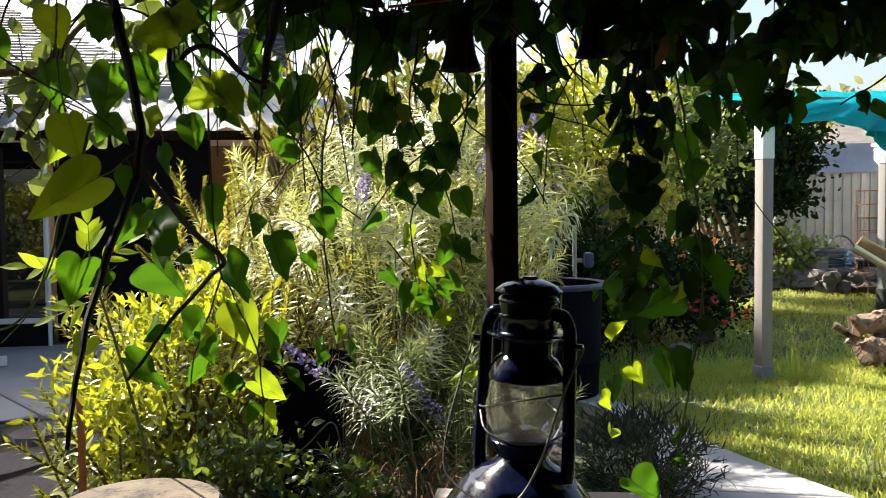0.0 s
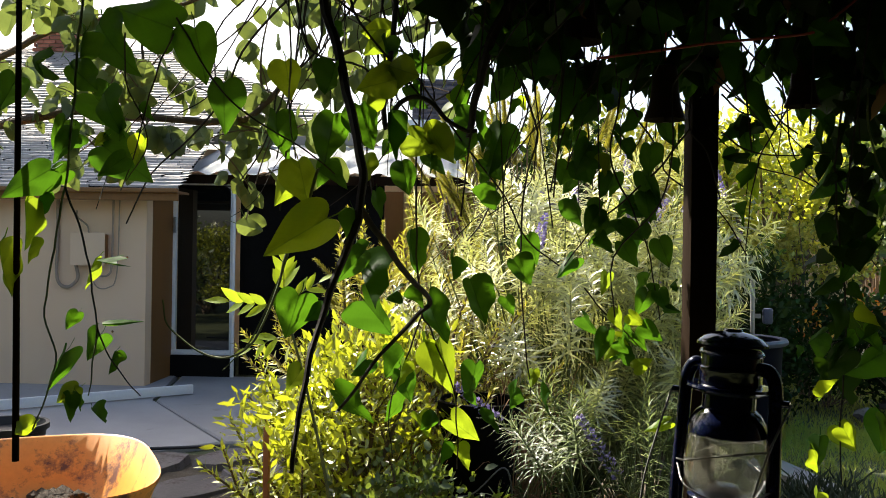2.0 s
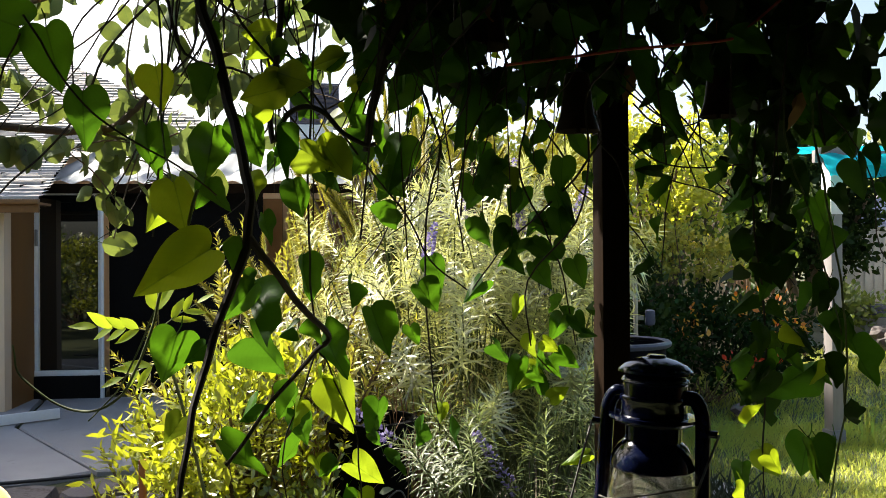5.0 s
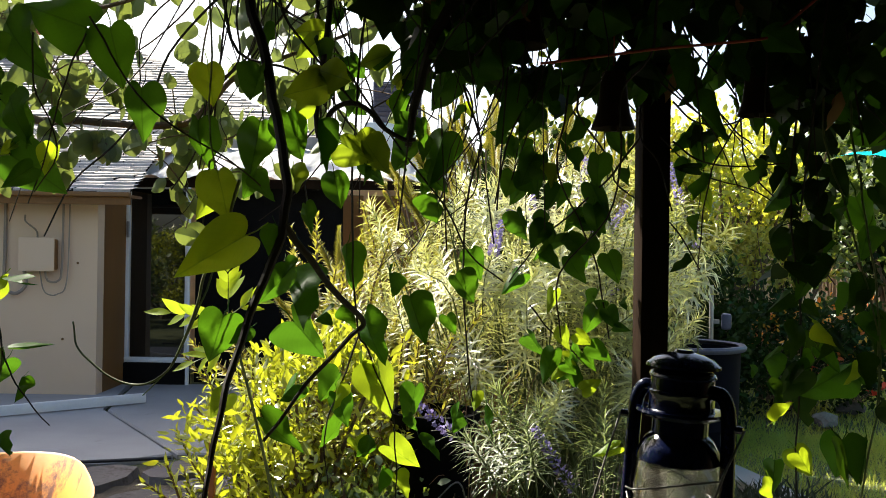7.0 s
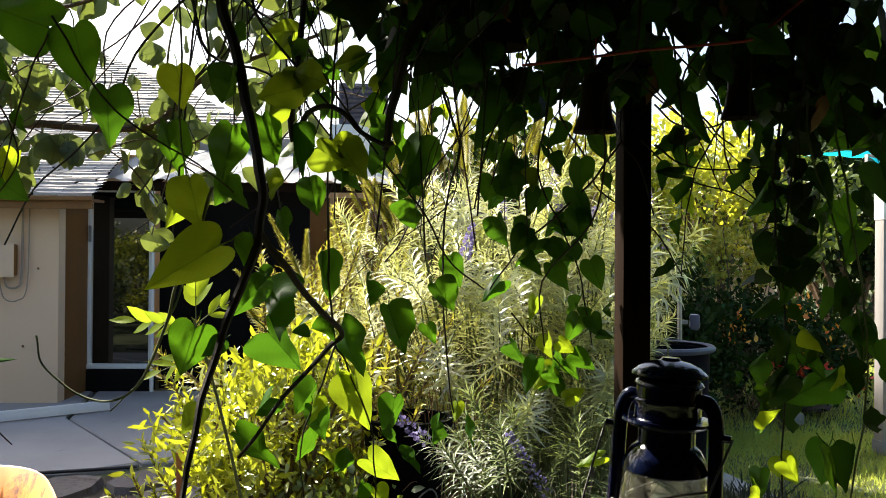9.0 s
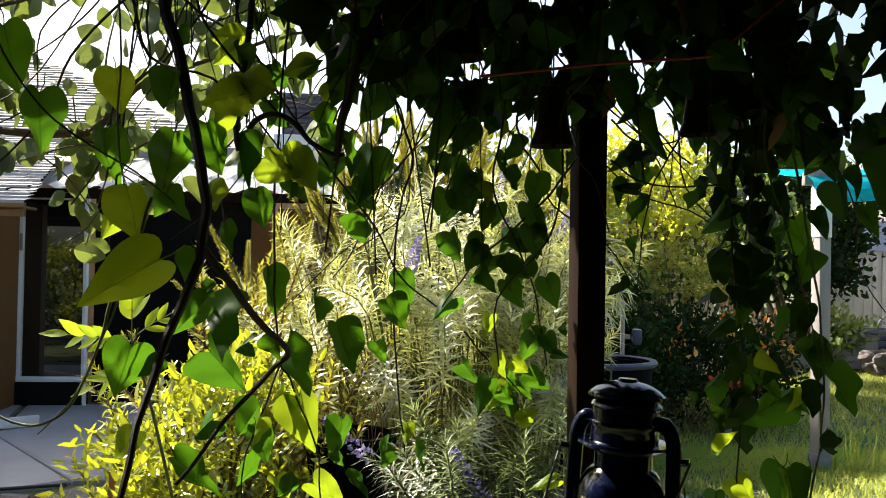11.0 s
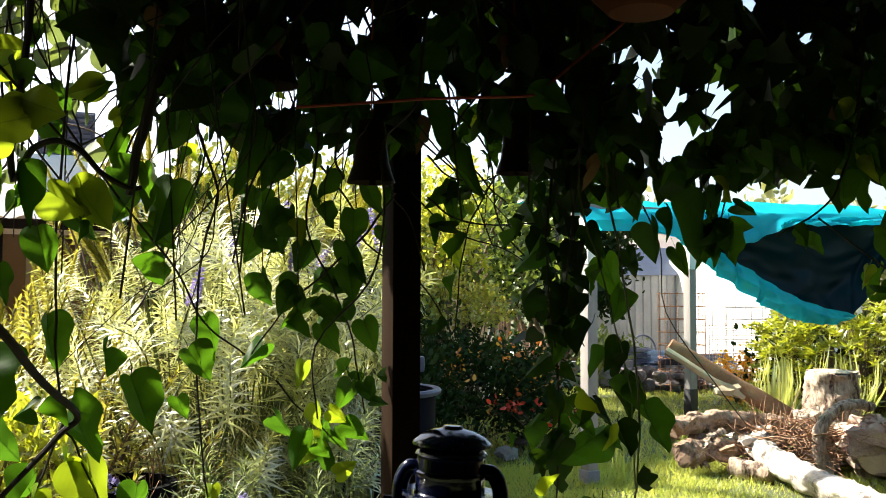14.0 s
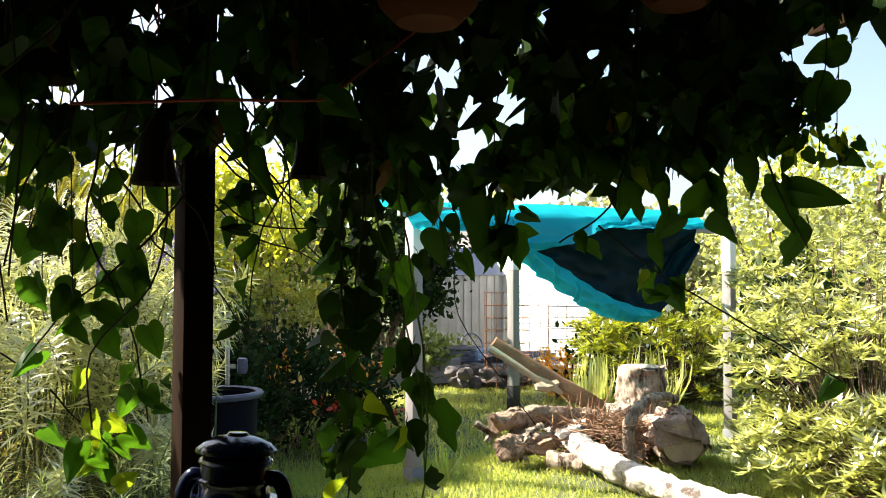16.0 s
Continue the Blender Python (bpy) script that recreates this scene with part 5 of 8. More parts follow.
hanging_pot((0.385, 1.41, 1.795), 0.081, "terracotta hanging pot in deep shade")
hanging_pot((0.845, 1.45, 1.890), 0.082, "terracotta hanging pot in deep shade")
hanging_pot((0.16, 1.36, 1.86), 0.06, "small terracotta hanging pot in deep shade")

# a dark rod with a broken end hangs at the side of the pergola
solo("hanging_rod", bm_tube(bmesh.new(), [(-1.062, 1.38, 2.14), (-1.059, 1.38, 1.7), (-1.057, 1.38, 1.35), (-1.053, 1.38, 0.97)], [0.005, 0.005, 0.0055, 0.006], 9), M_DARKWOOD, "thin dark wooden rod hanging from the pergola", "rod")

# a thin black hose lies along the edge of the patio
solo("garden_hose", bm_tube(bmesh.new(), smooth_line([(-4.69, 4.863, 0.024), (-3.49, 5.213, 0.026), (-3.184, 5.323, 0.026), (-2.872, 5.452, 0.026), (-2.55, 5.603, 0.026)], 6), 0.011, 8), M_RUBBER, "thin black garden hose along the patio edge", "hose")

# ---- plants ----
def rand_dirs(g, n, up=0.0):
    d = g.normal(size=(n, 3))
    d /= np.linalg.norm(d, axis=1, keepdims=True)
    d[:, 2] += up
    return d


def clumped(g, n, clumps, size, spread):
    """Places in clumps inside an ellipsoid, thicker towards its outside, so that the outline is uneven."""
    c = rand_dirs(g, clumps)
    c[:, 2] = c[:, 2] * 0.95 + 0.05
    c *= (g.uniform(0.35, 1.05, clumps) ** 0.6)[:, None]
    k = g.integers(0, clumps, n)
    p = c[k] + g.normal(size=(n, 3)) * spread
    return c * size, p * size, c[k] * size


def shrub(name, at, size, n, leaf, shape, mat, label, seed, clumps=40, spread=0.16, up=0.2, wide=None, stem_mat=None, category="shrub", out=0.6, stems=14, jitter=0.35, stem_r=0.012, group="", lift=0.0):
    g = np.random.default_rng(seed)
    t = thing(name, at, label, category, group)
    cen = np.array([0, 0, size[2] + lift])
    c, p, k = clumped(g, n, clumps, np.array(size), spread)
    p[:, 2] = np.maximum(p[:, 2], -size[2] * 0.96)
    d = rand_dirs(g, n) + out * p / np.array(size) + np.array([0, 0, up])
    s = leaf * g.uniform(1 - jitter, 1 + jitter, n)
    m = frames_of(p + cen, d, s, g, wide=None if wide is None else s * wide)
    tagged(part("crown", spread_mesh("crown", *shape, m, mat), mat, t), kind="stuff")
    b = bmesh.new()
    r = random.Random(seed)
    for i in range(stems):
        q = Vector(c[i % len(c)]) + Vector(cen)
        base = Vector((r.uniform(-0.12, 0.12) * size[0], r.uniform(-0.12, 0.12) * size[1], -0.02))
        mid = base.lerp(q, 0.5) + Vector((r.uniform(-0.1, 0.1) * size[0], r.uniform(-0.1, 0.1) * size[1], 0.05 * size[2]))
        bm_tube(b, smooth_line([base, mid, q], 4), [stem_r * (1 - 0.07 * j) for j in range(9)], 6, cap=False)
    tagged(part("stem", b, stem_mat or M_BARK, t), kind="stuff")
    return t


def spike_shape(g, n, length, leaf, lean=0.5):
    """One upright shoot with narrow leaves all round it."""
    z = np.linspace(0.02, 1, n) * length
    a = np.arange(n) * 2.39996
    tilt = lean + 0.9 * (z / length) ** 2
    d = np.stack([np.cos(a), np.sin(a), tilt], 1)
    p = np.stack([0 * z, 0 * z, z], 1)
    return frames_of(p, d, leaf * (1.05 - 0.55 * z / length) * g.uniform(0.8, 1.2, n), g, spin=np.tile([0, 0, 1.0], (n, 1)))


def spiky(name, at, shoots, spread_xy, base_h, top_h, leaf, mat, label, seed, flowers=0, per=46, lean=0.35, wide=1.6, category="shrub", length=0.5, group="", sway=0.22, stem_mat=None, stem_r=1.0):
    """A shrub of many leafy shoots that fan out, some ending in flower spires."""
    g = np.random.default_rng(seed)
    t = thing(name, at, label, category, group)
    mats, stems, blooms = [], bmesh.new(), []
    for i in range(shoots):
        a, q = g.uniform(0, 6.283), g.uniform(0, 1) ** 0.5
        x, y = spread_xy[0] * q * math.cos(a), spread_xy[1] * q * math.sin(a)
        z = base_h + (top_h - base_h) * g.uniform(0, 1) * (1.05 - 0.45 * q * q)
        L = length * g.uniform(0.7, 1.25)
        axis = Vector((x / spread_xy[0] * 0.75 + g.normal() * sway, y / spread_xy[1] * 0.75 + g.normal() * sway, 1.0)).normalized()
        rot = axis.to_track_quat("Z", "Y").to_matrix().to_4x4()
        base = Vector((x, y, max(0.03, z - L)))
        M = np.array(Matrix.Translation(base) @ rot @ Matrix.Rotation(g.uniform(0, 6.28), 4, "Z"))
        mats.append(np.einsum("ij,njk->nik", M, spike_shape(g, per, L, leaf, lean)))
        root = Vector((x * 0.25, y * 0.25, -0.02))
        bm_tube(stems, smooth_line([root, root.lerp(base, 0.5) + Vector((g.normal() * 0.05, g.normal() * 0.05, 0)), base, base + axis * L], 3), [stem_r * w for w in (0.013, 0.012, 0.011, 0.010, 0.009, 0.008, 0.007, 0.006, 0.005, 0.003)], 5, cap=False)
        if i < flowers:
            blooms.append((base + axis * (L * 0.92), axis))
    tagged(part("crown", spread_mesh("crown", *BLADE_WIDE(wide), np.concatenate(mats), mat), mat, t), kind="stuff")
    tagged(part("stem", stems, stem_mat or M_BARK, t), kind="stuff")
    for p, axis in blooms:
        L = g.uniform(0.16, 0.30)
        n = 150
        z = g.uniform(0, 1, n)
        a = g.uniform(0, 6.283, n)
        side = axis.orthogonal().normalized()
        o = axis.cross(side)
        rad = 0.030 * (1.05 - z ** 1.6)
        dirs = np.cos(a)[:, None] * np.array(side) + np.sin(a)[:, None] * np.array(o)
        pos = np.array(p) + z[:, None] * L * np.array(axis) + dirs * rad[:, None] * 0.4
        m = frames_of(pos, dirs + 0.4 * np.array(axis), np.full(n, 0.020), g)
        part("flower_spire", spread_mesh("flower_spire", *OVAL, m, M_PURPLE), M_PURPLE, t, "purple flower spire")
    return t


def BLADE_WIDE(k):
    return ([(x * k, y, z) for x, y, z in BLADE[0]], BLADE[1])


def feathery(name, at, spread_xy, height, shoots, label, seed, leaf=0.115, mat=None):
    """A willowy shrub: arching shoots with narrow drooping leaves in feathery tufts."""
    g = np.random.default_rng(seed)
    t = thing(name, at, label, "shrub")
    stems, mats = bmesh.new(), []
    for i in range(shoots):
        a, q = g.uniform(0, 6.283), g.uniform(0, 1) ** 0.5
        z = height * (0.07 + 0.93 * g.uniform(0, 1) * (1 - 0.3 * q))
        tip = Vector((spread_xy[0] * q * math.cos(a), spread_xy[1] * q * math.sin(a), z))
        root = Vector((tip.x * 0.2, tip.y * 0.2, -0.02))
        mid = root.lerp(tip, 0.6) + Vector((g.normal() * 0.05, g.normal() * 0.05, 0.12))
        line = smooth_line([root, mid, tip, tip + Vector((0.16 * math.cos(a) + g.normal() * 0.05, 0.16 * math.sin(a) + g.normal() * 0.05, -0.05))], 6)
        bm_tube(stems, line, [0.006 - 0.00025 * k for k in range(len(line))], 5, cap=False)
        n = 46
        k = g.uniform(0.45, 1.0, n) ** 0.7 * (len(line) - 1)
        p = np.array([line[int(v)].lerp(line[min(int(v) + 1, len(line) - 1)], v % 1) for v in k])
        b = g.uniform(0, 6.283, n)
        d = np.stack([np.cos(b) + 0.5 * math.cos(a), np.sin(b) + 0.5 * math.sin(a), g.uniform(-0.35, 0.75, n)], 1)
        mats.append(frames_of(p, d, leaf * g.uniform(0.55, 1.25, n), g, spin=np.tile([0, 0, -1.0], (n, 1)) + g.normal(size=(n, 3)) * 0.5))
    mat = mat or M_BAMBOO
    tagged(part("crown", spread_mesh("crown", *BLADE_WIDE(1.5), np.concatenate(mats), mat), mat, t), kind="stuff")
    tagged(part("stem", stems, M_BARK, t), kind="stuff")
    return t


# the large grey-leaved shrub with purple spires behind the post
spiky("echium_bush", (-0.36, 4.75, 0), 175, (0.80, 0.70), 0.70, 1.95, 0.150, M_SILVER, "tall silver-green shrub with narrow leaves and purple spires", 3, flowers=7, length=0.30, per=70, wide=0.66, lean=0.05, sway=0.42, stem_mat=M_GREENSTEM, stem_r=0.5)
spiky("echium_bush", (0.12, 4.62, 0), 56, (0.34, 0.32), 0.75, 2.00, 0.150, M_SILVER, "tall silver-green shrub with narrow leaves behind the post", 33, flowers=1, length=0.30, per=64, wide=0.7, lean=0.0, sway=0.42, stem_mat=M_GREENSTEM, stem_r=0.5)
spiky("echium_bush", (0.47, 5.45, 0), 20, (0.26, 0.2), 1.15, 1.82, 0.20, M_SILVER, "silver-green shrub with arching narrow leaves beside the path", 4, flowers=2, length=0.30, lean=-0.35, per=46, wide=0.9, sway=0.5, stem_mat=M_GREENSTEM, stem_r=0.6)
spiky("echium_bush", (0.05, 3.6, 0), 38, (0.42, 0.32), 0.25, 1.02, 0.145, M_SILVER_DIM, "low grey-green shrub with narrow leaves and purple spires", 5, flowers=4, length=0.30, per=80, wide=0.5, lean=-0.05, sway=0.45, stem_mat=M_GREENSTEM, stem_r=0.6)
# golden plumes and shrubs behind
spiky("golden_conifer", (-0.42, 6.6, 0), 120, (1.05, 0.5), 1.5, 2.66, 0.062, M_GOLD, "golden feathery shrub with upright plumes", 6, per=300, lean=0.7, wide=1.7, length=0.42)
spiky("golden_conifer", (-1.22, 5.6, 0), 52, (0.55, 0.5), 0.6, 1.80, 0.058, M_GOLD, "golden feathery shrub with upright plumes", 7, per=260, lean=0.7, wide=1.7, length=0.38)
shrub("golden_shrub", (1.82, 9.05, 0), (0.62, 0.42, 0.34), 2200, 0.052, OVAL, M_GOLD, "golden feathery shrub beside the lawn", 36, clumps=50, spread=0.12, lift=1.02, stem_r=0.010)
shrub("lime_shrub", (-1.10, 3.75, 0), (0.46, 0.48, 0.52), 3400, 0.062, OVAL, M_LIME, "bright lime-green leafy shrub in full sun", 8, clumps=60, spread=0.12, up=0.45, wide=0.6)
shrub("low_shrub", (-0.72, 3.3, 0), (0.42, 0.34, 0.28), 1300, 0.042, OVAL, M_MIDGREEN, "low dark green shrub with small leaves", 9, clumps=40, spread=0.16)
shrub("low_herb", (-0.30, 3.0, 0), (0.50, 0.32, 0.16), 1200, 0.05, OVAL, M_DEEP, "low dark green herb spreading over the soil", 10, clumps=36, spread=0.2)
shrub("lime_tree", (1.50, 9.9, 0), (0.95, 0.65, 0.80), 3400, 0.075, OVAL, M_SUNLEAF, "small tree with yellow-green leaves in sun", 11, clumps=80, spread=0.13, category="tree", stem_r=0.03, lift=1.38)
shrub("lime_tree", (-0.5, 9.6, 0), (1.2, 0.7, 1.25), 4600, 0.085, OVAL, M_SUNLEAF, "yellow-leaved shrub behind the garden", 12, clumps=80, spread=0.13, category="tree", stem_r=0.03, lift=0.30)
shrub("lime_tree", (0.55, 9.75, 0), (0.75, 0.55, 0.68), 2400, 0.075, OVAL, M_SUNLEAF, "small yellow-green tree behind the silver shrub", 50, clumps=60, spread=0.14, category="tree", stem_r=0.03, lift=1.42)
shrub("lime_tree", (2.3, 10.6, 0), (1.1, 0.8, 0.9), 3600, 0.09, OVAL, M_MIDGREEN, "small green tree behind the flower bed", 28, clumps=70, spread=0.13, category="tree", stem_r=0.03, lift=0.9)
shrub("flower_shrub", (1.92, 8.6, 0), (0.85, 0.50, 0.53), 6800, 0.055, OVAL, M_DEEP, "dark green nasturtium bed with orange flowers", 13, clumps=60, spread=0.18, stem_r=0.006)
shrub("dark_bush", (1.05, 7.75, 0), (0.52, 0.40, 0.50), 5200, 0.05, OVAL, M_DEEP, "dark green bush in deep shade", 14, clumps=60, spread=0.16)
# Added, mostly hidden bushes: they shade tub and lawn and blacken the gaps.
shrub("dark_bush", (-0.45, 7.25, 0), (0.60, 0.42, 1.15), 7500, 0.07, OVAL, M_DEEP, "tall dark bush added behind the silver shrub to cast shade", 29, clumps=60, spread=0.14)
shrub("dark_bush", (-0.15, 6.5, 0), (0.66, 0.36, 0.98), 5200, 0.07, OVAL, M_DEEP, "dense bush added behind the silver shrub for shade and dark gaps", 46, clumps=60, spread=0.14)
shrub("dark_bush", (0.82, 7.25, 0), (0.50, 0.30, 0.66), 4800, 0.06, OVAL, M_DEEP, "dark green bush added as a black backdrop behind the standpipe", 49, clumps=60, spread=0.15)
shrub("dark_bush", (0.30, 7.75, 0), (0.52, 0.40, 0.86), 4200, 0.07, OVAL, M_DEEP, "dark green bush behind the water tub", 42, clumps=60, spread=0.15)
# Two dark bushes added so that the pale shrubs show shade between leaves.
shrub("dark_bush", (5.75, 5.95, 0), (0.75, 0.4, 0.62), 2600, 0.07, OVAL, M_DEEP, "dark bush added as shade inside the pale shrubs", 43, clumps=50, spread=0.16)
shrub("dark_bush", (7.1, 7.5, 0), (0.9, 0.4, 0.9), 3000, 0.08, OVAL, M_DEEP, "dark bush added for dark gaps in the pale shrubs", 44, clumps=50, spread=0.16)
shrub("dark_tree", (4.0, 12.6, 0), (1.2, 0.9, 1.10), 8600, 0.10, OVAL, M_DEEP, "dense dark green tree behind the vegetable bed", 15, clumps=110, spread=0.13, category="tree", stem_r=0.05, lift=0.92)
# Made-up tree on the sun's line, placed to shade the stone heap.
shrub("dark_tree", (4.1, 15.1, 0), (0.66, 0.6, 0.95), 4200, 0.10, OVAL, M_DEEP, "small dark tree added to shade the stone heap", 47, clumps=60, spread=0.14, category="tree", stem_r=0.04, lift=1.3)
shrub("bed_plant", (4.9, 13.7, 0), (0.5, 0.4, 0.42), 900, 0.10, OVAL, M_MIDGREEN, "leafy green vegetable plant in the bed", 16, clumps=26, spread=0.2, group="bed plants")
shrub("bed_plant", (5.5, 14.2, 0), (0.6, 0.4, 0.36), 900, 0.10, OVAL, M_MIDGREEN, "leafy green vegetable plant in the bed", 17, clumps=26, spread=0.2, group="bed plants")
shrub("bed_plant", (3.6, 13.4, 0), (0.6, 0.4, 0.40), 1000, 0.09, OVAL, M_DEEP, "leafy dark green plant in the bed", 18, clumps=26, spread=0.2, group="bed plants")
shrub("lavender_bush", (0.86, 3.95, 0), (0.30, 0.28, 0.20), 2600, 0.06, BLADE, surface("grey_lavender", (0.016, 0.026, 0.014), (0.10, 0.12, 0.075), 0.9, spec=0.1), "grey-green lavender mound beside the path", 19, clumps=60, spread=0.16, up=0.8)
feathery("willow_shrub", (5.28, 5.15, 0), (1.05, 0.8), 1.8, 300, "pale green shrub with long narrow leaves in sun", 20)
feathery("willow_shrub", (6.6, 6.6, 0), (1.0, 0.8), 2.35, 190, "tall pale green shrub with narrow leaves in sun", 21)
feathery("sunny_shrub", (7.3, 10.2, 0), (1.45, 0.7), 1.55, 330, "sunlit yellow-green shrub with narrow leaves behind the stump", 22, leaf=0.13, mat=M_LIME)
# Dark foliage added to stand in for shade between the sunlit leaves.
shrub("dark_bush", (7.4, 10.9, 0), (1.3, 0.3, 0.55), 2600, 0.09, OVAL, M_DEEP, "dark bush added for dark gaps in the sunlit shrub", 48, clumps=50, spread=0.16)
feathery("willow_shrub", (4.85, 4.55, 0), (0.62, 0.45), 0.85, 130, "low pale green shrub with narrow leaves at the lawn's edge", 30)
shrub("sunny_shrub", (9.0, 10.0, 0), (1.5, 1.0, 1.7), 6000, 0.10, OVAL, M_BAMBOO, "tall sunlit shrub with pale leaves", 23, clumps=90, spread=0.12, stem_r=0.03)
shrub("orange_flowers", (6.2, 11.3, 0), (0.30, 0.25, 0.34), 900, 0.055, OVAL, M_MARIGOLD, "low plant covered with orange flowers", 24, clumps=24, spread=0.2, category="flowers")
shrub("orange_flowers", (2.02, 8.22, 0.34), (0.72, 0.20, 0.33), 130, 0.055, OVAL, M_FLOWER, "orange and red nasturtium flowers among leaves", 25, clumps=20, spread=0.12, category="flowers", stem_r=0.003)
shrub("red_flowers", (2.35, 8.10, 0.18), (0.42, 0.14, 0.22), 46, 0.055, OVAL, M_REDFLOWER, "red flowers low in the dark bed", 51, clumps=9, spread=0.10, category="flowers", stem_r=0.003)


def dry_stalks(at, n, spread, height, seed):
    """A tuft of dead bent stalks."""
    r = random.Random(seed)
    b = bmesh.new()
    for i in range(n):
        a = r.uniform(0, 6.283)
        root = Vector((r.gauss(0, 0.05), r.gauss(0, 0.05), -0.02))
        tip = Vector((spread * r.uniform(0.2, 1) * math.cos(a), spread * r.uniform(0.2, 1) * math.sin(a), height * r.uniform(0.4, 1)))
        mid = root.lerp(tip, 0.55) + Vector((r.gauss(0, 0.03), r.gauss(0, 0.03), 0.10 * height))
        end = tip + Vector((0.10 * math.cos(a), 0.10 * math.sin(a), -r.uniform(0, 0.12)))
        bm_tube(b, smooth_line([root, mid, tip, end], 3), [0.0035 - 0.0003 * k for k in range(10)], 4, cap=False)
    solo("dry_stalks", b, M_TWIG, "tuft of dead reddish-brown stalks in the bed", "stalks", "dead stalks in the bed", kind="stuff", at=pose(*at))


dry_stalks((-0.42, 4.02, 0), 70, 0.34, 0.86, 71)
dry_stalks((-0.10, 3.35, 0), 60, 0.30, 0.45, 72)
dry_stalks((-0.78, 4.05, 0), 40, 0.25, 0.80, 73)


def strappy(at, n, length, seed, mat=M_MIDGREEN, label="clump of long strap-shaped green leaves"):
    g = np.random.default_rng(seed)
    a = g.uniform(0, 6.283, n)
    d = np.stack([np.cos(a), np.sin(a), g.uniform(0.7, 2.6, n)], 1)
    m = frames_of(g.normal(size=(n, 3)) * [0.05, 0.05, 0.0], d, length * g.uniform(0.6, 1.1, n), g, spin=np.tile([0, 0, -1.0], (n, 1)))
    t = thing("strap_plant", at, label, "plant", "strap-leaved plants")
    blade = ([(-.016, 0, 0), (.016, 0, 0), (-.021, .4, .0), (.021, .4, .0), (-.014, .75, -.12), (.014, .75, -.12), (0, 1, -.34)], [(0, 1, 3), (0, 3, 2), (2, 3, 5), (2, 5, 4), (4, 5, 6)])
    part("leaves", spread_mesh("leaves", *blade, m, mat), mat, t)


strappy((5.35, 9.0, 0), 110, 0.75, 31, M_BAMBOO)
strappy((5.9, 8.7, 0), 110, 0.8, 32, M_BAMBOO)
strappy((2.05, 4.15, 0), 22, 0.30, 33, M_LIME, "small clump of strap leaves at the lawn's edge")
strappy((2.62, 6.75, 0), 26, 0.28, 34, M_GRASS, "tuft of tall grass at the foot of the post")
strappy((2.15, 6.8, 0), 16, 0.24, 35, M_GRASS, "tuft of tall grass at the foot of the post")


def lawn():
    """Grass blades over the part of the lawn that can be seen; thick near, thin far."""
    g = np.random.default_rng(40)
    out = []
    for (x0, x1, y0, y1, n, L) in ((0.9, 5.2, 3.6, 7.6, 115000, 0.046), (1.0, 7.5, 7.2, 13.2, 52000, 0.065), (4.0, 8.0, 4.0, 9.0, 26000, 0.06)):
        p = np.stack([g.uniform(x0, x1, n), g.uniform(y0, y1, n)], 1)
        # keep the path free
        edge = np.interp(p[:, 1], [2.6, 3.4, 4.1, 4.75, 5.4, 6.2], [2.3, 2.05, 1.72, 1.45, 1.28, 1.0])
        p = p[p[:, 0] > edge + 0.02]
        keep = np.array([noise.noise(Vector((a * 1.1, b * 1.1, 0.5))) + 0.5 * noise.noise(Vector((a * 4, b * 4, 2.5))) for a, b in p]) + g.uniform(-0.4, 0.75, len(p)) > -0.12
        p = p[keep]
        z = np.array([ground_height(a, b) - 0.035 for a, b in p])
        d = np.stack([g.normal(size=len(p)) * 0.45, g.normal(size=len(p)) * 0.45, np.ones(len(p))], 1)
        s = L * g.uniform(0.5, 1.5, len(p))
        out.append(frames_of(np.column_stack([p, z]), d, s, g, wide=s * 1.5))
    me = spread_mesh("grass", *GRASS, np.concatenate(out), M_GRASS)
    solo("grass", me, M_GRASS, "rough sunlit lawn grass with dry patches", "grass", kind="stuff")


lawn()


# far trees and hills on the skyline
def far_tree(at, size, n, leaf, seed, mat):
    shrub("far_tree", at, size, n, leaf, OVAL, mat, "distant sunlit tree on the skyline", seed, clumps=60, spread=0.15, category="tree", stem_r=0.12, group="trees on the skyline")


for i, (x, y, sx, h) in enumerate(((14, 34, 4.5, 2.5), (21, 36, 5.0, 2.7), (28, 38, 5, 2.6), (34, 34, 5, 2.8), (8, 36, 4.5, 2.2), (40, 30, 5, 3.0), (1, 38, 4.5, 2.0), (-6, 36, 5, 2.0))):
    far_tree((x, y, 0), (sx, 2.5, h), 2200, 0.45, 50 + i, M_FARTREE)
for i, (x, y, sx, h) in enumerate(((12.5, 12.5, 2.0, 2.0), (14.0, 9.0, 2.0, 2.3), (12.0, 6.0, 1.6, 2.0), (-11, 5, 2, 2), (-9, 0, 2, 2))):
    far_tree((x, y, 0), (sx, 1.5, h), 4200, 0.14, 70 + i, M_LIME if i < 3 else M_MIDGREEN)

# leafy shoots that stand out of the sunny shrubs
spiky("salvia_bush", (-1.16, 3.72, 0), 46, (0.40, 0.34), 0.22, 1.02, 0.085, M_LIME, "yellow-green salvia with upright leafy shoots", 26, per=34, lean=0.4, wide=2.6, length=0.36)
spiky("salvia_bush", (-1.36, 4.45, 0), 46, (0.34, 0.34), 0.4, 1.58, 0.075, M_GOLD, "golden salvia with upright leafy shoots", 37, per=46, lean=0.4, wide=2.4, length=0.36)
spiky("salvia_bush", (-1.00, 4.75, 0), 34, (0.30, 0.3), 0.5, 1.72, 0.075, M_GOLD, "golden salvia with upright leafy shoots", 41, per=46, lean=0.4, wide=2.2, length=0.36)
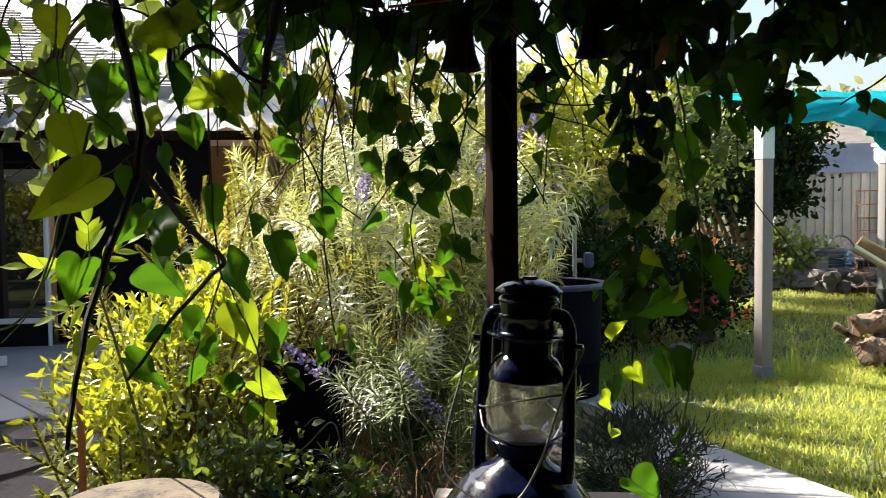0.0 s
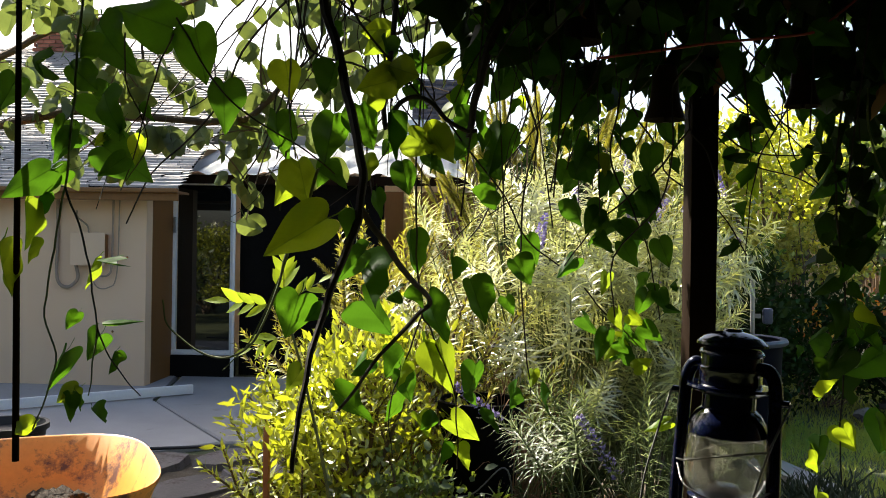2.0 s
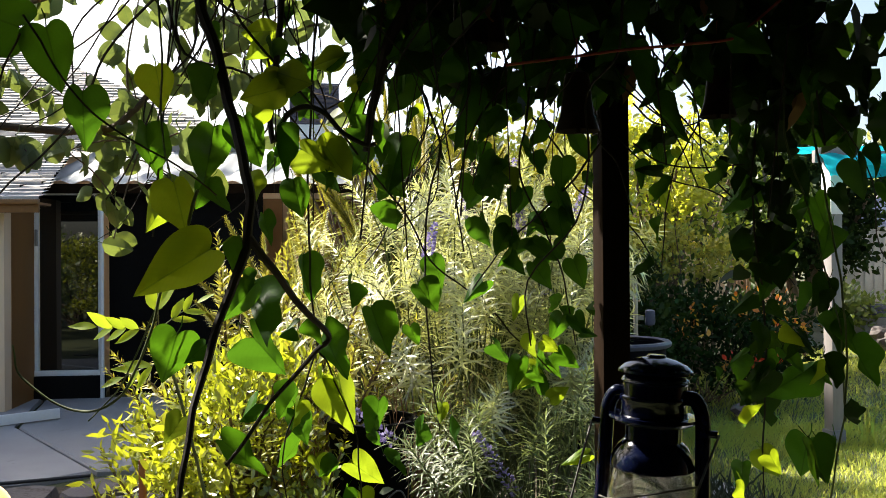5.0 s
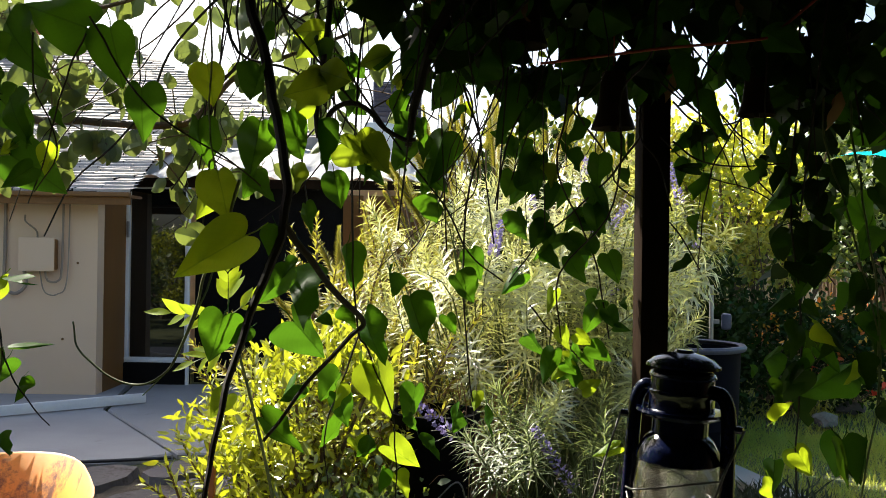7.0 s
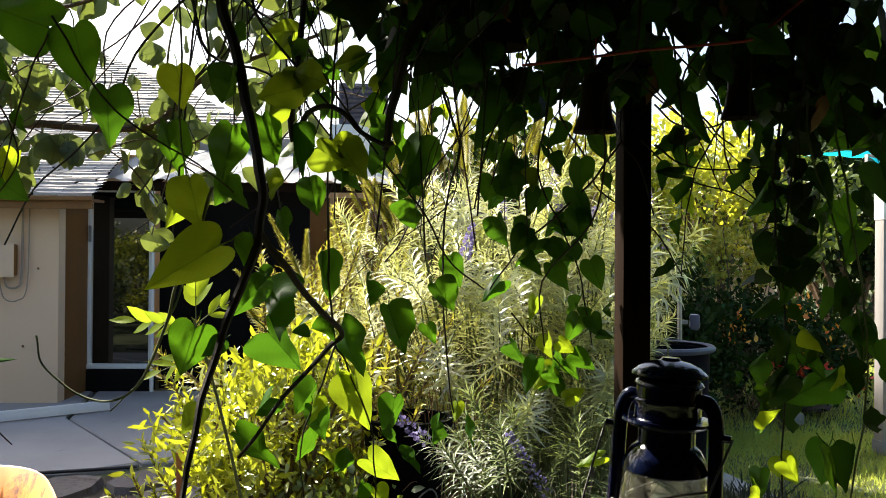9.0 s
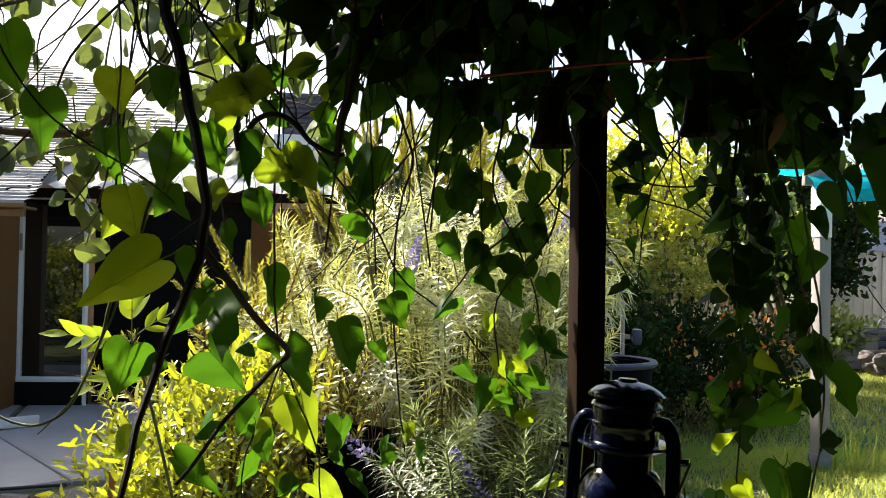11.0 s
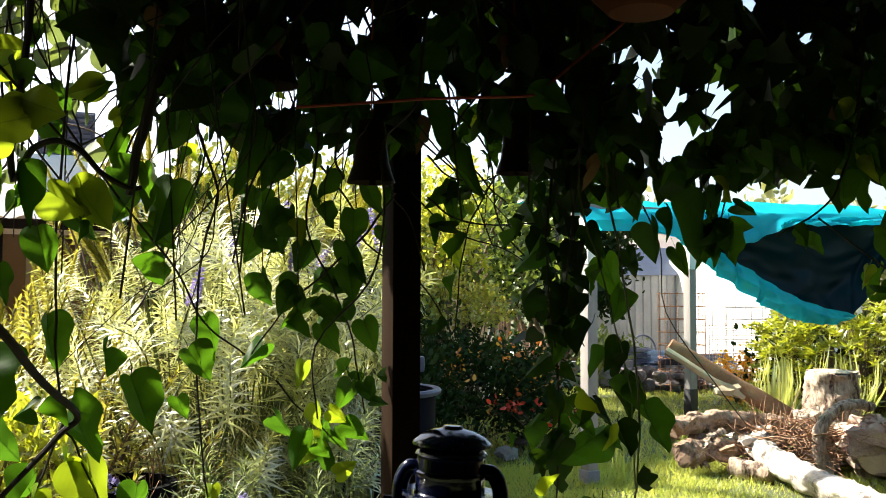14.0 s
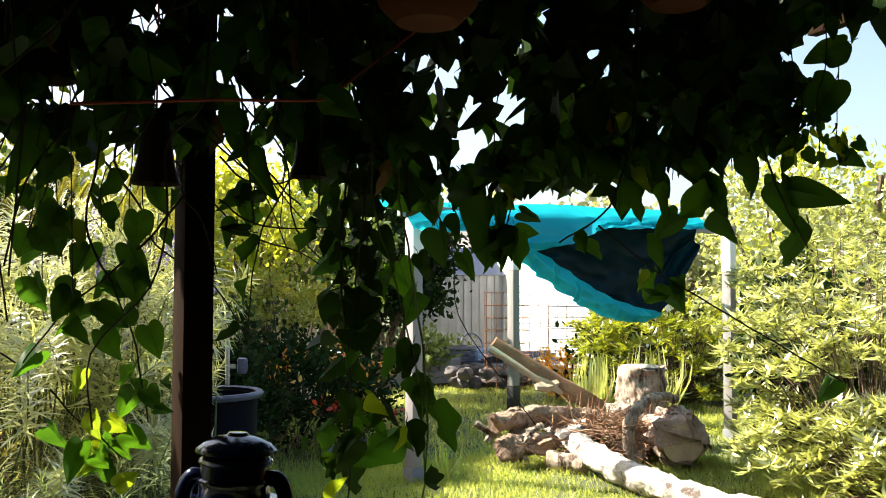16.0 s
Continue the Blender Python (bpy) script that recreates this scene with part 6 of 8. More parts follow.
spiky("salvia_bush", (-1.30, 3.95, 0), 30, (0.26, 0.3), 0.3, 1.20, 0.080, M_LIME, "yellow-green salvia with upright leafy shoots", 38, per=36, lean=0.4, wide=2.4, length=0.36)
spiky("salvia_bush", (-0.95, 4.2, 0), 30, (0.5, 0.3), 0.6, 1.30, 0.075, M_GOLD, "golden salvia with upright leafy shoots", 27, per=40, lean=0.4, wide=2.4, length=0.36)
# unseen tall trees, added to shade the patio and the lawn
tall_tree = shrub("garden_tree", (-13.0, 12.8, 8.4), (2.2, 1.5, 2.0), 11000, 0.22, OVAL, M_MIDGREEN, "unseen tall leafy tree added to shade the patio", 90, clumps=90, spread=0.14, category="tree", stem_r=0.05)
part("trunk", bm_tube(bmesh.new(), [(0, 0, -8.45), (0.1, 0, -4.2), (0, 0.05, 0.2)], [0.34, 0.26, 0.2], 14), M_BARK, tall_tree, "brown trunk")
shrub("garden_tree", (-9.9, 17.9, 12.2), (1.15, 1.25, 1.0), 7500, 0.26, OVAL, M_MIDGREEN, "unseen leafy crown added to shade the lawn", 97, clumps=70, spread=0.15, category="tree", stem_r=0.03)
solo("tree_limb", bm_tube(bmesh.new(), [(0, 0, 0), (1.6, 2.0, 2.2), (3.1, 5.1, 3.95)], [0.15, 0.10, 0.06], 10), M_BARK, "brown limb joining the added shade trees", "limb", at=pose(-13.0, 12.8, 8.4))

# out-of-view shrubs, added so that the door pane reflects foliage
for _x, _y, _s, _m, _k in ((-4.3, -1.2, 0.9, M_MIDGREEN, 94), (-5.5, -0.6, 0.8, M_LIME, 95), (-6.6, -2.0, 1.0, M_MIDGREEN, 96)):
    shrub("side_shrub", (_x, _y, 0), (0.95, 0.7, _s), 3600, 0.09, OVAL, _m, "unseen leafy green shrub added for the door pane to mirror", _k, clumps=40, spread=0.16, stem_r=0.03)
# more unseen shrubs beside the patio, added to be mirrored in the sliding door
shrub("side_shrub", (-7.4, 4.4, 0), (1.1, 0.9, 0.85), 3600, 0.10, OVAL, M_MIDGREEN, "unseen green shrub added for the door's reflection", 91, clumps=50, spread=0.15)
shrub("side_shrub", (-8.6, 2.6, 0), (1.5, 1.2, 0.95), 4600, 0.11, OVAL, M_LIME, "unseen tall sunny shrub added for the door's reflection", 92, clumps=50, spread=0.15)
shrub("side_shrub", (-6.6, 1.6, 0), (1.2, 1.0, 0.8), 3600, 0.10, OVAL, M_MIDGREEN, "unseen green shrub added for the door's reflection", 93, clumps=50, spread=0.15)


# a young ash beside the sunny shrub, its few compound leaves in full sun
def ash_seedling():
    r = random.Random(77)
    m = leafy("ash_leaflet", (0.14, 0.22, 0.02), (0.26, 0.36, 0.03), (0.70, 0.85, 0.03), 0.55, 0.5, gloss=0.02)
    t = thing("ash_seedling", (-0.98, 3.1, 0), "slender young ash shoot with bright pointed leaflets", "seedling")
    inv = t.matrix_world.inverted()
    half = ((0.0, 0.0), (0.10, 0.12), (0.17, 0.30), (0.19, 0.48), (0.14, 0.70), (0.06, 0.88), (0.0, 1.0))
    shapes = []
    for k in range(3):
        b = bmesh.new()
        mid = [b.verts.new((0, z, -0.10 * z * z + 0.02 * math.sin(7 * z + k))) for x, z in half]
        for s in (-1, 1):
            rim = [b.verts.new((s * x * (1 + 0.1 * k), z, 0.22 * x - 0.12 * z * z)) for x, z in half[1:-1]]
            rim = [mid[0]] + rim + [mid[-1]]
            for i in range(len(half) - 1):
                f = [mid[i], mid[i + 1], rim[i + 1], rim[i]]
                b.faces.new(list(dict.fromkeys(f)))
        shapes.append(mesh_of("leaflet", b, m))
    b = bmesh.new()
    bm_tube(b, [inv @ Vector(p) for p in smooth_line([(-0.98, 3.1, -0.02), (-1.02, 3.08, 0.45), (-1.09, 3.02, 0.85), (-1.15, 3.0, 1.08), (-1.18, 3.0, 1.16)], 5)], [0.007 - 0.0002 * i for i in range(21)], 6)
    part("stem", b, M_GREENSTEM, t)
    for a, e, n, L in (((-1.16, 3.0, 1.13), (-1.36, 2.97, 1.15), 3, 0.092), ((-1.17, 3.0, 1.15), (-1.18, 3.02, 1.29), 3, 0.085), ((-1.14, 3.0, 1.04), (-1.27, 2.96, 0.99), 2, 0.085), ((-1.17, 3.0, 1.14), (-1.06, 3.05, 1.22), 2, 0.078)):
        a, e = Vector(a), Vector(e)
        b = bmesh.new()
        bm_tube(b, [inv @ a, inv @ (a.lerp(e, 0.5) + Vector((0, 0, 0.006))), inv @ e], [0.0022, 0.0018, 0.0012], 5)
        part("stalk", b, M_GREENSTEM, t)
        ax = (e - a).normalized()
        side = ax.cross(Vector((0, 1, 0.25))).normalized()
        spots = [(e, ax)]
        for i in range(n):
            q = a.lerp(e, 0.35 + 0.6 * i / n)
            spots += [(q, (ax * 1.2 + s * 0.75 * side + Vector((0, r.uniform(-0.15, 0.15), 0))).normalized()) for s in (-1, 1)]
        for q, d in spots:
            face = Vector((r.uniform(-0.5, 0.1), -0.75, r.uniform(0.5, 1.0)))
            x = d.cross(face).normalized()
            z = x.cross(d)
            o = new("leaflet", r.choice(shapes))
            o.parent = t
            s = L * r.uniform(0.8, 1.15)
            o.matrix_basis = inv @ Matrix(((x.x, d.x, z.x, q.x), (x.y, d.y, z.y, q.y), (x.z, d.z, z.z, q.z), (0, 0, 0, 1))) @ Matrix.Diagonal((s, s, s, 1))


ash_seedling()


# ---- climbing vine with heart-shaped leaves ----
# Brighter copy of the heart leaf: sunlight is put into its colour.
M_VINE_LIT = leafy("lit_heart_leaf", (0.07, 0.14, 0.010), (0.17, 0.25, 0.016), (0.50, 0.62, 0.014), 0.50, 0.42, veins=True, gloss=0.012)


def heart_leaf(seed, mat, half=((0.0, 0.0), (0.11, 0.10), (0.27, 0.13), (0.41, 0.04), (0.47, -0.14), (0.43, -0.35), (0.32, -0.56), (0.18, -0.76), (0.07, -0.91), (0.0, -1.0)), name="leaf", curl=0.0):
    """A leaf that hangs from the origin, one unit long, folded along its midrib, with a short stalk."""
    r = random.Random(seed)
    fold, droop, twist, wave = r.uniform(0.15, 0.95), r.uniform(-0.15, 0.45), r.uniform(-0.5, 0.5), r.uniform(0.03, 0.09)
    fold, droop, twist, wave = fold + curl * 0.7, droop + curl * r.uniform(-0.5, 0.9), twist * (1 + 2 * curl), wave * (1 + curl)
    ph = r.uniform(0, 6)
    skew = r.uniform(0.88, 1.12)

    def place(x, z):
        y = fold * abs(x) + droop * z * z + twist * x * z + wave * math.sin(9 * z + ph + 4 * x) * min(1, abs(x) * 4)
        return (x * (skew if x > 0 else 2 - skew), y, z)

    half = [(max(0.0, q.x), q.z) for q in smooth_line([(x, 0, z) for x, z in half], 2)]
    bm = bmesh.new()
    n = len(half)
    mid = [bm.verts.new(place(0, -i / (n - 2))) for i in range(n - 1)]
    for s in (-1, 1):
        inner = [None] + [bm.verts.new(place(s * x * 0.55, z * 0.8 + 0.2 * (-i / (n - 2)))) for i, (x, z) in enumerate(half[1:-2], 1)]
        rim = [mid[0]] + [bm.verts.new(place(s * x, z)) for x, z in half[1:-1]] + [mid[-1]]
        k = len(inner)
        for i in range(1, k):
            a, b = rim[i], rim[i + 1] if i + 1 < k else rim[k]
            if i + 1 < k:
                bm.faces.new((inner[i], inner[i + 1], rim[i + 1], rim[i]))
                bm.faces.new((mid[i], mid[i + 1], inner[i + 1], inner[i]))
            else:
                bm.faces.new((inner[i], rim[i + 1], rim[i]))
                bm.faces.new((mid[i], mid[i + 1], inner[i]))
                bm.faces.new((inner[i], mid[i + 1], rim[i + 1]))
        bm.faces.new((mid[0], inner[1], rim[1]))
        bm.faces.new((mid[0], mid[1], inner[1]))
    top = mid[0].co.copy()
    bm_tube(bm, [top + Vector((0, 0.004, 0.0)), top + Vector((0.04, 0.10, 0.16)), top + Vector((0.02, 0.16, 0.34))], [0.014, 0.012, 0.012], 4, cap=False)
    return mesh_of(name, bm, mat, True, 60)


HEARTS = [heart_leaf(100 + i, M_VINE) for i in range(9)]
LIT_HEARTS = [heart_leaf(140 + i, M_VINE_LIT) for i in range(5)]
# Darker copies of the heart leaf, shade under the canopy put into the colour.
SHADE_HEARTS = [heart_leaf(180 + i, leafy("shade_dark_heart_leaf", (0.005, 0.016, 0.003), (0.022, 0.055, 0.006), (0.12, 0.26, 0.008), 0.14, 0.42, veins=True, gloss=0.012)) for i in range(4)]
LONG_HALF = ((0.0, 0.0), (0.09, 0.08), (0.19, 0.10), (0.28, 0.02), (0.31, -0.14), (0.29, -0.35), (0.23, -0.56), (0.14, -0.76), (0.06, -0.91), (0.0, -1.0))
LONG = [heart_leaf(220 + i, M_VINE, LONG_HALF, curl=0.5 + 0.12 * i) for i in range(6)]
LONGDARK = [heart_leaf(240 + i, SHADE_HEARTS[0].materials[0], LONG_HALF, curl=0.4 + 0.15 * i) for i in range(6)]
HEARTS += [heart_leaf(260 + i, M_VINE, curl=0.3 + 0.15 * i) for i in range(5)]
DRY = [heart_leaf(170 + i, M_DRYLEAF) for i in range(2)]


# where the hanging leaves leave the sky open: x, height, half width, half height
GAPS = ((0.029, 1.817, 0.034, 0.015), (0.156, 1.713, 0.011, 0.003), (0.189, 1.672, 0.003, 0.011), (0.275, 1.669, 0.008, 0.029), (0.642, 1.728, 0.020, 0.046), (0.551, 1.724, 0.015, 0.015), (0.558, 1.652, 0.014, 0.031), (0.487, 1.624, 0.009, 0.015), (0.448, 1.795, 0.003, 0.013), (0.749, 1.738, 0.003, 0.010), (-0.220, 1.649, 0.008, 0.017), (-0.287, 1.685, 0.003, 0.018), (-0.057, 1.709, 0.003, 0.003), (0.066, 1.706, 0.003, 0.003), (0.403, 1.591, 0.003, 0.003), (0.851, 1.638, 0.003, 0.003),
        (1.42, 1.90, 0.15, 0.08))
_r = random.Random(61)
GAPS += tuple((_r.uniform(-0.38, 0.20), _r.uniform(1.64, 1.95), _r.uniform(0.001, 0.009), _r.uniform(0.002, 0.014)) for _ in range(44))
GAPS += tuple((_r.uniform(0.36, 1.3), _r.uniform(1.70, 1.95), _r.uniform(0.002, 0.007), _r.uniform(0.003, 0.009)) for _ in range(26))


def thin_spot(x, y, z, grow=0.0):
    """Whether a leaf here would close one of the gaps as seen from the seat under the pergola."""
    k = 1.45 / (y - 0.2) if y > 0.9 else 1.0
    px, pz = -0.1 + (x + 0.1) * k, 1.40 + (z - 1.40) * k
    return any(((px - a) / (c + grow * (1.5 if c > 0.012 else 1.0))) ** 2 + ((pz - b) / (d + grow * (1.4 if c > 0.012 else 1.0))) ** 2 < 1 for a, b, c, d in GAPS)


def vine_leaf(parent, base, length, angle, wide, rng, young=False, turn=48, tilt=22, kinds=None):
    # young picks the copies whose colour is brightened for sun
    me = rng.choice(kinds or (LIT_HEARTS if young else HEARTS))
    o = new("leaf", me)
    o.parent = parent
    o.matrix_basis = parent.matrix_world.inverted() @ pose(*base) @ pose(0, 0, 0, 0, 0, rng.uniform(-turn, turn)) @ pose(0, 0, 0, 0, -angle, 0) @ pose(0, 0, 0, rng.uniform(-tilt, tilt), 0, 0) @ Matrix.Diagonal((length * wide, length * 0.9, length, 1))
    return o


def vine(stems, leaves, label, seed, young=(), fill=0, size=(0.035, 0.065), lift=True, curtain=False):
    """One climbing plant: woody stems that come down from the beams, single leaves and others along the stems."""
    rng = random.Random(seed)
    top = stems[0][0][0]
    t = thing("vine", (top[0], top[1], 2.12), label, "vine", "vines hanging from the pergola")
    inv = t.matrix_world.inverted()
    for k, (pts, r0, r1, woody) in enumerate(stems):
        pts = [Vector(p) for p in pts]
        if lift and k == 0 and pts[0].z < 2.1:
            pts = [Vector((pts[0].x + 0.02, pts[0].y + 0.06, 2.16)), pts[0] + Vector((0.012, 0.03, (2.14 - pts[0].z) * 0.45))] + pts
        line = smooth_line(pts, 6)
        n = len(line)
        line = [p + 0.004 * Vector((noise.noise(p * 21), noise.noise(p * 23 + Vector((5, 0, 0))), 0)) for p in line]
        b = bmesh.new()
        bm_tube(b, [inv @ p for p in line], [r0 + (r1 - r0) * i / (n - 1) for i in range(n)], 7)
        part("stem", b, M_STEM if woody else M_GREENSTEM, t)
        if r1 > r0:
            continue
        knots = [rng.randrange(2, n) for _ in range(max(3, fill // 4))]
        for i in range(fill if k < 3 else fill // 2):
            p = line[min(n - 1, max(2, round(rng.gauss(rng.choice(knots), 0.9))))]
            s = rng.uniform(*size)
            a = rng.gauss(0, 38)
            if p.x > 0.42 and thin_spot(p.x, p.y, p.z - 0.5 * s, 0.012):
                continue
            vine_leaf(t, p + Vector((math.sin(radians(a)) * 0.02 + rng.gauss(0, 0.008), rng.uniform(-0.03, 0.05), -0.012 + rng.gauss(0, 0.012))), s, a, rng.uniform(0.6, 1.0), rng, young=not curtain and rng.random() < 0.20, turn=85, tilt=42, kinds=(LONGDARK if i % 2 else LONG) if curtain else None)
    for i, (x, y, z, L, a, w) in enumerate(leaves):
        if curtain and w <= 0.7:
            vine_leaf(t, (x, y, z), min(L * 0.9, 0.09), a, 1.0, rng, turn=75, tilt=35, kinds=LIT_HEARTS if i in young and L < 0.06 else LONG if i % 3 else LONGDARK)
        elif curtain:
            vine_leaf(t, (x, y, z), min(L * 0.9, 0.075), a, w, rng, young=i in young and L < 0.06, turn=75, tilt=35, kinds=None if i % 2 else SHADE_HEARTS)
        else:
            vine_leaf(t, (x, y, z), L * 1.04, a, w, rng, young=i in young)
    return t


LEAVES_A = [
    (-0.797, 1.42, 1.716, 0.115, -110, 0.85),
    (-0.933, 1.42, 1.726, 0.117, 39, 0.85),
    (-0.755, 1.42, 1.714, 0.092, 13, 0.85),
    (-0.701, 1.42, 1.619, 0.084, -2, 0.85),
    (-0.607, 1.42, 1.566, 0.079, -6, 0.85),
    (-0.567, 1.42, 1.475, 0.071, -31, 0.80),
    (-0.447, 1.20, 1.385, 0.098, -58, 0.72),
    (-0.941, 1.42, 1.604, 0.088, 43, 0.85),
    (-0.920, 1.42, 1.513, 0.101, 56, 0.85),
    (-0.915, 1.42, 1.531, 0.027, -48, 0.85),
    (-0.507, 1.42, 1.565, 0.075, -9, 0.85),
    (-0.462, 1.42, 1.578, 0.076, 14, 0.80),
    (-0.415, 1.42, 1.564, 0.075, 13, 0.50),
    (-0.405, 1.42, 1.620, 0.065, -71, 0.90),
    (-0.432, 1.42, 1.640, 0.042, 72, 0.85),
]
LEAVES_B = [
    (-0.385, 1.45, 1.534, 0.054, 58, 1.10),
    (-0.466, 1.45, 1.494, 0.052, 40, 0.85),
    (-0.398, 1.45, 1.490, 0.058, 12, 0.80),
    (-0.348, 1.45, 1.498, 0.030, -21, 0.85),
    (-0.442, 1.45, 1.439, 0.049, 19, 0.60),
    (-0.573, 1.45, 1.262, 0.075, -16, 1.00),
    (-0.531, 1.45, 1.245, 0.039, -48, 0.85),
    (-0.472, 1.45, 1.330, 0.113, 44, 0.70),
    (-0.458, 1.45, 1.256, 0.085, 45, 0.90),
    (-0.475, 1.45, 1.352, 0.037, 41, 0.85),
    (-0.506, 1.45, 1.104, 0.084, 54, 0.60),
    (-0.566, 1.45, 1.137, 0.049, -32, 0.85),
    (-0.456, 1.45, 1.158, 0.050, -49, 0.85),
    (-0.521, 1.45, 1.494, 0.050, -26, 0.85),
]
LEAVES_C = [
    (-0.384, 1.62, 1.255, 0.091, 31, 0.80),
    (-0.363, 1.62, 1.172, 0.091, 17, 0.90),
    (-0.293, 1.62, 1.135, 0.064, -8, 0.70),
    (-0.398, 1.62, 1.038, 0.049, 13, 0.90),
    (-0.336, 1.62, 1.031, 0.074, 46, 0.70),
    (-0.350, 1.62, 0.991, 0.042, -12, 0.85),
    (-0.427, 1.62, 1.135, 0.050, -12, 0.85),
    (-0.419, 1.62, 1.377, 0.075, 7, 0.60),
    (-0.340, 1.62, 1.329, 0.051, -28, 1.00),
    (-0.305, 1.62, 1.290, 0.088, 26, 0.75),
    (-0.227, 1.62, 1.328, 0.054, 34, 1.00),
    (-0.240, 1.62, 1.258, 0.038, 15, 0.85),
    (-0.388, 1.62, 1.176, 0.058, -30, 0.85),
    (-0.325, 1.62, 0.983, 0.047, 25, 0.85),
    (-0.286, 1.62, 1.048, 0.054, 54, 0.40),
]
LEAVES_D = [
    (-0.269, 1.66, 1.469, 0.059, 32, 0.85),
    (-0.255, 1.66, 1.578, 0.097, -14, 0.70),
    (-0.242, 1.66, 1.683, 0.069, -30, 0.85),
    (-0.212, 1.66, 1.717, 0.052, 0, 1.00),
    (-0.173, 1.66, 1.716, 0.056, -1, 0.85),
    (-0.147, 1.66, 1.657, 0.107, -22, 0.50),
    (-0.117, 1.66, 1.617, 0.064, -32, 0.85),
    (-0.096, 1.66, 1.538, 0.067, -36, 0.85),
    (-0.086, 1.66, 1.533, 0.070, -3, 0.50),
    (-0.354, 1.66, 1.719, 0.056, -65, 0.85),
    (-0.343, 1.66, 1.664, 0.046, 131, 0.85),
    (-0.322, 1.66, 1.644, 0.049, -24, 0.85),
    (-0.384, 1.66, 1.705, 0.044, 115, 0.85),
    (-0.426, 1.66, 1.716, 0.045, 46, 0.85),
    (-0.290, 1.66, 1.514, 0.057, 46, 0.85),
]
LEAVES_E = [
    (0.014, 1.64, 1.536, 0.058, 1, 0.85),
    (0.001, 1.64, 1.488, 0.072, 28, 0.55),
    (0.006, 1.64, 1.450, 0.054, 9, 0.90),
    (0.031, 1.64, 1.577, 0.054, 20, 0.60),
    (-0.038, 1.64, 1.541, 0.045, 40, 0.85),
    (-0.070, 1.64, 1.435, 0.060, 15, 0.55),
    (-0.123, 1.64, 1.439, 0.052, 23, 0.90),
    (-0.031, 1.64, 1.392, 0.043, 53, 0.85),
    (0.031, 1.64, 1.368, 0.051, 22, 0.85),
    (-0.035, 1.64, 1.363, 0.049, 29, 0.85),
    (-0.059, 1.64, 1.304, 0.041, -16, 0.60),
    (0.013, 1.64, 1.274, 0.048, -22, 0.80),
    (0.032, 1.64, 1.275, 0.040, 28, 0.85),
    (-0.039, 1.64, 1.242, 0.041, 13, 0.85),
    (-0.099, 1.64, 1.226, 0.049, 44, 0.60),
]
LEAVES_F = [
    (-0.057, 1.64, 1.203, 0.059, -17, 0.60),
    (-0.019, 1.64, 1.233, 0.034, 54, 0.85),
    (0.005, 1.64, 1.214, 0.043, 51, 0.85),
    (0.051, 1.64, 1.042, 0.055, -64, 0.45),
    (-0.038, 1.64, 1.184, 0.030, 41, 0.85),
    (-0.009, 1.64, 1.137, 0.036, 122, 0.85),
    (-0.075, 1.64, 1.420, 0.050, -28, 0.85),
    (-0.051, 1.64, 1.483, 0.045, -25, 0.85),
    (-0.024, 1.64, 1.599, 0.052, -16, 0.85),
    (-0.082, 1.64, 1.618, 0.048, -37, 0.85),
    (-0.007, 1.64, 1.377, 0.039, 140, 0.85),
    (0.061, 1.64, 1.569, 0.030, -21, 0.50),
    (0.062, 1.64, 1.512, 0.031, 22, 0.85),
]
LEAVES_H = [
    (0.189, 1.70, 1.665, 0.060, -36, 0.85),
    (0.213, 1.70, 1.650, 0.111, -3, 0.50),
    (0.231, 1.70, 1.713, 0.077, 25, 0.90),
    (0.274, 1.70, 1.620, 0.053, 6, 0.85),
    (0.326, 1.70, 1.591, 0.130, -41, 0.50),
    (0.346, 1.70, 1.499, 0.119, -51, 0.45),
    (0.324, 1.70, 1.421, 0.127, -54, 0.50),
    (0.416, 1.70, 1.393, 0.155, -50, 0.40),
    (0.447, 1.70, 1.470, 0.092, 21, 0.70),
    (0.415, 1.70, 1.470, 0.087, 29, 0.70),
    (0.381, 1.70, 1.238, 0.048, 1, 1.10),
    (0.291, 1.70, 1.176, 0.036, -58, 0.50),
    (0.346, 1.70, 1.141, 0.090, -21, 0.60),
]
LEAVES_I = [
    (0.342, 1.66, 1.048, 0.056, 30, 0.60),
    (0.311, 1.66, 1.027, 0.062, -9, 0.60),
    (0.425, 1.66, 1.187, 0.132, -39, 0.50),
    (0.418, 1.66, 1.065, 0.087, -11, 1.00),
    (0.440, 1.66, 1.057, 0.076, 14, 0.90),
    (0.426, 1.66, 1.182, 0.047, 48, 0.85),
    (0.451, 1.66, 1.272, 0.079, 20, 0.85),
    (0.327, 1.66, 1.184, 0.048, 12, 0.85),
    (0.353, 1.66, 1.288, 0.038, 45, 0.85),
    (0.330, 1.66, 1.307, 0.056, -46, 0.50),
    (0.370, 1.66, 1.345, 0.067, -32, 0.50),
]
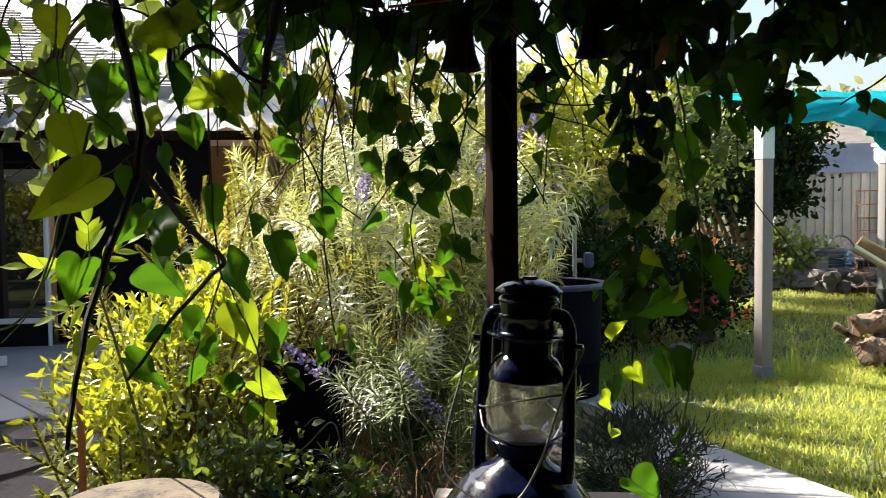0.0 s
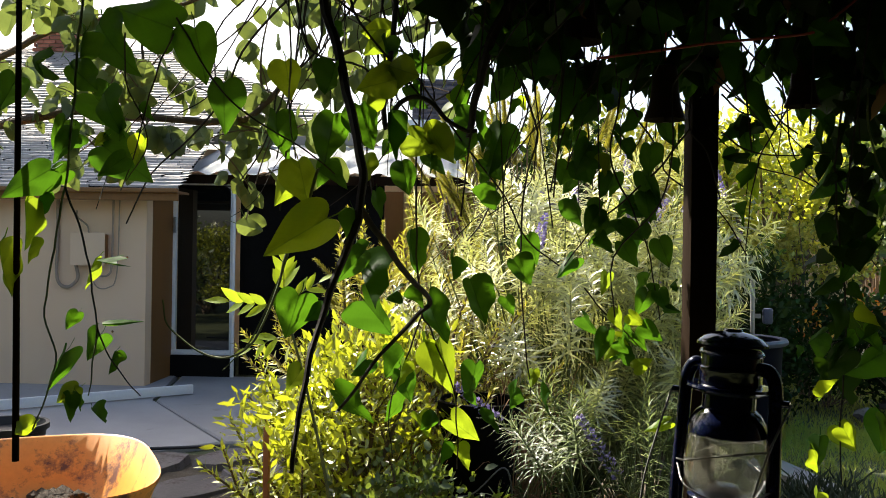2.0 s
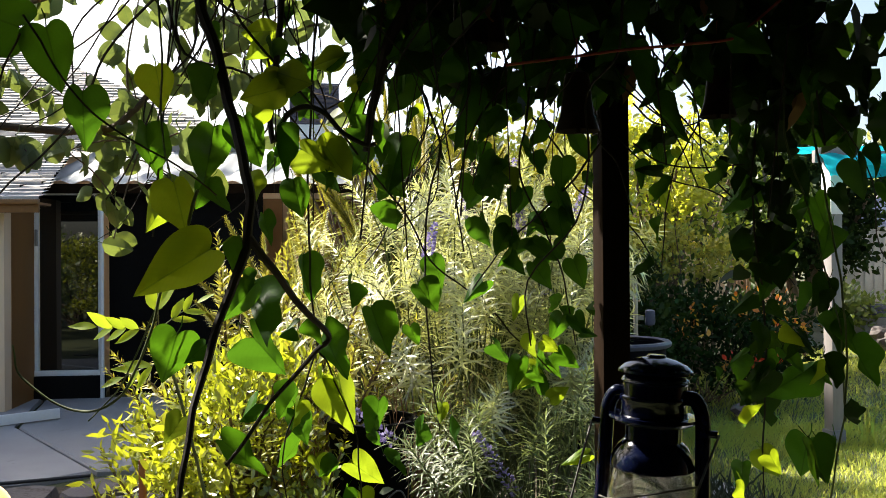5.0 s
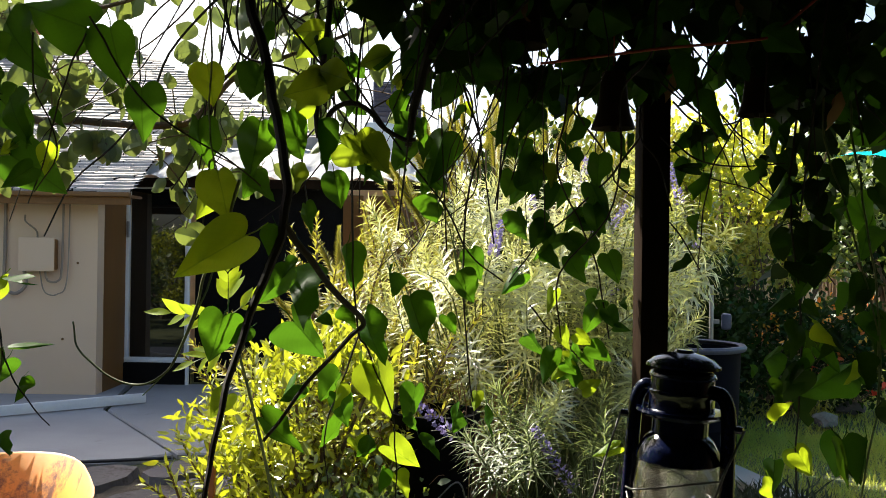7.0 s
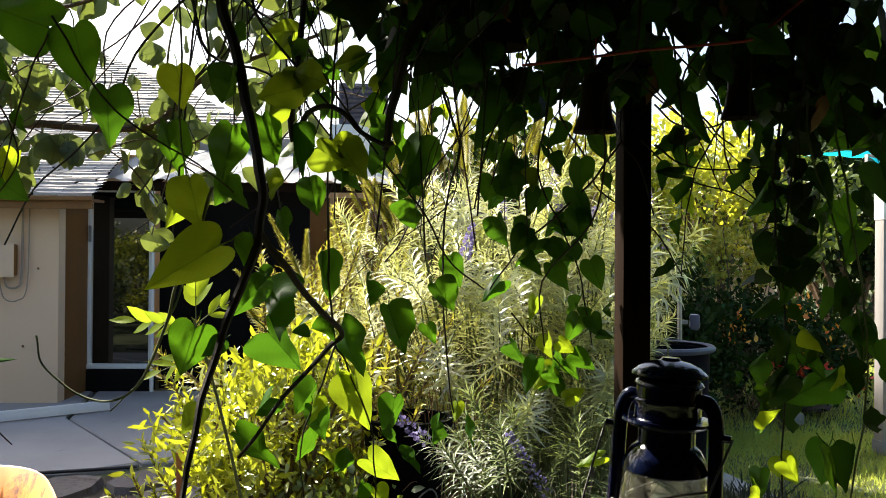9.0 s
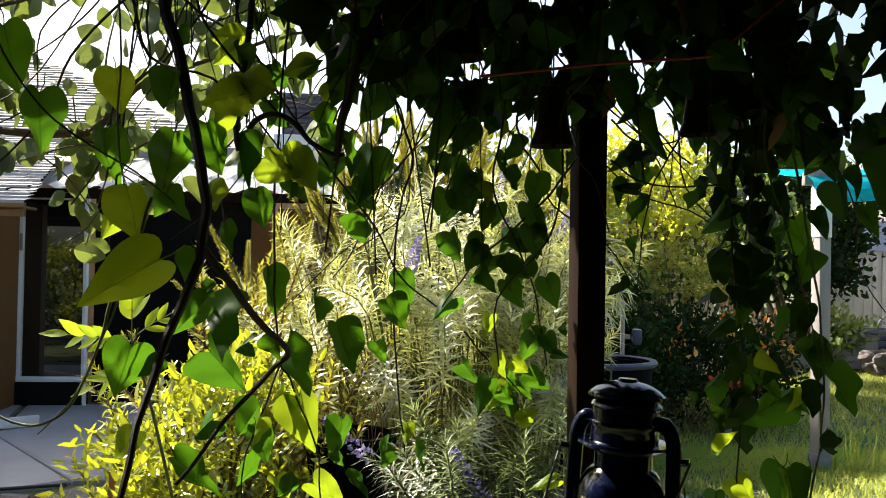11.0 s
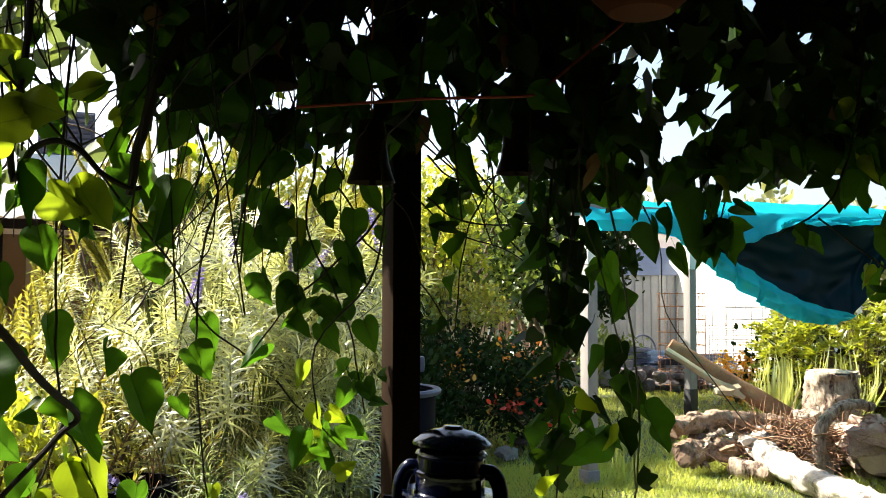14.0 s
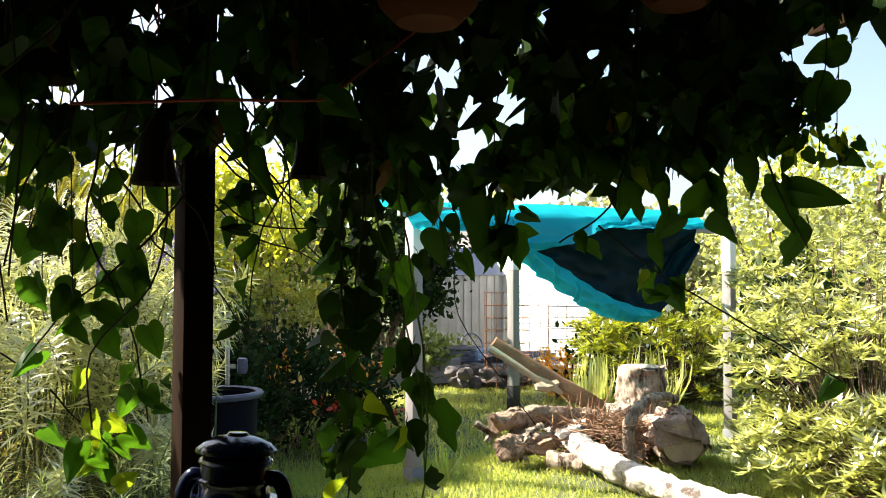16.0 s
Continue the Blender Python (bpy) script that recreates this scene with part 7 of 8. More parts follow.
LEAVES_J = [
    (0.386, 1.55, 1.087, 0.112, 0, 0.75),
    (0.424, 1.55, 1.087, 0.077, -17, 0.80),
    (0.415, 1.55, 0.955, 0.059, 15, 1.10),
    (0.319, 1.55, 0.867, 0.074, 42, 1.10),
    (0.392, 1.55, 0.866, 0.036, -37, 0.85),
    (0.448, 1.55, 1.241, 0.086, 32, 0.70),
    (0.405, 1.55, 1.218, 0.065, 34, 0.70),
    (0.352, 1.55, 1.266, 0.058, 24, 0.85),
    (0.380, 1.55, 1.251, 0.051, -33, 0.80),
    (0.289, 1.55, 1.112, 0.046, 148, 0.70),
    (0.323, 1.55, 1.063, 0.039, 30, 0.60),
    (0.280, 1.55, 1.025, 0.049, 23, 0.60),
    (0.285, 1.55, 0.956, 0.033, -27, 0.40),
]
LEAVES_K = [
    (1.074, 1.50, 1.853, 0.096, 36, 0.85),
    (1.237, 1.50, 1.816, 0.096, -31, 0.90),
    (1.268, 1.50, 1.893, 0.077, -65, 0.85),
    (0.807, 1.50, 1.607, 0.070, -7, 0.50),
    (0.858, 1.50, 1.600, 0.061, -11, 0.40),
    (0.959, 1.50, 1.594, 0.102, -59, 0.60),
    (0.975, 1.50, 1.561, 0.067, 35, 0.60),
    (1.045, 1.50, 1.668, 0.083, 35, 0.90),
    (1.106, 1.50, 1.616, 0.106, 35, 0.60),
    (1.120, 1.50, 1.606, 0.100, 77, 0.60),
    (1.175, 1.50, 1.532, 0.108, 49, 0.60),
    (0.877, 1.50, 1.552, 0.066, -41, 0.70),
    (0.935, 1.50, 1.623, 0.076, 27, 0.60),
    (1.036, 1.50, 1.793, 0.074, 57, 0.70),
    (1.137, 1.50, 1.755, 0.059, -27, 0.85),
]
LEAVES_L = [
    (1.010, 1.50, 1.867, 0.067, 30, 0.85),
    (0.912, 1.50, 1.651, 0.063, 48, 0.85),
    (0.743, 1.50, 1.641, 0.059, 40, 0.85),
    (0.689, 1.50, 1.638, 0.042, 14, 0.60),
    (0.637, 1.50, 1.645, 0.052, 30, 0.85),
    (0.841, 1.50, 1.513, 0.074, 27, 0.50),
    (0.596, 1.50, 1.660, 0.052, 35, 0.85),
    (0.561, 1.50, 1.604, 0.050, 30, 0.85),
    (0.526, 1.50, 1.558, 0.102, 8, 0.60),
    (0.469, 1.50, 1.539, 0.049, 28, 0.85),
    (0.497, 1.50, 1.592, 0.071, 44, 0.85),
    (0.440, 1.50, 1.512, 0.067, 26, 0.70),
    (0.478, 1.50, 1.478, 0.047, 24, 0.60),
    (1.128, 1.50, 1.910, 0.062, 153, 0.85),
]
LEAVES_M = [
    (0.382, 1.62, 1.518, 0.068, 21, 0.70),
    (0.411, 1.62, 1.454, 0.065, 32, 0.60),
    (0.441, 1.62, 1.417, 0.068, -21, 0.70),
    (0.392, 1.62, 1.362, 0.060, -28, 0.70),
    (0.441, 1.62, 1.334, 0.061, -28, 0.85),
    (0.471, 1.62, 1.269, 0.084, 8, 0.50),
    (0.403, 1.62, 1.235, 0.057, -41, 0.60),
    (0.442, 1.62, 1.188, 0.052, -49, 0.85),
    (0.336, 1.62, 1.256, 0.067, -25, 0.85),
    (0.346, 1.62, 1.184, 0.087, -39, 0.60),
    (0.290, 1.62, 1.161, 0.049, 23, 0.85),
    (0.308, 1.62, 1.213, 0.044, -55, 0.85),
    (0.451, 1.62, 1.482, 0.052, 29, 0.60),
]
LEAVES_N = [
    (-0.962, 1.38, 1.648, 0.069, 50, 0.85),
    (-0.898, 1.38, 1.599, 0.089, 36, 0.80),
    (-0.996, 1.38, 1.470, 0.089, -56, 0.70),
    (-1.043, 1.38, 1.412, 0.081, -14, 0.60),
    (-0.907, 1.38, 1.317, 0.076, 87, 0.25),
    (-0.892, 1.38, 1.210, 0.053, 94, 0.20),
    (-0.964, 1.38, 1.158, 0.081, -28, 0.42),
    (-1.031, 1.38, 1.664, 0.067, 53, 0.85),
    (-0.955, 1.38, 1.537, 0.062, -24, 0.60),
    (-1.026, 1.38, 1.354, 0.046, -19, 0.90),
    (-1.011, 1.38, 1.431, 0.058, -34, 0.35),
    (-1.090, 1.38, 1.343, 0.093, 21, 0.70),
    (-1.063, 1.38, 1.625, 0.064, -24, 0.85),
    (-0.937, 1.38, 1.700, 0.067, -32, 0.85),
]

LEAVES_P = [
    (-0.521, 1.290, 1.474, 0.066, 12, 0.95),
    (-0.413, 1.420, 1.642, 0.062, 70, 0.95),
    (-0.446, 1.420, 1.603, 0.050, -30, 0.95),
    (-0.363, 1.450, 1.544, 0.060, 20, 0.95),
    (-0.348, 1.450, 1.537, 0.060, 25, 0.95),
    (-0.585, 1.400, 1.649, 0.060, 10, 0.95),
]

S_MAIN = [(-0.535, 1.440, 1.779), (-0.500, 1.420, 1.660), (-0.460, 1.360, 1.558), (-0.425, 1.300, 1.472), (-0.420, 1.270, 1.398), (-0.442, 1.250, 1.319), (-0.453, 1.220, 1.255), (-0.461, 1.200, 1.216), (-0.463, 1.160, 1.151), (-0.462, 1.130, 1.095), (-0.458, 1.100, 1.051)]
S_FORK = [(-0.418, 1.270, 1.404), (-0.391, 1.310, 1.353), (-0.368, 1.370, 1.303), (-0.342, 1.430, 1.261), (-0.360, 1.430, 1.238), (-0.397, 1.420, 1.199), (-0.438, 1.400, 1.145), (-0.480, 1.380, 1.083)]
S_BOW = [(-0.777, 1.360, 1.255), (-0.765, 1.360, 1.217), (-0.733, 1.350, 1.190), (-0.687, 1.340, 1.169), (-0.643, 1.330, 1.169), (-0.608, 1.320, 1.188), (-0.582, 1.310, 1.224), (-0.558, 1.300, 1.273), (-0.544, 1.300, 1.322), (-0.528, 1.300, 1.366), (-0.510, 1.300, 1.410), (-0.492, 1.300, 1.465)]
S_ARCH = [(-0.454, 1.55, 1.569), (-0.426, 1.55, 1.602), (-0.397, 1.55, 1.614), (-0.368, 1.55, 1.602), (-0.339, 1.55, 1.571), (-0.305, 1.55, 1.552), (-0.287, 1.55, 1.553)]
vine([(S_MAIN, 0.0100, 0.0030, True), (S_FORK, 0.0055, 0.0025, True), (S_BOW, 0.0014, 0.0024, False), ([(-0.777, 1.4, 1.727), (-0.71, 1.4, 1.62), (-0.644, 1.4, 1.559), (-0.552, 1.4, 1.506), (-0.498, 1.4, 1.464)], 0.0018, 0.0012, True), ([(-0.60, 1.5, 1.378), (-0.616, 1.5, 1.313), (-0.651, 1.5, 1.238), (-0.684, 1.5, 1.172), (-0.733, 1.5, 1.123)], 0.002, 0.001, False)], LEAVES_A, "woody vine with a forked stem and large heart-shaped leaves", 1, young=(5, 9, 13, 14, 6), fill=3)
vine([(S_ARCH, 0.0055, 0.0035, True), ([(-0.219, 1.62, 1.82), (-0.267, 1.62, 1.743), (-0.29, 1.62, 1.666), (-0.304, 1.62, 1.607), (-0.313, 1.62, 1.549)], 0.011, 0.006, True)], LEAVES_B, "woody vine with an arched stem and sunlit heart-shaped leaves", 2, young=(0, 1, 11), fill=4)
vine([([(-0.399, 1.62, 1.70), (-0.41, 1.62, 1.45), (-0.399, 1.62, 1.241), (-0.378, 1.62, 1.196), (-0.337, 1.62, 1.099), (-0.326, 1.62, 1.022), (-0.324, 1.62, 0.942)], 0.0024, 0.0012, True), ([(-0.398, 1.66, 1.231), (-0.438, 1.66, 1.119), (-0.463, 1.66, 1.047), (-0.456, 1.66, 0.947)], 0.002, 0.001, True)], LEAVES_C, "thin trailing vine with glowing yellow-green heart leaves", 3, young=(1, 3, 4, 6, 12, 13), fill=3)
vine([([(-0.49, 1.66, 1.808), (-0.446, 1.66, 1.716), (-0.394, 1.66, 1.634), (-0.32, 1.66, 1.534), (-0.248, 1.66, 1.444), (-0.207, 1.66, 1.365), (-0.147, 1.66, 1.317)], 0.0026, 0.0014, True), ([(-0.222, 1.66, 1.663), (-0.19, 1.66, 1.563), (-0.209, 1.66, 1.484), (-0.217, 1.66, 1.375), (-0.216, 1.66, 1.256), (-0.199, 1.66, 1.118), (-0.195, 1.66, 1.078)], 0.0022, 0.0012, True)], LEAVES_D, "thin vine crossing in front of the silver shrub", 4, young=(4, 9, 10), fill=5)
vine([([(-0.03, 1.66, 1.75), (-0.044, 1.66, 1.612), (-0.057, 1.66, 1.514), (-0.022, 1.66, 1.436), (0.003, 1.66, 1.378), (0.023, 1.66, 1.3), (0.034, 1.66, 1.223)], 0.0024, 0.0012, True), ([(0.081, 1.66, 1.567), (0.035, 1.66, 1.504), (-0.032, 1.66, 1.436), (-0.08, 1.66, 1.396), (-0.137, 1.66, 1.317)], 0.0022, 0.0012, True)], LEAVES_E, "vine strand with small heart leaves beside the post", 5, young=(10, 13), fill=9, size=(0.03, 0.055))
vine([([(-0.046, 1.68, 1.793), (-0.084, 1.68, 1.684), (-0.108, 1.68, 1.585), (-0.136, 1.68, 1.496)], 0.0024, 0.0012, True), ([(-0.102, 1.66, 1.278), (-0.078, 1.66, 1.249), (-0.038, 1.66, 1.211), (0.001, 1.66, 1.173)], 0.0016, 0.001, True)], LEAVES_F, "vine strand with a tangle of small heart leaves", 6, young=(1, 3, 5), fill=7, size=(0.03, 0.055))
vine([([(0.26, 1.72, 1.80), (0.191, 1.72, 1.679), (0.24, 1.72, 1.599), (0.279, 1.72, 1.564)], 0.0024, 0.0014, True), ([(0.143, 1.72, 1.639), (0.183, 1.72, 1.604), (0.24, 1.72, 1.599), (0.288, 1.72, 1.623)], 0.0018, 0.0012, True), ([(0.144, 1.72, 1.569), (0.193, 1.72, 1.535), (0.251, 1.72, 1.525), (0.336, 1.72, 1.53)], 0.0018, 0.0012, True), ([(0.256, 1.7, 1.606), (0.21, 1.7, 1.518), (0.192, 1.7, 1.42), (0.188, 1.7, 1.341)], 0.0016, 0.001, True)], LEAVES_H, "vine tangled round thin tendrils beside the post", 7, curtain=True, young=(10, 12), fill=5)
vine([([(0.36, 1.66, 1.75), (0.33, 1.66, 1.5), (0.35, 1.66, 1.25), (0.345, 1.66, 1.05), (0.35, 1.66, 0.95)], 0.0028, 0.0012, True)], LEAVES_I, "vine column with pale brightened leaves at its end", 8, curtain=True, young=(0, 1, 8), fill=9, size=(0.03, 0.06))
vine([([(0.40, 1.58, 1.60), (0.423, 1.55, 1.399), (0.438, 1.55, 1.285), (0.441, 1.55, 1.169), (0.418, 1.55, 1.023), (0.401, 1.55, 0.925), (0.394, 1.55, 0.827)], 0.0022, 0.0012, False)], LEAVES_J, "long trailing vine shoot with dark heart leaves", 9, curtain=True, young=(3, 5, 7, 9, 10, 11, 12), fill=2)
vine([([(0.98, 1.5, 1.80), (1.05, 1.5, 1.70), (1.10, 1.5, 1.60), (1.16, 1.5, 1.50)], 0.003, 0.0014, True), ([(0.752, 1.55, 1.533), (0.865, 1.55, 1.458), (0.984, 1.55, 1.399), (1.291, 1.55, 1.25)], 0.0018, 0.0014, True)], LEAVES_K, "vine drooping from the end of the pergola", 10, fill=6)
vine([([(0.80, 1.5, 1.80), (0.78, 1.5, 1.66), (0.74, 1.5, 1.56), (0.66, 1.52, 1.50)], 0.003, 0.0014, True), ([(0.62, 1.52, 1.70), (0.58, 1.52, 1.58), (0.55, 1.52, 1.48)], 0.002, 0.001, True)], LEAVES_L, "vine drooping in front of the tarpaulin", 11, fill=12)
vine([([(0.372, 1.62, 1.66), (0.372, 1.62, 1.563), (0.401, 1.62, 1.472), (0.431, 1.62, 1.362), (0.457, 1.62, 1.251), (0.464, 1.62, 1.103)], 0.0022, 0.0012, False)], LEAVES_M, "vine shoot hanging before the lawn", 12, curtain=True, young=(4, 7, 8, 10), fill=3)
vine([([(-0.94, 1.38, 1.75), (-0.955, 1.38, 1.566), (-0.969, 1.38, 1.441), (-0.988, 1.38, 1.335), (-1.002, 1.38, 1.219), (-0.98, 1.38, 1.143), (-1.02, 1.38, 1.025)], 0.0026, 0.0014, False), ([(-0.969, 1.38, 1.441), (-0.93, 1.38, 1.346), (-0.907, 1.38, 1.231), (-0.896, 1.38, 1.184), (-0.859, 1.38, 1.128), (-0.822, 1.38, 1.092)], 0.002, 0.001, True), ([(-0.902, 1.38, 1.212), (-0.911, 1.38, 1.145), (-0.918, 1.38, 1.088)], 0.0018, 0.001, False), ([(-0.86, 1.38, 1.70), (-0.857, 1.38, 1.618), (-0.818, 1.38, 1.522), (-0.855, 1.38, 1.452)], 0.0016, 0.001, True), ([(-0.774, 1.38, 1.696), (-0.81, 1.38, 1.609), (-0.837, 1.38, 1.513), (-0.864, 1.38, 1.434)], 0.0016, 0.001, True)], LEAVES_N, "vine with thin pale stems hanging before the house", 13, young=(3, 9, 11), fill=4)


vine([([(-0.60, 1.40, 2.0), (-0.57, 1.37, 1.72), (-0.55, 1.33, 1.56), (-0.53, 1.30, 1.48)], 0.0020, 0.0012, False)], LEAVES_P, "slender vine shoot with heart leaves brightened for sun", 14, young=(0, 1, 2, 3, 4, 5), fill=0)

# thin strands with small leaves, close together beneath the front beam
_r = random.Random(205)
for i, (x, y, z1) in enumerate(((-0.60, 1.72, 1.55), (-0.54, 1.86, 1.50), (-0.47, 1.70, 1.58), (-0.36, 1.80, 1.46), (-0.30, 1.70, 1.52), (-0.24, 1.90, 1.44), (-0.17, 1.74, 1.50), (-0.12, 1.86, 1.42), (-0.06, 1.70, 1.46),
                                (-0.01, 1.84, 1.38), (0.05, 1.72, 1.50), (0.17, 1.80, 1.46), (0.24, 1.76, 1.52), (0.60, 1.58, 1.54), (0.88, 1.56, 1.62), (1.04, 1.54, 1.64), (1.10, 1.50, 1.66), (1.15, 1.54, 1.70), (1.21, 1.50, 1.68), (1.28, 1.55, 1.70))):
    w = _r.uniform(-0.05, 0.05)
    vine([([(x, y, 2.05), (x + w * 0.4 + 0.012, y, 1.86), (x + w, y, 0.5 * (1.86 + z1)), (x + w * 0.7, y, z1)], 0.0018, 0.0009, True)], [], "thin vine strand with small hanging heart leaves", 300 + i, fill=26 if x > -0.32 else 9, size=(0.018, 0.046))


def under_edge(x):
    """Height to which the leaf mass hangs below the pergola."""
    return float(np.interp(x, [-1.3, -0.6, -0.37, -0.33, -0.2, 0.0, 0.07, 0.14, 0.26, 0.40, 0.56, 0.66, 0.80, 0.93, 1.0, 1.10, 1.25, 2.2], [1.95, 1.88, 1.82, 1.66, 1.63, 1.61, 1.60, 1.64, 1.63, 1.56, 1.54, 1.6, 1.58, 1.57, 1.62, 1.63, 1.7, 2.05]))


def z_gap(x, y):
    return noise.noise(Vector((x * 3.3, y * 3.3, 6.0))) > 0.06


def canopy():
    rng = random.Random(77)
    g = np.random.default_rng(77)
    t = thing("vine_canopy", (0, 0, 2.12), "dense dark roof of vine leaves over the pergola", "vine")
    inv = t.matrix_world.inverted()
    # leaves that can be told apart along the lower edge
    for i in range(460):
        x = rng.uniform(-0.40, 1.32)
        z = under_edge(x) + abs(rng.gauss(0, 0.09)) + 0.06
        y = 1.64 + rng.uniform(-0.14, 0.16)
        if thin_spot(x, y, z - 0.025, 0.012):
            continue
        vine_leaf(t, (x, y, min(z, 2.1)), rng.uniform(0.038, 0.075), rng.gauss(0, 34), rng.uniform(0.7, 1.0), rng, turn=85, tilt=42, kinds=DRY if rng.random() < 0.03 else SHADE_HEARTS if rng.random() < (0.85 if x > 0.25 else 0.3) else None)
    # the rest of the mass
    pts, size = [], []
    for i in range(2100):
        x = rng.uniform(-0.34, 0.36) if i % 4 == 0 else rng.uniform(0.36, 1.42) if i % 5 else rng.uniform(-0.50, 0.05)
        z0 = under_edge(x) + 0.05
        z = z0 + (2.25 - z0) * rng.random() ** 0.9
        y = 1.74 + rng.gauss(0, 0.13)
        if thin_spot(x, y, z - 0.02, 0.012):
            continue
        pts.append((x, y, z))
        size.append(rng.uniform(0.045, 0.080))
    for i in range(6400):
        x, y = rng.uniform(-2.1, 2.4), rng.uniform(-1.9, 2.45)
        if x < -1.12 and y > 0.9 or y > 1.3 and z_gap(x, y) or y > 2.12 and x < 0.4:
            continue
        if noise.noise(Vector((x * 2.1, y * 2.1, 0))) < -0.38:
            continue
        z = rng.uniform(2.06, 2.36)
        if y > 0.9 and thin_spot(x, y, z - 0.03, 0.02):
            continue
        pts.append((x, y, z))
        size.append(rng.uniform(0.07, 0.12))
    for i in range(800):
        x, y, z = rng.uniform(-0.32, 1.5), 1.74 + rng.gauss(0, 0.13), rng.uniform(1.84, 2.22)
        if thin_spot(x, y, z - 0.025, 0.014):
            continue
        pts.append((x, y, z))
        size.append(rng.uniform(0.05, 0.085))
    # unseen leaves added along the outer edge to shade the curtain beside the post
    for i in range(480):
        pts.append((rng.uniform(-0.6, -0.05), rng.uniform(1.95, 2.5), rng.uniform(2.16, 2.36)))
        size.append(rng.uniform(0.07, 0.11))
    # column of shade-dark leaves beside the post
    for i in range(120):
        z = rng.uniform(1.34, 1.86)
        pts.append((0.350 + rng.gauss(0, 0.020 + 0.07 * max(0.0, z - 1.5)) + 0.02 * math.sin(z * 9), 1.68 + rng.gauss(0, 0.05), z))
        size.append(rng.uniform(0.024, 0.050))
    n = len(pts)
    d = g.normal(size=(n, 3)) * [0.55, 0.55, 0.35] + [0, 0, -0.75]
    heart = ([(0, 0, 0), (-.34, -.10, .06), (.34, -.10, .06), (-.46, .16, .10), (.46, .16, .10), (0, .3, 0), (-.34, .5, .07), (.34, .5, .07), (-.14, .8, .02), (.14, .8, .02), (0, 1, -.06)],
             [(0, 5, 3), (0, 3, 1), (0, 4, 5), (0, 2, 4), (3, 5, 6), (5, 4, 7), (6, 5, 8), (5, 7, 9), (5, 9, 8), (8, 9, 10)])
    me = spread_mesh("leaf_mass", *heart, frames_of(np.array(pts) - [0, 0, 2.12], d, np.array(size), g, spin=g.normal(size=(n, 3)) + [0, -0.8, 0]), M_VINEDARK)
    tagged(part("leaf_mass", me, M_VINEDARK, t, "leaf mass with shade put into its colour"), kind="stuff")
    # woody stems that wind along the beams and thin ones that hang
    for k in range(9):
        y = rng.uniform(1.4, 1.95)
        pts = [(-0.75 + 0.3 * i, y + rng.uniform(-0.12, 0.12), rng.uniform(1.95, 2.2)) for i in range(8)]
        part("stem", bm_tube(bmesh.new(), [inv @ p for p in smooth_line(pts, 4)], rng.uniform(0.004, 0.009), 6), M_STEM, t)
    # a tangle of thin crooked stems beneath the front beam
    for k in range(64):
        x, y, z = rng.uniform(-0.72, 0.22), rng.uniform(1.45, 1.9), rng.uniform(1.85, 2.12)
        dx, pts = rng.uniform(-0.09, 0.09), []
        for j in range(rng.randint(5, 8)):
            pts.append((x, y, z))
            x, y, z = x + dx + rng.uniform(-0.05, 0.05), y + rng.uniform(-0.03, 0.03), z - rng.uniform(0.03, 0.13)
        w = rng.uniform(0.0012, 0.0034)
        line = smooth_line(pts, 4)
        part("stem", bm_tube(bmesh.new(), [inv @ p for p in line], [w * (1 - 0.5 * j / len(line)) for j in range(len(line))], 5), M_STEM, t)
    for k in range(30):
        x = rng.uniform(-0.62, 0.42)
        y = rng.uniform(1.45, 1.75)
        z1 = rng.uniform(1.35, 1.75)
        w = rng.uniform(-0.08, 0.08)
        pts = [(x, y, 2.15), (x + w * 0.3 + rng.uniform(-0.02, 0.02), y, 2.15 - (2.15 - z1) * 0.45), (x + w, y + rng.uniform(-0.03, 0.03), z1)]
        part("tendril", bm_tube(bmesh.new(), [inv @ p for p in smooth_line(pts, 6)], rng.uniform(0.0008, 0.0018), 5), M_STEM, t)


canopy()


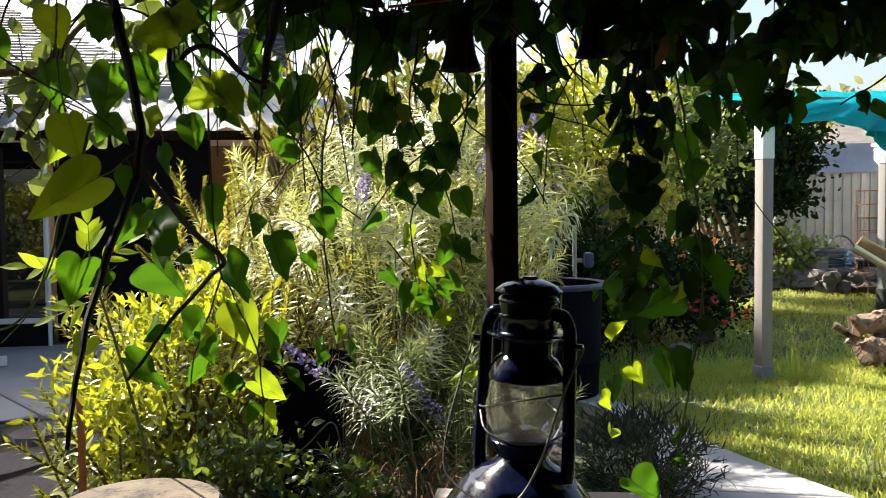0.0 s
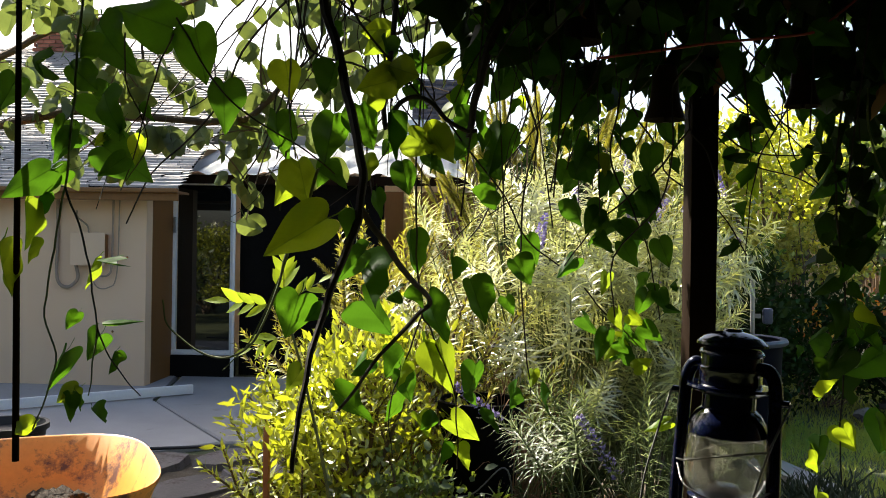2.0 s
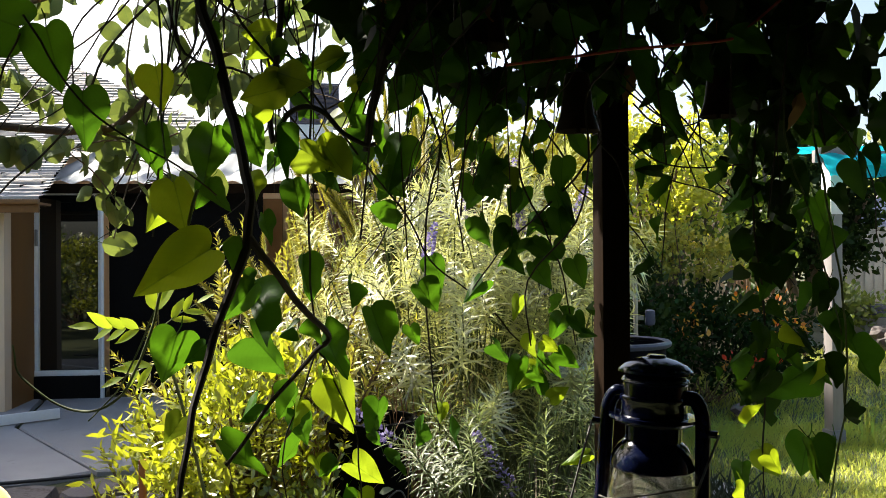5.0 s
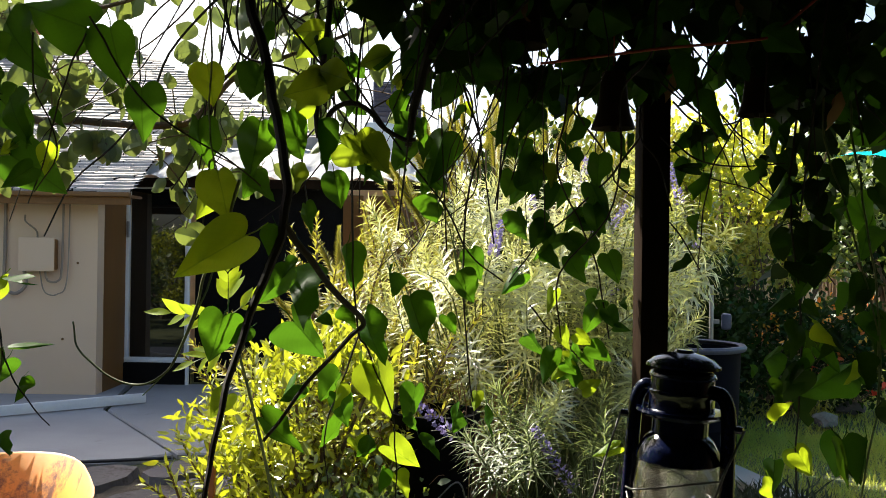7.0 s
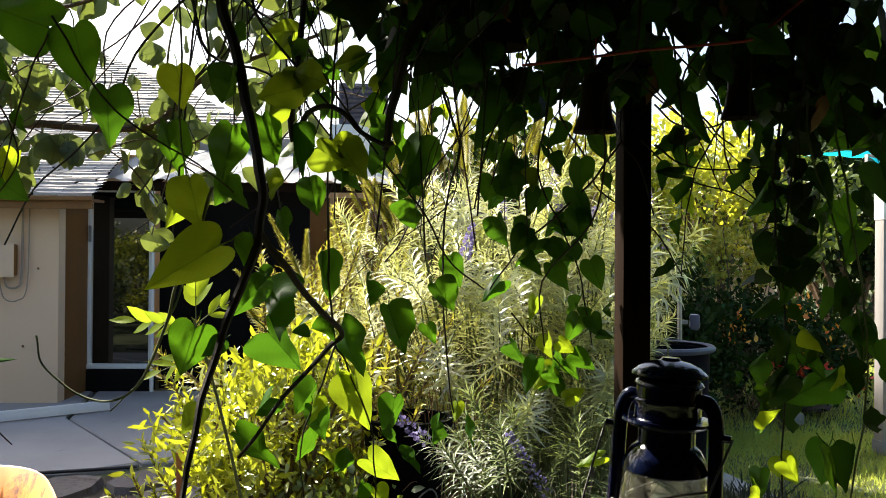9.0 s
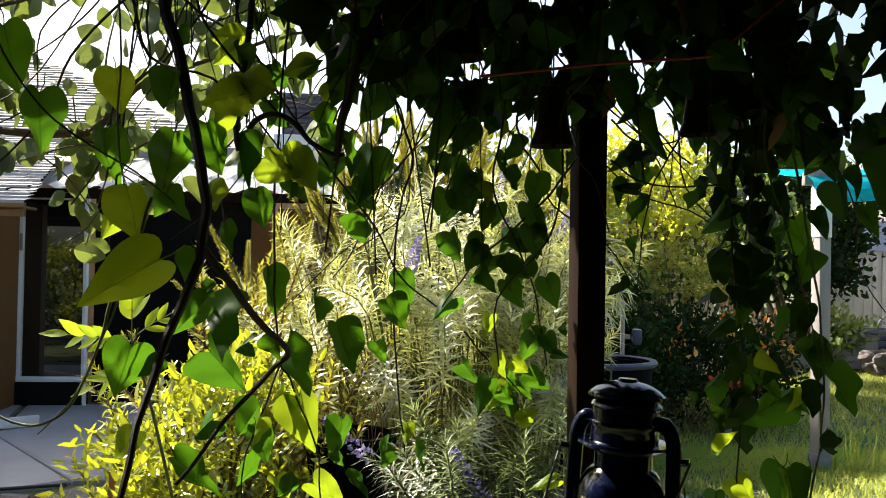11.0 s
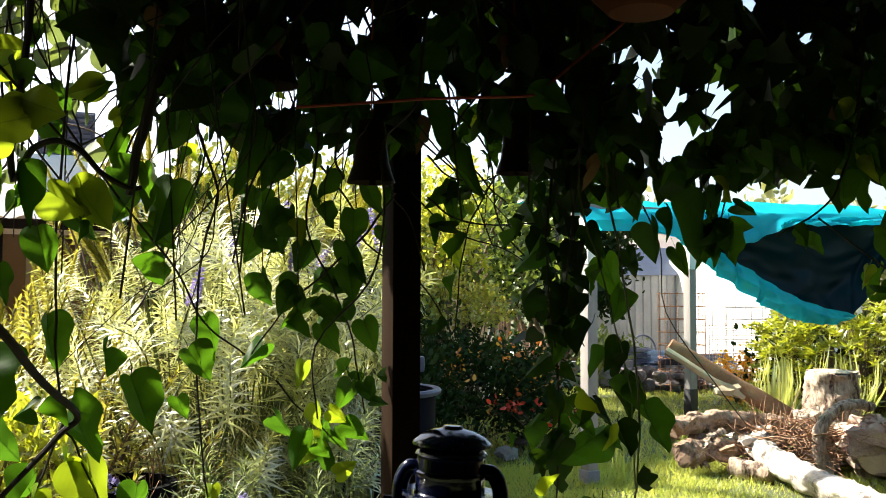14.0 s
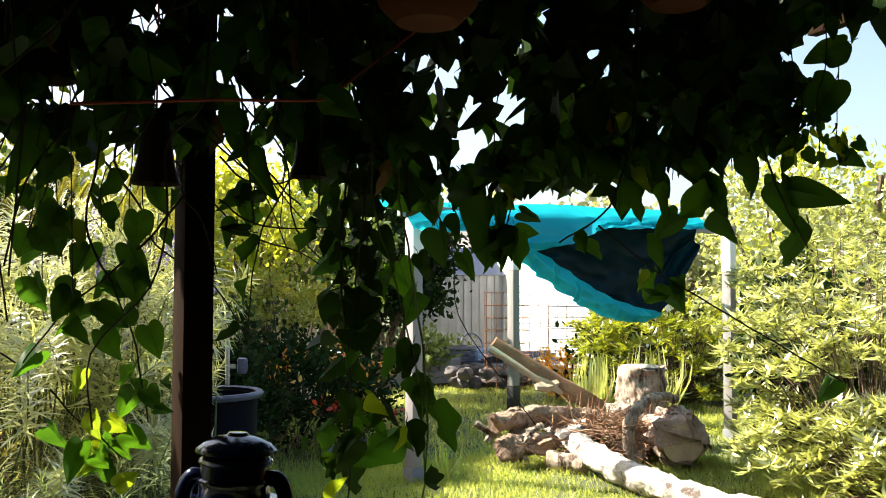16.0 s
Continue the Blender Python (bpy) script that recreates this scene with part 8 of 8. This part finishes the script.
# ---- fruit tree beyond the vines ----
def fruit_tree():
    rng = random.Random(5)
    t = thing("fruit_tree", (-2.75, 2.95, 0), "small fruit tree with crooked limbs and rounded leaves", "tree")
    inv = t.matrix_world.inverted()
    oval = ((0.0, 0.0), (0.10, -0.03), (0.22, -0.12), (0.32, -0.26), (0.36, -0.44), (0.33, -0.62), (0.24, -0.79), (0.12, -0.92), (0.05, -0.97), (0.0, -1.0))
    mats = leafy("fruit_tree_leaf", (0.045, 0.08, 0.028), (0.13, 0.18, 0.065), (0.30, 0.36, 0.05), 0.34, 0.5, veins=True, gloss=0.05, old=(0.40, 0.14, 0.04))
    leaves = [heart_leaf(200 + i, mats, oval) for i in range(5)]
    part("trunk", bm_tube(bmesh.new(), [inv @ p for p in smooth_line([(-2.75, 2.95, -0.03), (-2.7, 2.93, 0.6), (-2.62, 2.9, 1.2), (-2.5, 2.85, 1.66)], 5)], [0.075 - 0.0025 * i for i in range(16)], 12), M_BARK, t)
    limbs = [([(-2.52, 2.85, 1.6), (-2.30, 2.78, 1.73), (-2.07, 2.72, 1.745), (-1.82, 2.70, 1.78), (-1.58, 2.70, 1.756), (-1.23, 2.70, 1.745), (-1.13, 2.70, 1.80), (-1.04, 2.70, 1.885), (-0.90, 2.70, 1.94), (-0.71, 2.70, 2.005), (-0.50, 2.7, 2.06)], 0.030, 0.006),
             ([(-2.50, 2.85, 1.66), (-2.2, 2.8, 1.95), (-1.85, 2.72, 2.06), (-1.50, 2.70, 2.10), (-1.2, 2.7, 2.18)], 0.026, 0.007)]
    limbs += [([(-1.58, 2.70, 1.756), (-1.54, 2.70, 1.87), (-1.56, 2.70, 2.03), (-1.50, 2.68, 2.16)], 0.010, 0.004),
             ([(-1.14, 2.70, 1.79), (-1.15, 2.70, 1.90), (-1.145, 2.70, 1.98), (-1.10, 2.7, 2.16)], 0.008, 0.003),
             ([(-1.82, 2.70, 1.78), (-1.75, 2.68, 1.70), (-1.66, 2.66, 1.64), (-1.55, 2.66, 1.60)], 0.007, 0.002),
             ([(-1.25, 2.70, 1.745), (-1.08, 2.69, 1.70), (-0.98, 2.68, 1.73), (-0.84, 2.68, 1.70)], 0.007, 0.002),
             ([(-1.04, 2.70, 1.885), (-0.92, 2.69, 1.86), (-0.78, 2.68, 1.88), (-0.66, 2.68, 1.84)], 0.006, 0.002),
             ([(-0.9, 2.7, 1.94), (-0.85, 2.7, 2.05), (-0.74, 2.7, 2.12), (-0.6, 2.7, 2.2)], 0.006, 0.003)]
    spots = []
    for pts, r0, r1 in limbs:
        line = smooth_line(pts, 6)
        n = len(line)
        line = [p + 0.012 * Vector((0, noise.noise(p * 9), noise.noise(p * 11 + Vector((4, 0, 0))))) for p in line]
        part("limb", bm_tube(bmesh.new(), [inv @ p for p in line], [0.62 * (r0 + (r1 - r0) * i / (n - 1)) for i in range(n)], 8), M_BARK, t)
        for p in line[6 if r0 > 0.02 else 2:]:
            spots += [(p, r0)]
    for i in range(64):
        p, _ = rng.choice(spots)
        d = Vector((rng.uniform(-1, 1), rng.uniform(-0.6, 0.6), rng.uniform(-0.5, 1.0))).normalized() * rng.uniform(0.12, 0.3)
        line = [p, p + d * 0.5 + Vector((0, 0, 0.02)), p + d]
        part("twig", bm_tube(bmesh.new(), [inv @ q for q in smooth_line(line, 3)], 0.0022, 5), M_BARK, t)
        spots += [(p + d * k, 0) for k in (0.5, 0.8, 1.0)] * 2
    for i in range(540):
        p, r0 = rng.choice(spots)
        if r0 > 0.02 and rng.random() < 0.5:
            continue
        vine_leaf(t, p + Vector((rng.uniform(-0.03, 0.03), rng.uniform(-0.05, 0.05), rng.uniform(-0.02, 0.03))), rng.uniform(0.055, 0.10), rng.gauss(0, 55), rng.uniform(0.8, 1.1), rng, turn=80, tilt=40, kinds=leaves)


fruit_tree()
